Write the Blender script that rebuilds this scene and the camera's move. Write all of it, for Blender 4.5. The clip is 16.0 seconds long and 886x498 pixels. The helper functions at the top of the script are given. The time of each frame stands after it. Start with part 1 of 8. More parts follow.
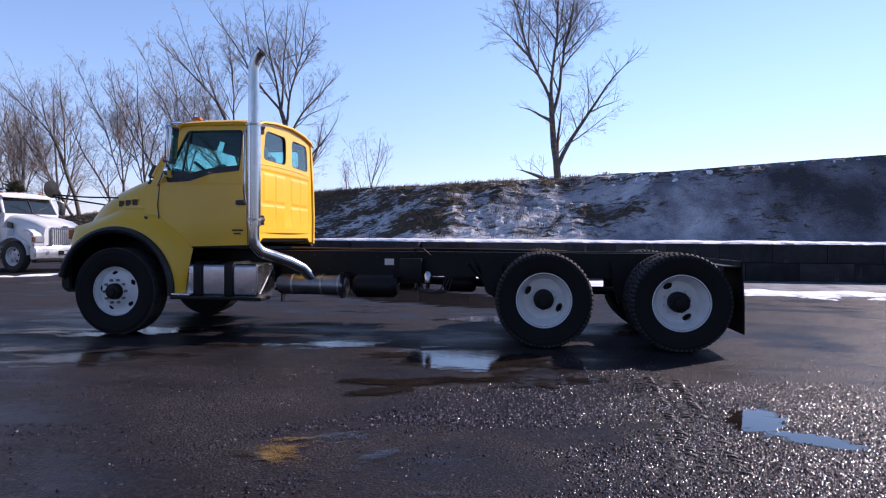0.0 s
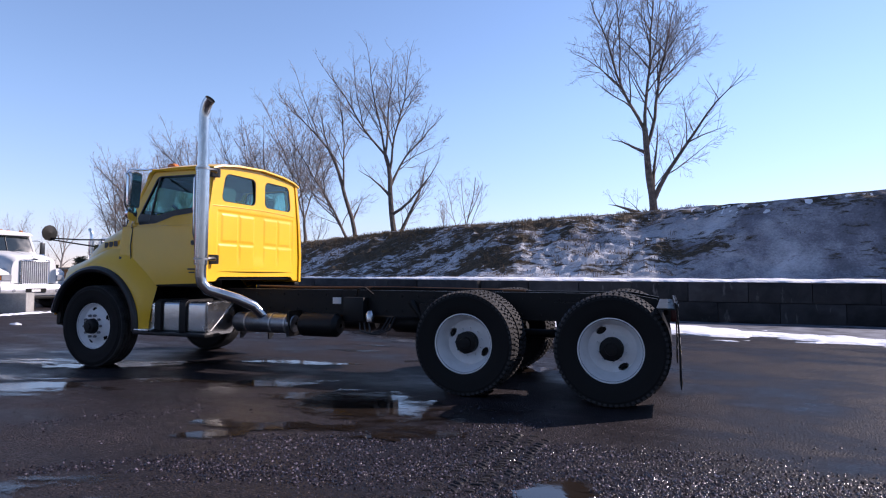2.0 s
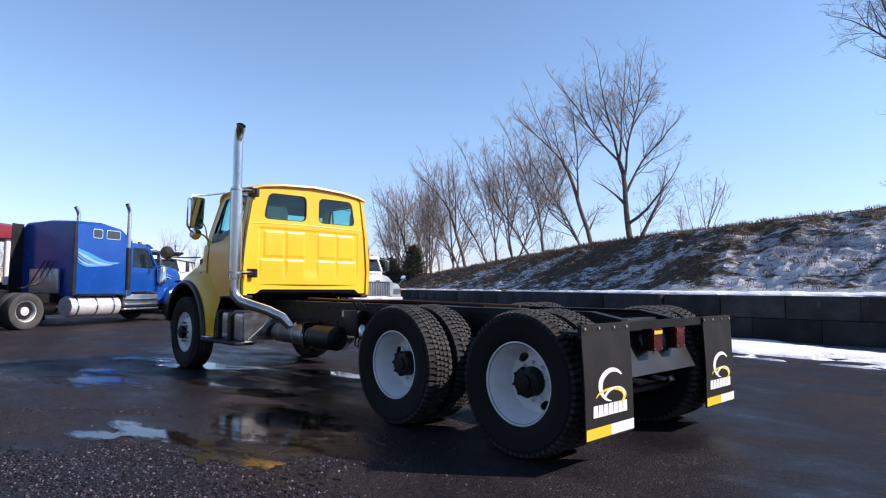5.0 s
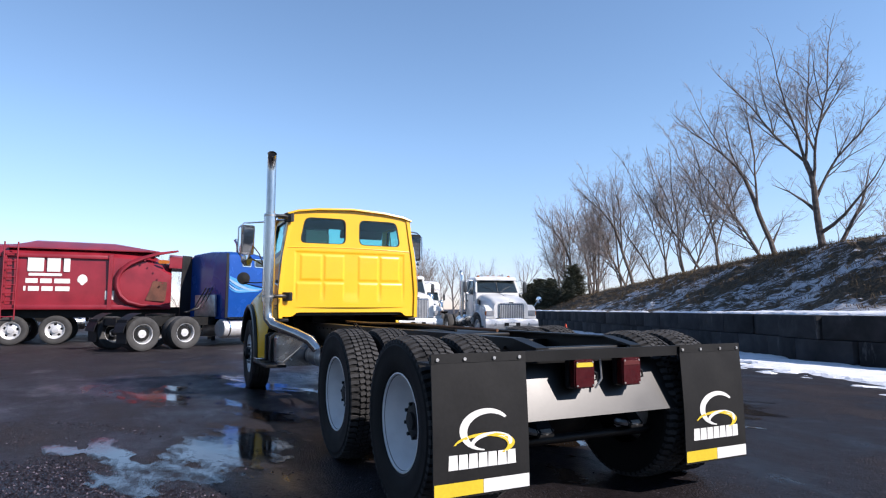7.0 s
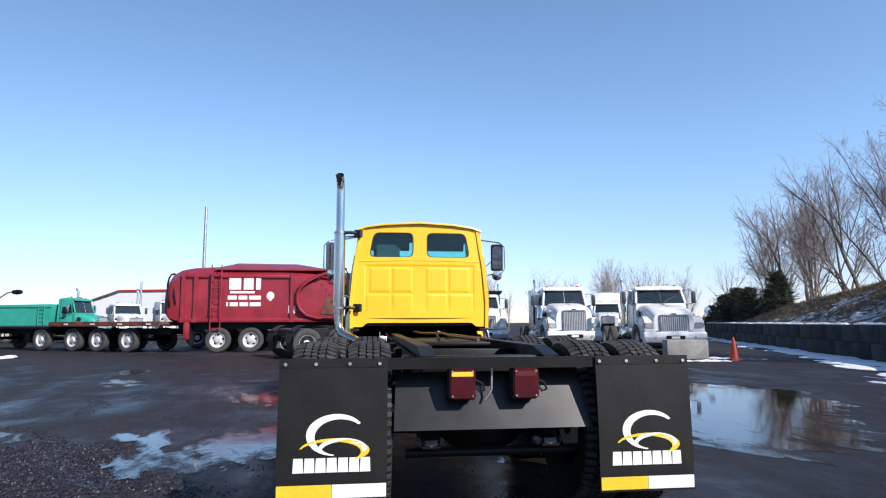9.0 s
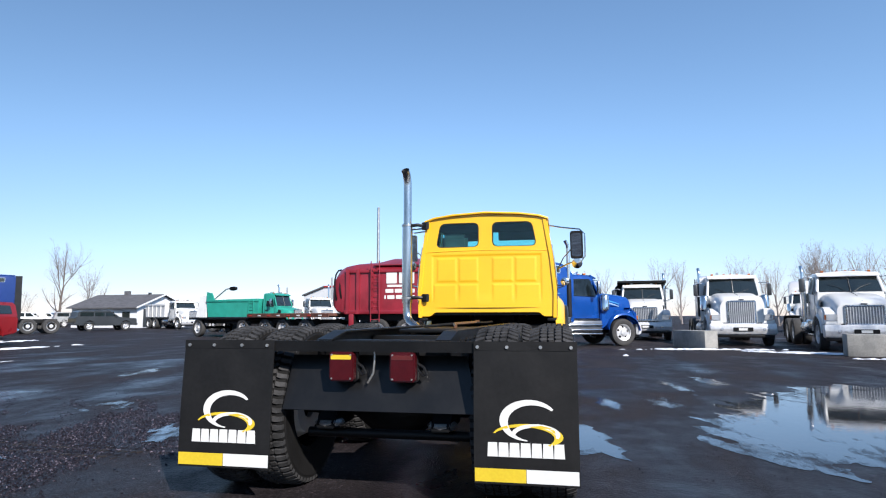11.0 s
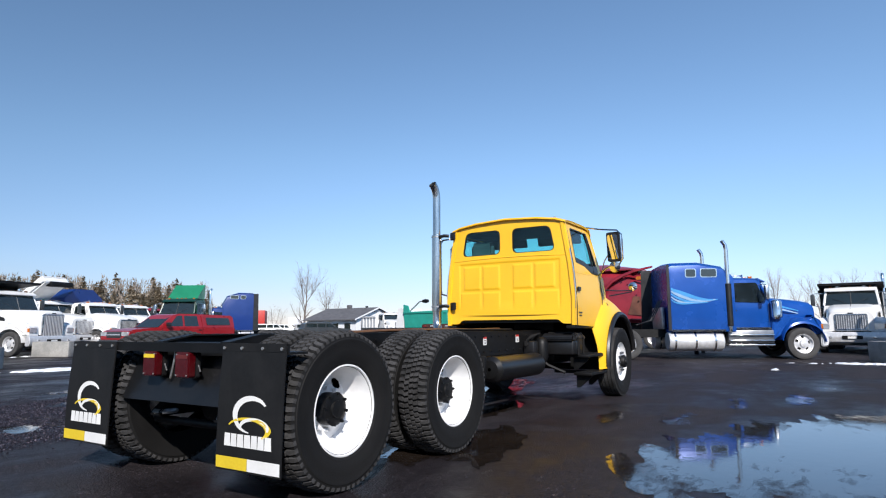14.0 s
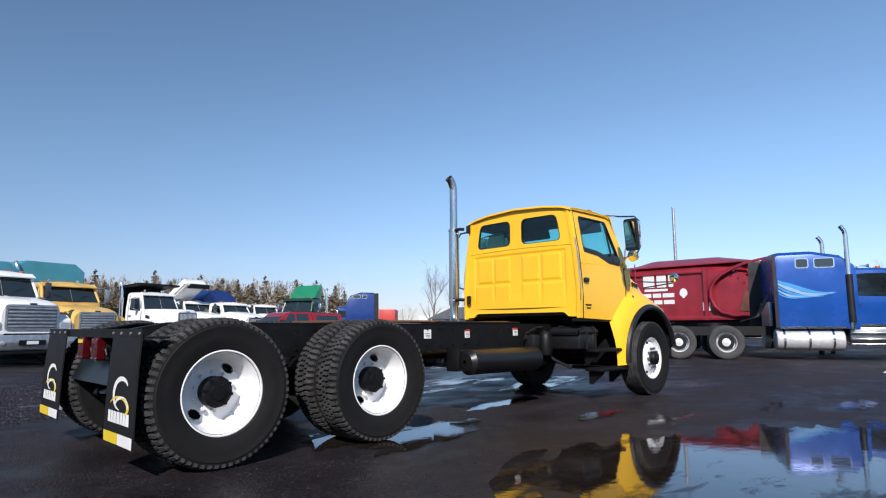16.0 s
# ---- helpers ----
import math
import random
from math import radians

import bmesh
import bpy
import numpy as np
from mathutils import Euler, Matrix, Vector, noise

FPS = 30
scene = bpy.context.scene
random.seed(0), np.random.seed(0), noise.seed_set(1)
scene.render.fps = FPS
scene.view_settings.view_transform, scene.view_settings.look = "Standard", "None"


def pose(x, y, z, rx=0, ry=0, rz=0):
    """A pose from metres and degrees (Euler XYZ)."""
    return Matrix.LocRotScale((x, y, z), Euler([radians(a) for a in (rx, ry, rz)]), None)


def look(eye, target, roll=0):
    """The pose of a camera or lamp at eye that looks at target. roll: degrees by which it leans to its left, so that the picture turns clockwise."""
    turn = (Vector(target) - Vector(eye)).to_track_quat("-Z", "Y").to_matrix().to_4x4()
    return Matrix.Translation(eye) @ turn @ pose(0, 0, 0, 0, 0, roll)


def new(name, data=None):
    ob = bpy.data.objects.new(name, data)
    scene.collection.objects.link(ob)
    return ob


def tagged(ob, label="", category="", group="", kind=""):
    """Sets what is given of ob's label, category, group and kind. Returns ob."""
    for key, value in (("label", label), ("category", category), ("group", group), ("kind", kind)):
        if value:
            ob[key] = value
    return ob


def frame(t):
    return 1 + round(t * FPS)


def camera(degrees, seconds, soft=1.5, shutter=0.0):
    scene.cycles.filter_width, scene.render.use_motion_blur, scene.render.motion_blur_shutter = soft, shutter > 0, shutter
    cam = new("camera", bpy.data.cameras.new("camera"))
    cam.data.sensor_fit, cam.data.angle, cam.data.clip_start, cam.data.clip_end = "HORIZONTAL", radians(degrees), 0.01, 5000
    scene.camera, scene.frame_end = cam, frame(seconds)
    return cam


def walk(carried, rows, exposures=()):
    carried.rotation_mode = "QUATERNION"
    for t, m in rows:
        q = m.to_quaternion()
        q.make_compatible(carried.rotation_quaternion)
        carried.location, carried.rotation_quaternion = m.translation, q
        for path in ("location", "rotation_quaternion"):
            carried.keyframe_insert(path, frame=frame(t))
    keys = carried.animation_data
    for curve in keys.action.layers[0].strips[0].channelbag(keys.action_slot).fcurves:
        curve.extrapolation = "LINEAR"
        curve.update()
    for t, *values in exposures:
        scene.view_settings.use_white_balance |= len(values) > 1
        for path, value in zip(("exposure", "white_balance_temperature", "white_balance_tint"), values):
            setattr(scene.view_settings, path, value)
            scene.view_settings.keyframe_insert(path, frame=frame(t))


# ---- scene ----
cam = camera(72.8, 16.0, 1.15)
PATH = [
    (0, (-0.922, -7.91, 1.223), (-1.2, -5.929, 1.185), 0.4),
    (0.5, (-0.343, -7.755, 1.241), (-0.721, -5.791, 1.253), 0.3),
    (1, (0.232, -7.55, 1.231), (-0.253, -5.611, 1.281), 0.3),
    (1.5, (0.733, -7.307, 1.23), (0.152, -5.395, 1.304), 0.4),
    (2, (1.236, -7.05, 1.231), (0.535, -5.179, 1.319), 0.3),
    (2.5, (1.686, -6.729, 1.214), (0.851, -4.915, 1.316), 0.3),
    (3, (2.151, -6.366, 1.231), (1.173, -4.624, 1.344), 0.2),
    (5.5, (3.786, -4.162, 1.237), (2.223, -2.922, 1.375), 0.2),
    (6, (3.917, -3.637, 1.222), (2.254, -2.538, 1.379), 0.0),
    (6.5, (4.12, -3.098, 1.255), (2.384, -2.123, 1.437), -0.1),
    (7, (4.327, -2.635, 1.243), (2.536, -1.768, 1.442), -0.1),
    (7.5, (4.482, -2.171, 1.23), (2.644, -1.417, 1.457), -0.1),
    (8, (4.624, -1.682, 1.197), (2.733, -1.073, 1.428), -0.1),
    (8.5, (4.719, -1.227, 1.175), (2.785, -0.779, 1.411), -0.1),
    (9, (4.85, -0.745, 1.197), (2.879, -0.506, 1.441), -0.2),
    (9.5, (4.884, -0.277, 1.193), (2.901, -0.233, 1.446), -0.1),
    (10, (4.884, 0.16, 1.2), (2.9, 0.058, 1.436), -0.1),
    (12.5, (4.501, 2.579, 1.038), (2.673, 1.808, 1.287), -0.2),
    (13, (4.368, 3.031, 1.06), (2.587, 2.158, 1.317), -0.3),
    (13.5, (4.159, 3.499, 1.077), (2.423, 2.541, 1.339), -0.2),
    (14, (3.932, 3.944, 1.088), (2.25, 2.894, 1.348), -0.3),
    (14.5, (3.669, 4.383, 1.043), (2.045, 3.241, 1.287), -0.3),
    (15, (3.365, 4.763, 1.042), (1.809, 3.532, 1.292), -0.3),
    (15.5, (3.082, 5.117, 1.025), (1.598, 3.798, 1.271), -0.2),
    (16, (2.733, 5.404, 0.998), (1.33, 4.002, 1.257), -0.2),
]
walk(cam, [(t, look(eye, target, roll)) for t, eye, target, roll in PATH], [(0.0, 0.38, 6760, 30), (5.0, 0.42, 6880, 20), (9.0, 0.44, 6650, 15), (12.5, 0.30, 6600, 12), (16.0, 0.17, 6680, 14)])

# ---- light ----
SUN_AZ, SUN_EL = 40.8, 34.6          # degrees: from +x towards +y, above the ground
world = bpy.data.worlds.new("sky")
scene.world = world
world.use_nodes = True
wn = world.node_tree.nodes
sky = wn.new("ShaderNodeTexSky")
sky.sky_type, sky.sun_disc = "NISHITA", False
sky.sun_elevation, sky.sun_rotation = radians(SUN_EL), radians(90 - SUN_AZ)
sky.air_density, sky.dust_density, sky.ozone_density, sky.altitude = 1.0, 0.03, 4.3, 300
wn["Background"].inputs["Strength"].default_value = 0.15
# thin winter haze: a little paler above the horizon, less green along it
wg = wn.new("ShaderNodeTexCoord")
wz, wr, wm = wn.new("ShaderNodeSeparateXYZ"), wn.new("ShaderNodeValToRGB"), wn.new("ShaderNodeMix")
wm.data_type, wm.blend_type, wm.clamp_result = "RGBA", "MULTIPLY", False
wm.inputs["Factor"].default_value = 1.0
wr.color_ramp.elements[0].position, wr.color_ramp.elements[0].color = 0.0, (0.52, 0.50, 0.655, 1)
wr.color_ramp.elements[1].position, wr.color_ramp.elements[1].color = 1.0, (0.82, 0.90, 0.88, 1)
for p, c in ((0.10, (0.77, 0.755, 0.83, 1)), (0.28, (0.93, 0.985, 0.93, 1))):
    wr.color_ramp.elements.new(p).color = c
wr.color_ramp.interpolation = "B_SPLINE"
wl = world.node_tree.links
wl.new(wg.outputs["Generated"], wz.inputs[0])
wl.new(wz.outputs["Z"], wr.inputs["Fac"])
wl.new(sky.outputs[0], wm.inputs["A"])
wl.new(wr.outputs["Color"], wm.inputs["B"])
# the haze is a little thicker over the low ground beyond the bank than over the open land
wd, wt, wh = wn.new("ShaderNodeVectorMath"), wn.new("ShaderNodeMapRange"), wn.new("ShaderNodeMix")
wd.operation = "DOT_PRODUCT"
wd.inputs[1].default_value = (math.cos(radians(125)), math.sin(radians(125)), 0.0)
wt.interpolation_type = "SMOOTHSTEP"
wt.inputs["From Min"].default_value, wt.inputs["From Max"].default_value = -1.0, 1.0
wt.inputs["To Min"].default_value, wt.inputs["To Max"].default_value = 0.72, 1.22
wh.data_type, wh.blend_type, wh.clamp_result = "RGBA", "MULTIPLY", False
wh.inputs["Factor"].default_value = 1.0
wl.new(wg.outputs["Generated"], wd.inputs[0])
wl.new(wd.outputs["Value"], wt.inputs["Value"])
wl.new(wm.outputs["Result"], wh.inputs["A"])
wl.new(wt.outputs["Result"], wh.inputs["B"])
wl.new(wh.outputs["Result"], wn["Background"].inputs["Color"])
sun = new("sun", bpy.data.lights.new("sun", "SUN"))
sun.data.energy, sun.data.angle, sun.data.color = 5.0, radians(0.53), (1.0, 0.975, 0.93)
sd = Vector((math.cos(radians(SUN_EL)) * math.cos(radians(SUN_AZ)), math.cos(radians(SUN_EL)) * math.sin(radians(SUN_AZ)), math.sin(radians(SUN_EL))))
sun.matrix_world = Matrix.Translation((20, 20, 30)) @ sd.to_track_quat("Z", "Y").to_matrix().to_4x4()

# ---- materials ----
MATS = {}


def surf(name, col, rough=0.5, metal=0.0, col2=None, scale=4.0, fine=60.0, vary=0.12, bump=0.1, coat=0.0, spec=0.5, stretch=(1, 1, 1), rvary=0.12, dist=0.01):
    """A painted, metal or mineral surface: two scales of colour change, uneven gloss and fine relief."""
    if name in MATS:
        return MATS[name]
    m = bpy.data.materials.new(name)
    m.use_nodes = True
    nt = m.node_tree
    b = nt.nodes["Principled BSDF"]
    tc = nt.nodes.new("ShaderNodeTexCoord")
    mp = nt.nodes.new("ShaderNodeMapping")
    mp.inputs["Scale"].default_value = stretch
    nt.links.new(tc.outputs["Object"], mp.inputs["Vector"])
    n1, n2 = nt.nodes.new("ShaderNodeTexNoise"), nt.nodes.new("ShaderNodeTexNoise")
    for n, s, d in ((n1, scale, 5), (n2, fine, 3)):
        n.inputs["Scale"].default_value, n.inputs["Detail"].default_value = s, d
        nt.links.new(mp.outputs[0], n.inputs["Vector"])
    ramp = nt.nodes.new("ShaderNodeValToRGB")
    c2 = col2 or tuple(c * (1 - vary * 2) for c in col)
    ramp.color_ramp.elements[0].position, ramp.color_ramp.elements[1].position = 0.32, 0.66
    ramp.color_ramp.elements[0].color, ramp.color_ramp.elements[1].color = (*c2, 1), (*col, 1)
    nt.links.new(n1.outputs["Fac"], ramp.inputs["Fac"])
    mix = nt.nodes.new("ShaderNodeMix")
    mix.data_type, mix.blend_type = "RGBA", "OVERLAY"
    mix.inputs["Factor"].default_value = min(1.0, vary * 2.5)
    nt.links.new(ramp.outputs["Color"], mix.inputs["A"])
    nt.links.new(n2.outputs["Fac"], mix.inputs["B"])
    nt.links.new(mix.outputs["Result"], b.inputs["Base Color"])
    mr = nt.nodes.new("ShaderNodeMapRange")
    mr.inputs["To Min"].default_value, mr.inputs["To Max"].default_value = max(0.02, rough - rvary), min(1, rough + rvary)
    nt.links.new(n1.outputs["Fac"], mr.inputs["Value"])
    nt.links.new(mr.outputs[0], b.inputs["Roughness"])
    b.inputs["Metallic"].default_value = metal
    b.inputs["Specular IOR Level"].default_value = spec
    b.inputs["Coat Weight"].default_value, b.inputs["Coat Roughness"].default_value = coat, 0.06
    if bump:
        bp = nt.nodes.new("ShaderNodeBump")
        bp.inputs["Strength"].default_value, bp.inputs["Distance"].default_value = bump, dist
        nt.links.new(n2.outputs["Fac"], bp.inputs["Height"])
        nt.links.new(bp.outputs[0], b.inputs["Normal"])
    MATS[name] = m
    return m


def paint(name, col, rough=0.3, metal=0.0, dirt=0.08):
    return surf(name, col, rough, metal, vary=dirt, scale=1.7, fine=90, bump=0.03, coat=0.25, rvary=0.08)


YELLOW = paint("yellow_paint", (0.93, 0.51, 0.020), 0.34, dirt=0.04)
WHITE = paint("white_paint", (0.80, 0.80, 0.79), 0.35, dirt=0.05)
RIMWHITE = surf("white_rim_paint", (0.82, 0.82, 0.82), 0.4, vary=0.05, scale=9, fine=80, bump=0.04)
MAROON = paint("maroon_paint", (0.29, 0.020, 0.034), 0.36, dirt=0.15)
PALEYELLOW = paint("pale_yellow_paint", (0.72, 0.45, 0.12), 0.35, dirt=0.12)
BLUE = paint("blue_metallic_paint", (0.003, 0.068, 0.33), 0.26, 0.15)
NAVY = paint("navy_blue_paint", (0.004, 0.030, 0.17), 0.3)
REDPAINT = paint("red_paint", (0.28, 0.010, 0.014), 0.3)
DARKGREEN = paint("dark_green_paint", (0.006, 0.045, 0.03), 0.35)
GREEN = paint("green_paint", (0.012, 0.20, 0.10), 0.35)
TEAL = paint("teal_paint", (0.02, 0.33, 0.25), 0.45, dirt=0.1)
TEALBLUE = paint("teal_blue_paint", (0.05, 0.26, 0.33), 0.45, dirt=0.1)
DARKGREY = paint("dark_grey_paint", (0.04, 0.045, 0.05), 0.35)
CYAN = paint("cyan_stripe_paint", (0.05, 0.28, 0.60), 0.3)
PALE = paint("pale_stripe_paint", (0.28, 0.42, 0.60), 0.3)
BLACK = surf("black_chassis_paint", (0.006, 0.006, 0.0065), 0.5, spec=0.28, vary=0.2, scale=5, bump=0.08)
RUBBER = surf("tyre_rubber", (0.0095, 0.0092, 0.0092), 0.72, spec=0.22, vary=0.1, scale=6, fine=120, bump=0.15)
TREADRUBBER = surf("dusty_tread_rubber", (0.056, 0.055, 0.056), 0.85, col2=(0.022, 0.022, 0.0225), spec=0.25, scale=9, fine=120, vary=0.2, bump=0.2)
GREYRUBBER = surf("dusty_tyre_rubber", (0.055, 0.054, 0.054), 0.85, vary=0.2, scale=6, fine=120, bump=0.15)
FLAP = surf("black_flap_rubber", (0.012, 0.012, 0.0125), 0.55, vary=0.12, scale=5, fine=40, bump=0.05, spec=0.25)
TRIM = surf("black_plastic", (0.012, 0.012, 0.013), 0.38, vary=0.15)
CHROME = surf("chrome", (0.80, 0.80, 0.80), 0.12, 1.0, vary=0.04, scale=8, bump=0.015, rvary=0.06)
ALU = surf("polished_aluminium", (0.60, 0.61, 0.62), 0.25, 1.0, vary=0.08, scale=6, fine=50, bump=0.05, rvary=0.1)
STEEL = surf("bare_steel", (0.55, 0.55, 0.54), 0.4, 0.8, vary=0.15, scale=7, bump=0.08)
PLATE = surf("black_gloss_plate", (0.009, 0.009, 0.0095), 0.34, 0.0, vary=0.15, scale=4, fine=30, bump=0.012, spec=0.42, rvary=0.07)
SEAT = surf("grey_seat_cloth", (0.09, 0.09, 0.10), 0.9, vary=0.2)
STICKER = surf("white_sticker", (0.75, 0.75, 0.73), 0.5, vary=0.05)
LOGOYELLOW = surf("yellow_print", (0.72, 0.52, 0.03), 0.5, vary=0.06)
RUST = surf("rusty_red_steel", (0.16, 0.06, 0.04), 0.8, vary=0.3, scale=3)
BRIGHTRIM = surf("bright_aluminium_rim", (0.74, 0.74, 0.75), 0.42, 0.45, vary=0.10, scale=9, fine=60, bump=0.04)
DULLALU = surf("weathered_aluminium", (0.27, 0.28, 0.30), 0.38, 0.9, vary=0.15, scale=5, fine=50, bump=0.05)
REDLENS = surf("red_lens", (0.060, 0.002, 0.004), 0.18, vary=0.1, scale=30, fine=200, bump=0.25)
AMBER = surf("amber_lens", (0.45, 0.12, 0.01), 0.25, vary=0.1)
LENS = surf("headlamp_lens", (0.7, 0.72, 0.75), 0.1, 0.6, vary=0.1)
CONE = surf("orange_cone_plastic", (0.75, 0.07, 0.02), 0.5, vary=0.1)
CONCRETE = surf("concrete", (0.36, 0.35, 0.33), 0.85, col2=(0.22, 0.22, 0.21), scale=2.2, fine=45, vary=0.2, bump=0.35)
SNOW = surf("snow", (0.84, 0.86, 0.90), 0.75, col2=(0.66, 0.69, 0.74), scale=2.5, fine=22, vary=0.06, bump=0.6, dist=0.03)
BARK = surf("bark", (0.19, 0.155, 0.135), 0.9, vary=0.3, scale=6, fine=40, bump=0.5)
TWIG = surf("twigs", (0.36, 0.295, 0.265), 0.85, vary=0.2)
# twigs of the far trees: distance haze mixed into the colour, greyer than TWIG
HAZETWIG = surf("haze_paled_twigs", (0.36, 0.315, 0.30), 0.9, vary=0.2)
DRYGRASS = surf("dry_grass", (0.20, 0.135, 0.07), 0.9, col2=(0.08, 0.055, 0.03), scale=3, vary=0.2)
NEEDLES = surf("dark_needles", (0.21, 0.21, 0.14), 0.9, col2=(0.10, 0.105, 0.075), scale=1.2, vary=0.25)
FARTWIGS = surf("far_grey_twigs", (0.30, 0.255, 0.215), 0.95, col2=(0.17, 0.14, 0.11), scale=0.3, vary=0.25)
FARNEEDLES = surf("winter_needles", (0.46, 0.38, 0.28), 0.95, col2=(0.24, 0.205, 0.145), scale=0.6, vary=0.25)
SIDING = surf("white_siding", (0.78, 0.79, 0.80), 0.6, vary=0.06, stretch=(1, 1, 8))
SHINGLE = surf("grey_shingles", (0.12, 0.12, 0.13), 0.9, vary=0.2, scale=2)
REDTRIM = surf("red_trim", (0.5, 0.03, 0.02), 0.5)


def ramp_node(nt, src, stops):
    r = nt.nodes.new("ShaderNodeValToRGB")
    while len(r.color_ramp.elements) < len(stops):
        r.color_ramp.elements.new(0.5)
    for e, (p, c) in zip(r.color_ramp.elements, stops):
        e.position, e.color = p, (*c, 1) if len(c) == 3 else c
    nt.links.new(src, r.inputs["Fac"])
    return r.outputs["Color"]


def noise_node(nt, vec, scale, detail=4, rough=0.55, dist=0.0):
    n = nt.nodes.new("ShaderNodeTexNoise")
    n.inputs["Scale"].default_value, n.inputs["Detail"].default_value = scale, detail
    n.inputs["Roughness"].default_value, n.inputs["Distortion"].default_value = rough, dist
    nt.links.new(vec, n.inputs["Vector"])
    return n.outputs["Fac"]


def math_node(nt, op, a, b=0.0, clamp=False):
    n = nt.nodes.new("ShaderNodeMath")
    n.operation, n.use_clamp = op, clamp
    for i, v in enumerate((a, b)):
        if isinstance(v, (int, float)):
            n.inputs[i].default_value = v
        else:
            nt.links.new(v, n.inputs[i])
    return n.outputs[0]


def glass_mat(name, tint, rough=0.02):
    m = bpy.data.materials.new(name)
    m.use_nodes = True
    nt = m.node_tree
    out = nt.nodes["Material Output"]
    nt.nodes.remove(nt.nodes["Principled BSDF"])
    tr, gl, mix, fr = (nt.nodes.new(k) for k in ("ShaderNodeBsdfTransparent", "ShaderNodeBsdfGlossy", "ShaderNodeMixShader", "ShaderNodeLayerWeight"))
    tr.inputs["Color"].default_value = (*tint, 1)
    gl.inputs["Roughness"].default_value = rough
    fr.inputs["Blend"].default_value = 0.25
    nt.links.new(math_node(nt, "ADD", math_node(nt, "MULTIPLY", math_node(nt, "POWER", fr.outputs["Facing"], 2.0), 0.6), 0.04), mix.inputs["Fac"])
    nt.links.new(tr.outputs[0], mix.inputs[1])
    nt.links.new(gl.outputs[0], mix.inputs[2])
    nt.links.new(mix.outputs[0], out.inputs["Surface"])
    return m


GLASS = glass_mat("tinted_glass", (0.66, 0.92, 0.90))
DARKGLASS = surf("dark_window_glass", (0.016, 0.024, 0.026), 0.05, vary=0.1, bump=0.0, spec=1.0, rvary=0.03)
STAINLESS = surf("polished_stainless_steel", (0.66, 0.66, 0.65), 0.20, 1.0, vary=0.10, scale=5, fine=40, bump=0.04, rvary=0.10, stretch=(1, 1, 0.25))
MIRROR = surf("mirror_glass", (0.85, 0.87, 0.88), 0.03, 1.0, vary=0.02, bump=0.0, rvary=0.01)


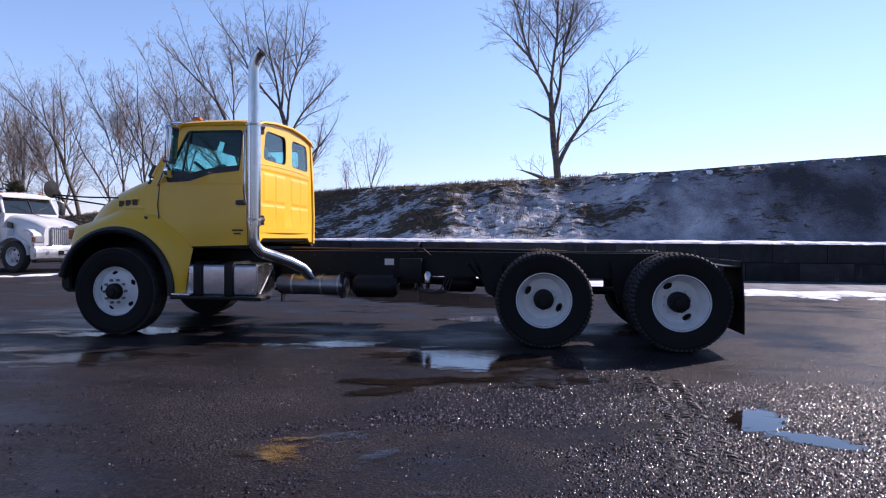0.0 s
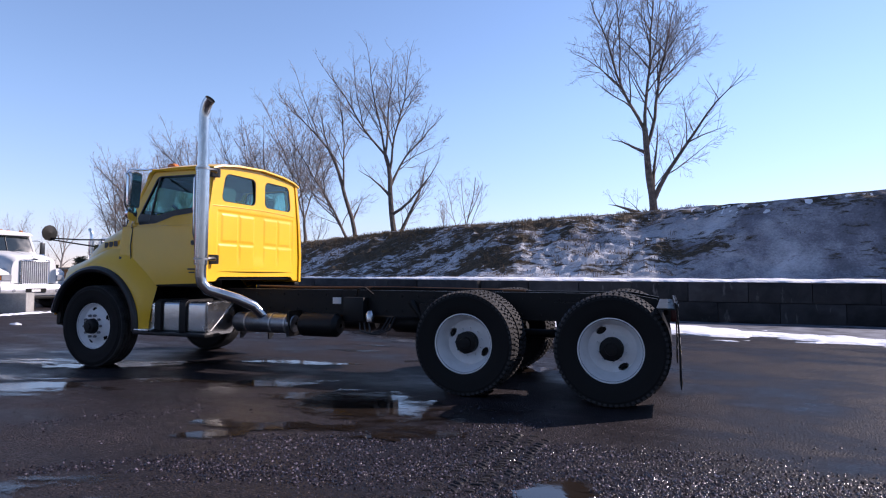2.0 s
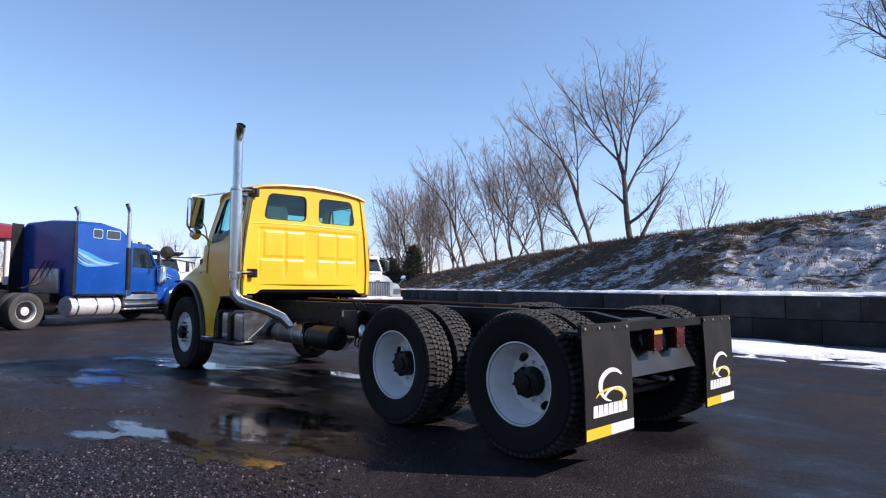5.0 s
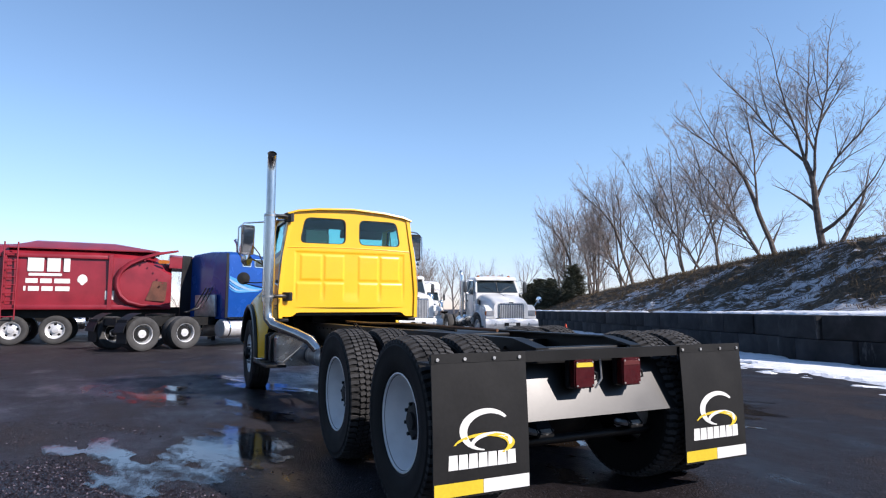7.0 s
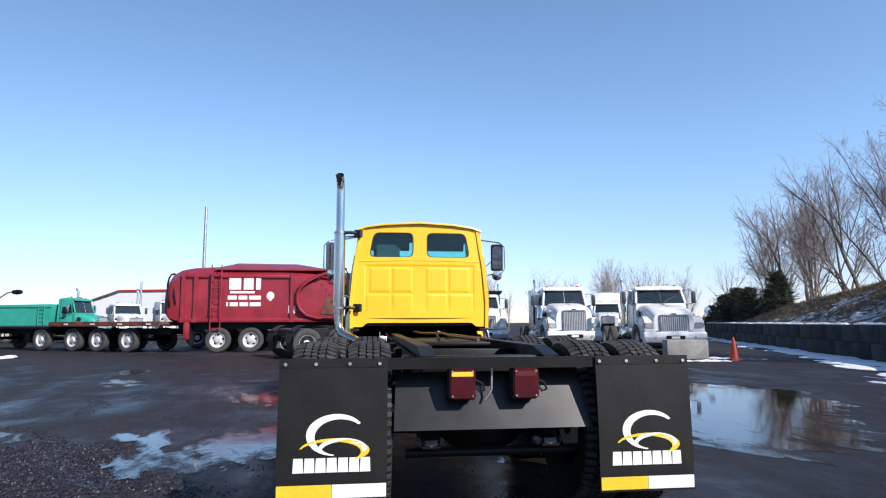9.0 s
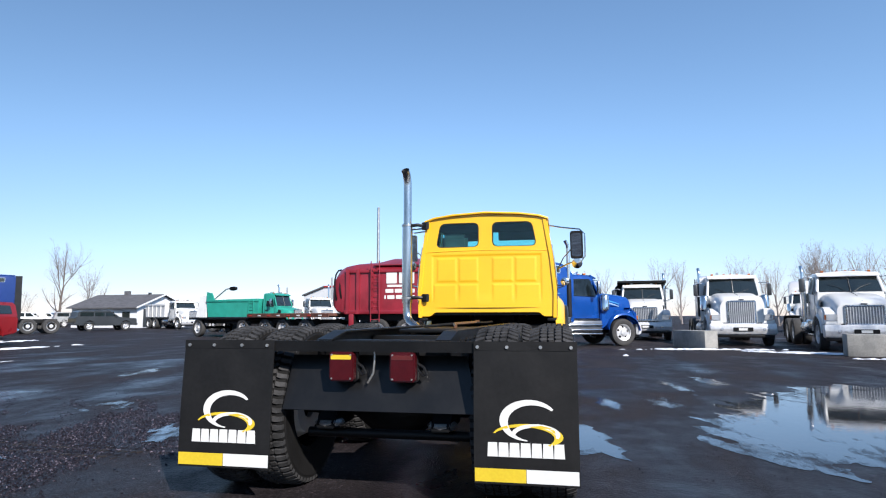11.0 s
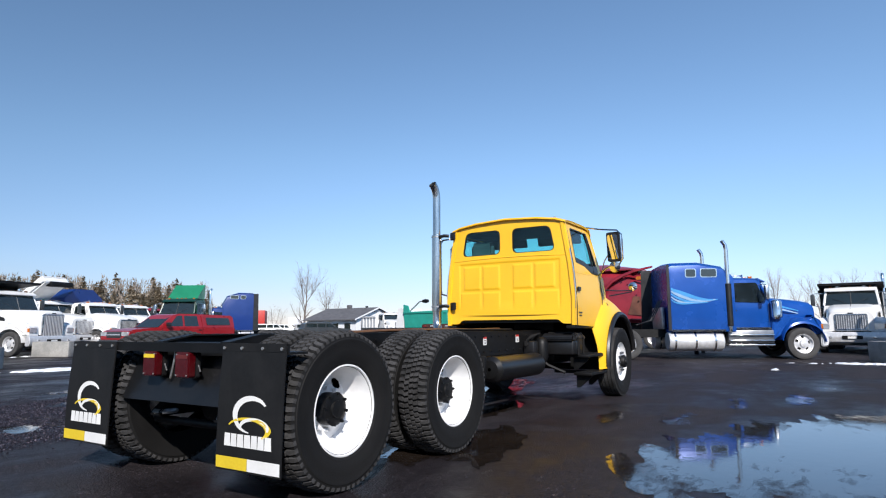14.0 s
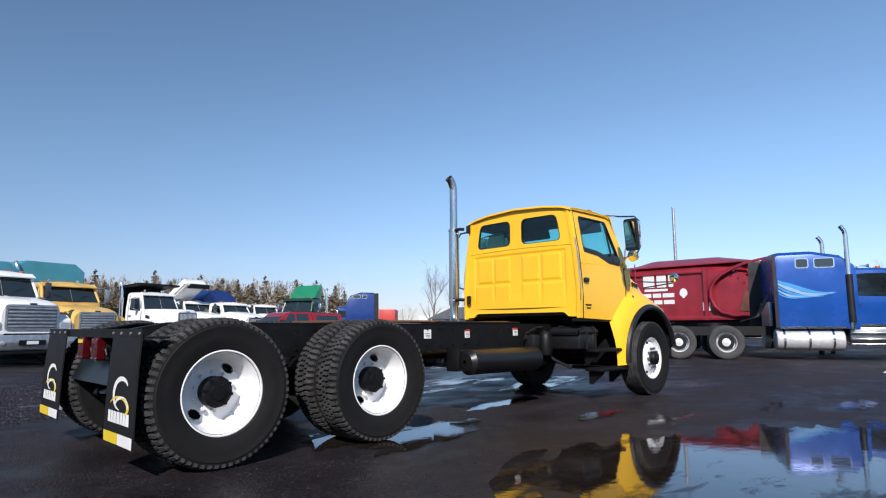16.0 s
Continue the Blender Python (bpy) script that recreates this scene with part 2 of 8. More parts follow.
def asphalt_mat():
    """Old wet asphalt: damp dark films, drier grey lanes, gravel that glints."""
    m = bpy.data.materials.new("wet_gravelly_asphalt")
    m.use_nodes = True
    nt = m.node_tree
    b = nt.nodes["Principled BSDF"]
    tc = nt.nodes.new("ShaderNodeTexCoord")
    mp = nt.nodes.new("ShaderNodeMapping")
    mp.inputs["Rotation"].default_value = (0, 0, radians(24))
    mp.inputs["Scale"].default_value = (0.35, 1, 1)
    nt.links.new(tc.outputs["Object"], mp.inputs["Vector"])
    lanes = noise_node(nt, mp.outputs[0], 0.55, 5, 0.6, 0.4)
    damp = noise_node(nt, tc.outputs["Object"], 0.9, 6, 0.62, 0.3)
    grit = noise_node(nt, tc.outputs["Object"], 95, 3, 0.7)
    vor = nt.nodes.new("ShaderNodeTexVoronoi")
    vor.inputs["Scale"].default_value = 62
    nt.links.new(tc.outputs["Object"], vor.inputs["Vector"])
    mq = nt.nodes.new("ShaderNodeMapping")
    mq.inputs["Rotation"].default_value, mq.inputs["Scale"].default_value = (0, 0, radians(-8)), (0.55, 1.3, 1)
    nt.links.new(tc.outputs["Object"], mq.inputs["Vector"])
    ruts = noise_node(nt, mq.outputs[0], 0.9, 6, 0.62, 0.5)
    wet = math_node(nt, "ADD", math_node(nt, "MULTIPLY", lanes, 0.4), math_node(nt, "ADD", math_node(nt, "MULTIPLY", damp, 0.3), math_node(nt, "MULTIPLY", ruts, 0.3)))
    place = nt.nodes.new("ShaderNodeSeparateXYZ")
    nt.links.new(tc.outputs["Object"], place.inputs[0])
    drier = nt.nodes.new("ShaderNodeMapRange")
    drier.inputs["From Min"].default_value, drier.inputs["From Max"].default_value = -7.0, -15.0
    drier.inputs["To Max"].default_value = 0.07
    nt.links.new(place.outputs["X"], drier.inputs["Value"])
    wet = math_node(nt, "ADD", wet, drier.outputs["Result"])
    col = ramp_node(nt, wet, [(0.36, (0.0108, 0.0094, 0.0106)), (0.5, (0.0228, 0.0204, 0.0224)), (0.62, (0.047, 0.042, 0.0448))])
    stone = ramp_node(nt, vor.outputs["Color"], [(0.2, (0.22, 0.20, 0.21)), (0.6, (0.75, 0.66, 0.68)), (0.88, (1.6, 1.45, 1.5)), (0.96, (5.0, 4.4, 4.7))])
    mul = nt.nodes.new("ShaderNodeMix")
    mul.data_type, mul.blend_type = "RGBA", "MULTIPLY"
    mul.inputs["Factor"].default_value = 0.55
    nt.links.new(col, mul.inputs["A"])
    nt.links.new(stone, mul.inputs["B"])
    nt.links.new(mul.outputs["Result"], b.inputs["Base Color"])
    rg = ramp_node(nt, wet, [(0.36, (0.17, 0.17, 0.17)), (0.45, (0.36, 0.36, 0.36)), (0.58, (0.66, 0.66, 0.66))])
    nt.links.new(rg, b.inputs["Roughness"])
    b.inputs["IOR"].default_value = 1.34
    nt.links.new(ramp_node(nt, wet, [(0.36, (0.42, 0.42, 0.42)), (0.46, (0.20, 0.20, 0.20)), (0.56, (0.15, 0.15, 0.15))]), b.inputs["Specular IOR Level"])
    h = math_node(nt, "ADD", math_node(nt, "MULTIPLY", vor.outputs["Distance"], -1.0), math_node(nt, "MULTIPLY", grit, 0.7))
    bp = nt.nodes.new("ShaderNodeBump")
    bp.inputs["Distance"].default_value = 0.02
    st = ramp_node(nt, wet, [(0.38, (0.05, 0.05, 0.05)), (0.48, (0.3, 0.3, 0.3)), (0.60, (0.75, 0.75, 0.75))])
    nt.links.new(st, bp.inputs["Strength"])
    nt.links.new(h, bp.inputs["Height"])
    nt.links.new(bp.outputs[0], b.inputs["Normal"])
    return m


def slope_mat():
    """Dead grass and earth with thin broken snow."""
    m = bpy.data.materials.new("snowy_dead_grass")
    m.use_nodes = True
    nt = m.node_tree
    b = nt.nodes["Principled BSDF"]
    tc = nt.nodes.new("ShaderNodeTexCoord")
    geo = nt.nodes.new("ShaderNodeSeparateXYZ")
    nt.links.new(tc.outputs["Object"], geo.inputs[0])
    mp = nt.nodes.new("ShaderNodeMapping")
    mp.inputs["Rotation"].default_value = (0, 0, radians(-34))
    mp.inputs["Scale"].default_value = (0.5, 1.9, 1)
    nt.links.new(tc.outputs["Object"], mp.inputs["Vector"])
    patch = noise_node(nt, mp.outputs[0], 0.42, 4, 0.55)
    tear = noise_node(nt, mp.outputs[0], 3.4, 5, 0.7, 0.5)
    fine = noise_node(nt, tc.outputs["Object"], 16, 4, 0.7)
    east = math_node(nt, "MULTIPLY", geo.outputs["X"], 0.009)
    low = math_node(nt, "MULTIPLY", geo.outputs["Z"], -0.045)
    s = math_node(nt, "ADD", math_node(nt, "ADD", math_node(nt, "MULTIPLY", patch, 0.7), math_node(nt, "MULTIPLY", tear, 0.75)), math_node(nt, "ADD", east, low))
    mask = ramp_node(nt, s, [(0.54, (0, 0, 0)), (0.62, (1, 1, 1))])
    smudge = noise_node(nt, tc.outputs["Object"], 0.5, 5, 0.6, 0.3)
    # besides the smudges, shade is painted into the snow: darker towards +x and upwards
    snow_shade = math_node(nt, "SUBTRACT", math_node(nt, "ADD", math_node(nt, "MULTIPLY", smudge, 0.8), math_node(nt, "MULTIPLY", fine, 0.25)), math_node(nt, "ADD", math_node(nt, "MULTIPLY", geo.outputs["X"], 0.021), math_node(nt, "MULTIPLY", geo.outputs["Z"], 0.025)))
    snowcol = ramp_node(nt, snow_shade, [(0.16, (0.050, 0.048, 0.056)), (0.34, (0.20, 0.20, 0.235)), (0.52, (0.55, 0.57, 0.62))])
    soil = ramp_node(nt, fine, [(0.3, (0.02, 0.015, 0.011)), (0.5, (0.06, 0.044, 0.028)), (0.7, (0.15, 0.105, 0.06))])
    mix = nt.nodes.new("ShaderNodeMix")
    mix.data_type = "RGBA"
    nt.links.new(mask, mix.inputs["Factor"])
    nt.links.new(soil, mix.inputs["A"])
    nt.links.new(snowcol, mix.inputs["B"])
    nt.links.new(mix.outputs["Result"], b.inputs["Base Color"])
    b.inputs["Roughness"].default_value = 0.9
    bp = nt.nodes.new("ShaderNodeBump")
    bp.inputs["Strength"].default_value, bp.inputs["Distance"].default_value = 0.8, 0.08
    nt.links.new(math_node(nt, "ADD", tear, math_node(nt, "MULTIPLY", fine, 0.5)), bp.inputs["Height"])
    nt.links.new(bp.outputs[0], b.inputs["Normal"])
    return m


def water_mat(name, r0, r1, broken=None, tones=((0.010, 0.0072, 0.006), (0.026, 0.019, 0.015))):
    m = bpy.data.materials.new(name)
    m.use_nodes = True
    nt = m.node_tree
    b = nt.nodes["Principled BSDF"]
    tc = nt.nodes.new("ShaderNodeTexCoord")
    n = noise_node(nt, tc.outputs["Object"], 1.3, 4, 0.6)
    nt.links.new(ramp_node(nt, n, [(0.3, tones[0]), (0.7, tones[1])]), b.inputs["Base Color"])
    nt.links.new(ramp_node(nt, n, [(0.35, (r0, r0, r0)), (0.7, (r1, r1, r1))]), b.inputs["Roughness"])
    b.inputs["IOR"].default_value = 1.55
    if broken:
        mp = nt.nodes.new("ShaderNodeMapping")
        mp.inputs["Rotation"].default_value, mp.inputs["Scale"].default_value = (0, 0, radians(-45)), (0.7, 1.7, 1)
        nt.links.new(tc.outputs["Object"], mp.inputs["Vector"])
        shore = nt.nodes.new("ShaderNodeAttribute")
        shore.attribute_name = "shore"
        depth = math_node(nt, "MULTIPLY", math_node(nt, "MINIMUM", shore.outputs["Fac"], 1.2), 0.27)
        grain = math_node(nt, "ADD", math_node(nt, "MULTIPLY", noise_node(nt, mp.outputs[0], 2.2, 4, 0.6, 0.3), 0.6), math_node(nt, "MULTIPLY", noise_node(nt, mp.outputs[0], 9.0, 6, 0.7, 0.2), 0.4))
        nt.links.new(ramp_node(nt, math_node(nt, "ADD", grain, depth), [(broken, (0, 0, 0)), (broken + 0.17, (1, 1, 1))]), b.inputs["Alpha"])
    bp = nt.nodes.new("ShaderNodeBump")
    bp.inputs["Strength"].default_value, bp.inputs["Distance"].default_value = 0.05, 0.01
    nt.links.new(noise_node(nt, tc.outputs["Object"], 9, 3), bp.inputs["Height"])
    nt.links.new(bp.outputs[0], b.inputs["Normal"])
    return m


def block_mat():
    """Old precast blocks: each its own grey, damp below, pale lime runs."""
    m = bpy.data.materials.new("weathered_block_concrete")
    m.use_nodes = True
    nt = m.node_tree
    b = nt.nodes["Principled BSDF"]
    info, tc = nt.nodes.new("ShaderNodeObjectInfo"), nt.nodes.new("ShaderNodeTexCoord")
    off = nt.nodes.new("ShaderNodeVectorMath")
    off.operation = "MULTIPLY_ADD"
    off.inputs[1].default_value = (1, 1, 1)
    nt.links.new(tc.outputs["Object"], off.inputs[0])
    nt.links.new(math_node(nt, "MULTIPLY", info.outputs["Random"], 57.0), off.inputs[2])
    big, fine = noise_node(nt, off.outputs[0], 1.7, 5, 0.6, 0.4), noise_node(nt, off.outputs[0], 42, 3, 0.6)
    mp = nt.nodes.new("ShaderNodeMapping")
    mp.inputs["Scale"].default_value = (1, 1, 0.25)
    nt.links.new(off.outputs[0], mp.inputs["Vector"])
    runs = noise_node(nt, mp.outputs[0], 4.5, 5, 0.65, 0.2)
    tone = math_node(nt, "ADD", math_node(nt, "MULTIPLY", big, 0.7), math_node(nt, "MULTIPLY", info.outputs["Random"], 0.22))
    base = ramp_node(nt, tone, [(0.30, (0.014, 0.015, 0.017)), (0.52, (0.036, 0.037, 0.041)), (0.72, (0.062, 0.063, 0.068))])
    mix = nt.nodes.new("ShaderNodeMix")
    mix.data_type = "RGBA"
    nt.links.new(ramp_node(nt, runs, [(0.62, (0, 0, 0)), (0.76, (0.7, 0.7, 0.7))]), mix.inputs["Factor"])
    nt.links.new(base, mix.inputs["A"])
    mix.inputs["B"].default_value = (0.16, 0.16, 0.165, 1)
    nt.links.new(mix.outputs["Result"], b.inputs["Base Color"])
    b.inputs["Roughness"].default_value, b.inputs["Specular IOR Level"].default_value = 0.85, 0.25
    bp = nt.nodes.new("ShaderNodeBump")
    bp.inputs["Strength"].default_value, bp.inputs["Distance"].default_value = 0.4, 0.012
    nt.links.new(math_node(nt, "ADD", fine, math_node(nt, "MULTIPLY", big, 1.5)), bp.inputs["Height"])
    nt.links.new(bp.outputs[0], b.inputs["Normal"])
    return m


def pebble_mat():
    """Wet gravel: each stone its own tone, a few pale and glinting."""
    m = bpy.data.materials.new("wet_pebbles")
    m.use_nodes = True
    nt = m.node_tree
    b = nt.nodes["Principled BSDF"]
    geo = nt.nodes.new("ShaderNodeNewGeometry")
    rnd = geo.outputs["Random Per Island"]
    tc = nt.nodes.new("ShaderNodeTexCoord")
    grain = noise_node(nt, tc.outputs["Object"], 180, 2)
    col = ramp_node(nt, rnd, [(0.0, (0.007, 0.0056, 0.0075)), (0.6, (0.020, 0.0165, 0.0215)), (0.88, (0.050, 0.042, 0.053)), (0.985, (0.18, 0.155, 0.185))])
    mul = nt.nodes.new("ShaderNodeMix")
    mul.data_type, mul.blend_type = "RGBA", "OVERLAY"
    mul.inputs["Factor"].default_value = 0.5
    nt.links.new(col, mul.inputs["A"])
    nt.links.new(grain, mul.inputs["B"])
    nt.links.new(mul.outputs["Result"], b.inputs["Base Color"])
    wetness = noise_node(nt, tc.outputs["Object"], 37, 2)
    nt.links.new(ramp_node(nt, wetness, [(0.48, (0.50, 0.50, 0.50)), (0.60, (0.15, 0.15, 0.15))]), b.inputs["Roughness"])
    nt.links.new(ramp_node(nt, wetness, [(0.48, (0.08, 0.08, 0.08)), (0.60, (0.8, 0.8, 0.8))]), b.inputs["Specular IOR Level"])
    return m


PEBBLE = pebble_mat()
BLUEGREY = surf("blue_grey_strip", (0.20, 0.215, 0.26), 0.5, col2=(0.05, 0.052, 0.06), scale=1.8, fine=18, vary=0.12, bump=0.5, dist=0.02)
TREADMUD = surf("pressed_grit", (0.014, 0.010, 0.010), 0.55, spec=0.3, vary=0.3, scale=20, fine=90, bump=0.5)
BLOCKC = block_mat()
STREAK = water_mat("damp_glaze", 0.12, 0.34, 0.70)
ASPHALT, SLOPE, WATER, SHALLOW, FILM = asphalt_mat(), slope_mat(), water_mat("puddle_water", 0.02, 0.07, 0.40), water_mat("shallow_water", 0.04, 0.14, 0.47), water_mat("thin_water_film", 0.06, 0.24, 0.56)

# ---- mesh helpers ----


def link(name, bm, material, parent=None, label="", sharp=38):
    me = bpy.data.meshes.new(name)
    bmesh.ops.recalc_face_normals(bm, faces=bm.faces)
    bm.to_mesh(me)
    bm.free()
    me.materials.append(material)
    if sharp:
        me.polygons.foreach_set("use_smooth", [True] * len(me.polygons))
        me.set_sharp_from_angle(angle=radians(sharp))
    ob = new(name, me)
    ob.parent = parent
    if label:
        ob["label"] = label
    return ob


part = link


def thing(name, m, label, category, group="", kind=""):
    ob = new(name)
    ob.empty_display_size = 0.2
    ob.matrix_world = m
    return tagged(ob, label, category, group, kind)


def quad_box(bm, x0, x1, y0, y1, z0, z1, bev=0.0, m=None):
    v = [bm.verts.new((x, y, z)) for x in (x0, x1) for y in (y0, y1) for z in (z0, z1)]
    f = [bm.faces.new([v[i] for i in q]) for q in ((0, 1, 3, 2), (4, 6, 7, 5), (0, 4, 5, 1), (2, 3, 7, 6), (0, 2, 6, 4), (1, 5, 7, 3))]
    bmesh.ops.recalc_face_normals(bm, faces=f)
    vs = v
    if bev:
        r = bmesh.ops.bevel(bm, geom=list({e for q in f for e in q.edges}), offset=bev, segments=2, affect="EDGES", profile=0.5)
        vs = list({w for q in r["faces"] for w in q.verts})
    if m is not None:
        bmesh.ops.transform(bm, matrix=m, verts=[w for w in vs if w.is_valid])
    return bm


def box(*a, bev=0.0, m=None):
    return quad_box(bmesh.new(), *a, bev=bev, m=m)


def sweep(bm, pts, radius, seg=8, caps=True, flat=1.0):
    """A tube along points; radius may be one number or one for each point."""
    pts = [Vector(p) for p in pts]
    rs = radius if isinstance(radius, (list, tuple)) else [radius] * len(pts)
    up, rings = None, []
    for i, p in enumerate(pts):
        d = (pts[min(i + 1, len(pts) - 1)] - pts[max(i - 1, 0)]).normalized()
        if up is None:
            up = d.orthogonal().normalized()
        up = (up - d * up.dot(d)).normalized()
        side = d.cross(up)
        rings.append([bm.verts.new(p + (up * math.cos(a) + side * math.sin(a) * flat) * rs[i]) for a in (math.tau * k / seg for k in range(seg))])
    for a, b in zip(rings, rings[1:]):
        for k in range(seg):
            bm.faces.new((a[k], a[(k + 1) % seg], b[(k + 1) % seg], b[k]))
    if caps:
        bm.faces.new(rings[0][::-1])
        bm.faces.new(rings[-1])
    return bm


def tube(pts, radius, seg=10, caps=True):
    return sweep(bmesh.new(), pts, radius, seg, caps)


def lathe(profile, seg=40, axis="y", at=(0, 0, 0), bm=None, closed=False, skip=()):
    """Turn (radius, along) pairs round an axis. skip: (ring, step) faces to leave open."""
    bm = bm or bmesh.new()
    rings = []
    for r, a in profile:
        ring = []
        for k in range(seg):
            c, s = r * math.cos(math.tau * k / seg), r * math.sin(math.tau * k / seg)
            p = {"y": (c, a, s), "x": (a, c, s), "z": (c, s, a)}[axis]
            ring.append(bm.verts.new(Vector(p) + Vector(at)))
        rings.append(ring)
    pairs = list(zip(rings, rings[1:])) + ([(rings[-1], rings[0])] if closed else [])
    for j, (a, b) in enumerate(pairs):
        for k in range(seg):
            if (j, k) not in skip:
                bm.faces.new((a[k], a[(k + 1) % seg], b[(k + 1) % seg], b[k]))
    return bm


def prism(poly, a0, a1, plane="xz", bev=0.0, bm=None):
    """A flat outline given thickness: plane 'xz' runs along y, 'yz' along x, 'xy' along z."""
    bm = bm or bmesh.new()
    put = {"xz": lambda u, v, a: (u, a, v), "yz": lambda u, v, a: (a, u, v), "xy": lambda u, v, a: (u, v, a)}[plane]
    lo, hi = [bm.verts.new(put(u, v, a0)) for u, v in poly], [bm.verts.new(put(u, v, a1)) for u, v in poly]
    f = [bm.faces.new(lo[::-1]), bm.faces.new(hi)]
    n = len(poly)
    f += [bm.faces.new((lo[i], lo[(i + 1) % n], hi[(i + 1) % n], hi[i])) for i in range(n)]
    if bev:
        bmesh.ops.recalc_face_normals(bm, faces=f)
        bmesh.ops.bevel(bm, geom=list({e for q in f for e in q.edges}), offset=bev, segments=2, affect="EDGES")
    return bm


def round_rect(u0, u1, v0, v1, r, n=4):
    out = []
    for cu, cv, a0 in ((u1 - r, v1 - r, 0), (u0 + r, v1 - r, 90), (u0 + r, v0 + r, 180), (u1 - r, v0 + r, 270)):
        out += [(cu + r * math.cos(radians(a0 + 90 * k / n)), cv + r * math.sin(radians(a0 + 90 * k / n))) for k in range(n + 1)]
    return out


def soften(poly, r, n=3):
    """Round the corners of an outline."""
    out, k = [], len(poly)
    for i in range(k):
        p, a, b = Vector(poly[i]), Vector(poly[i - 1]), Vector(poly[(i + 1) % k])
        q = min(r, (a - p).length * 0.45, (b - p).length * 0.45)
        s, e = p + (a - p).normalized() * q, p + (b - p).normalized() * q
        for j in range(n + 1):
            t = j / n
            w = s * (1 - t) ** 2 + p * 2 * t * (1 - t) + e * t ** 2
            out.append((w.x, w.y))
    return out


def panel(outer, holes, place, thick):
    """A sheet with openings: outline and holes in its own plane, place(u, v) -> point, thick: a vector."""
    bm = bmesh.new()
    edges = []
    for loop in [outer] + list(holes):
        vs = [bm.verts.new(place(u, v)) for u, v in loop]
        edges += [bm.edges.new((vs[i], vs[(i + 1) % len(vs)])) for i in range(len(vs))]
    n = (Vector(place(1, 0)) - Vector(place(0, 0))).cross(Vector(place(0, 1)) - Vector(place(0, 0)))
    bmesh.ops.triangle_fill(bm, use_beauty=True, use_dissolve=False, edges=edges, normal=n)
    faces = list(bm.faces)
    r = bmesh.ops.extrude_face_region(bm, geom=faces)
    bmesh.ops.translate(bm, vec=Vector(thick), verts=[g for g in r["geom"] if isinstance(g, bmesh.types.BMVert)])
    return bm


def ribbon(rows, thick=None, bm=None):
    """A skin through rows of points (all rows as long)."""
    bm = bm or bmesh.new()
    vs = [[bm.verts.new(p) for p in r] for r in rows]
    for a, b in zip(vs, vs[1:]):
        for k in range(len(a) - 1):
            bm.faces.new((a[k], a[k + 1], b[k + 1], b[k]))
    if thick:
        bmesh.ops.recalc_face_normals(bm, faces=bm.faces)
        bmesh.ops.solidify(bm, geom=list(bm.faces), thickness=thick)
    return bm


def loft(rows, bm=None):
    """Closed sections joined and capped."""
    bm = bm or bmesh.new()
    vs = [[bm.verts.new(p) for p in r] for r in rows]
    n = len(vs[0])
    for a, b in zip(vs, vs[1:]):
        for k in range(n):
            bm.faces.new((a[k], a[(k + 1) % n], b[(k + 1) % n], b[k]))
    bm.faces.new(vs[0][::-1])
    bm.faces.new(vs[-1])
    return bm


def field_sheet(x0, x1, y0, y1, step, field, height):
    """A sheet that covers where field(x, y) > 0, its border cut smoothly; height(x, y, f) -> z."""
    bm, cache = bmesh.new(), {}
    shore = bm.verts.layers.float.new("shore")
    nx, ny = int((x1 - x0) / step), int((y1 - y0) / step)
    f = [[field(x0 + i * step, y0 + j * step) for j in range(ny + 1)] for i in range(nx + 1)]

    def vert(key, x, y, v):
        if key not in cache:
            cache[key] = bm.verts.new((x, y, height(x, y, v)))
            cache[key][shore] = v
        return cache[key]

    for i in range(nx):
        for j in range(ny):
            cs = [(i, j), (i + 1, j), (i + 1, j + 1), (i, j + 1)]
            poly = []
            for k in range(4):
                a, b = cs[k], cs[(k + 1) % 4]
                fa, fb = f[a[0]][a[1]], f[b[0]][b[1]]
                if fa > 0:
                    poly.append(vert(a, x0 + a[0] * step, y0 + a[1] * step, fa))
                if (fa > 0) != (fb > 0):
                    t = fa / (fa - fb)
                    poly.append(vert((min(a, b), max(a, b)), x0 + (a[0] + (b[0] - a[0]) * t) * step, y0 + (a[1] + (b[1] - a[1]) * t) * step, 0.0))
            if len(poly) > 2 and len(set(poly)) == len(poly):
                try:
                    bm.faces.new(poly)
                except ValueError:
                    pass
    return bm


def fbm(x, y, s, k=0.0):
    return noise.fractal(Vector((x * s, y * s, k)), 0.9, 2.1, 4)

# ---- setting: yard, wall, bank ----


def smooth(a, b, x):
    t = min(1.0, max(0.0, (x - a) / (b - a)))
    return t * t * (3 - 2 * t)


def wall_y(x):
    return 11.0 if x > -3.5 else 11.0 + (-3.5 - x) * 0.4 * smooth(0, 3, -3.5 - x)


def lerp_table(t, x):
    for (x0, y0), (x1, y1) in zip(t, t[1:]):
        if x <= x1:
            return y0 + (y1 - y0) * max(0.0, (x - x0) / (x1 - x0))
    return t[-1][1]


def crest(x):
    """Place and height of the bank's crest behind the wall."""
    y = max(18.0, wall_y(x) + 5.5)
    z = lerp_table([(-60, 1.7), (-34, 2.15), (-22, 2.8), (-12, 3.3), (-5, 3.5), (0, 3.8), (4, 4.05), (8, 4.4), (12, 4.72), (20, 5.1), (40, 5.4)], x)
    y2 = wall_y(x) + 4.3 - 1.25 * smooth(0.5, 5, x)
    return y2, 1.22 + (z - 1.22) * (y2 + 7.0) / (y + 7.0)


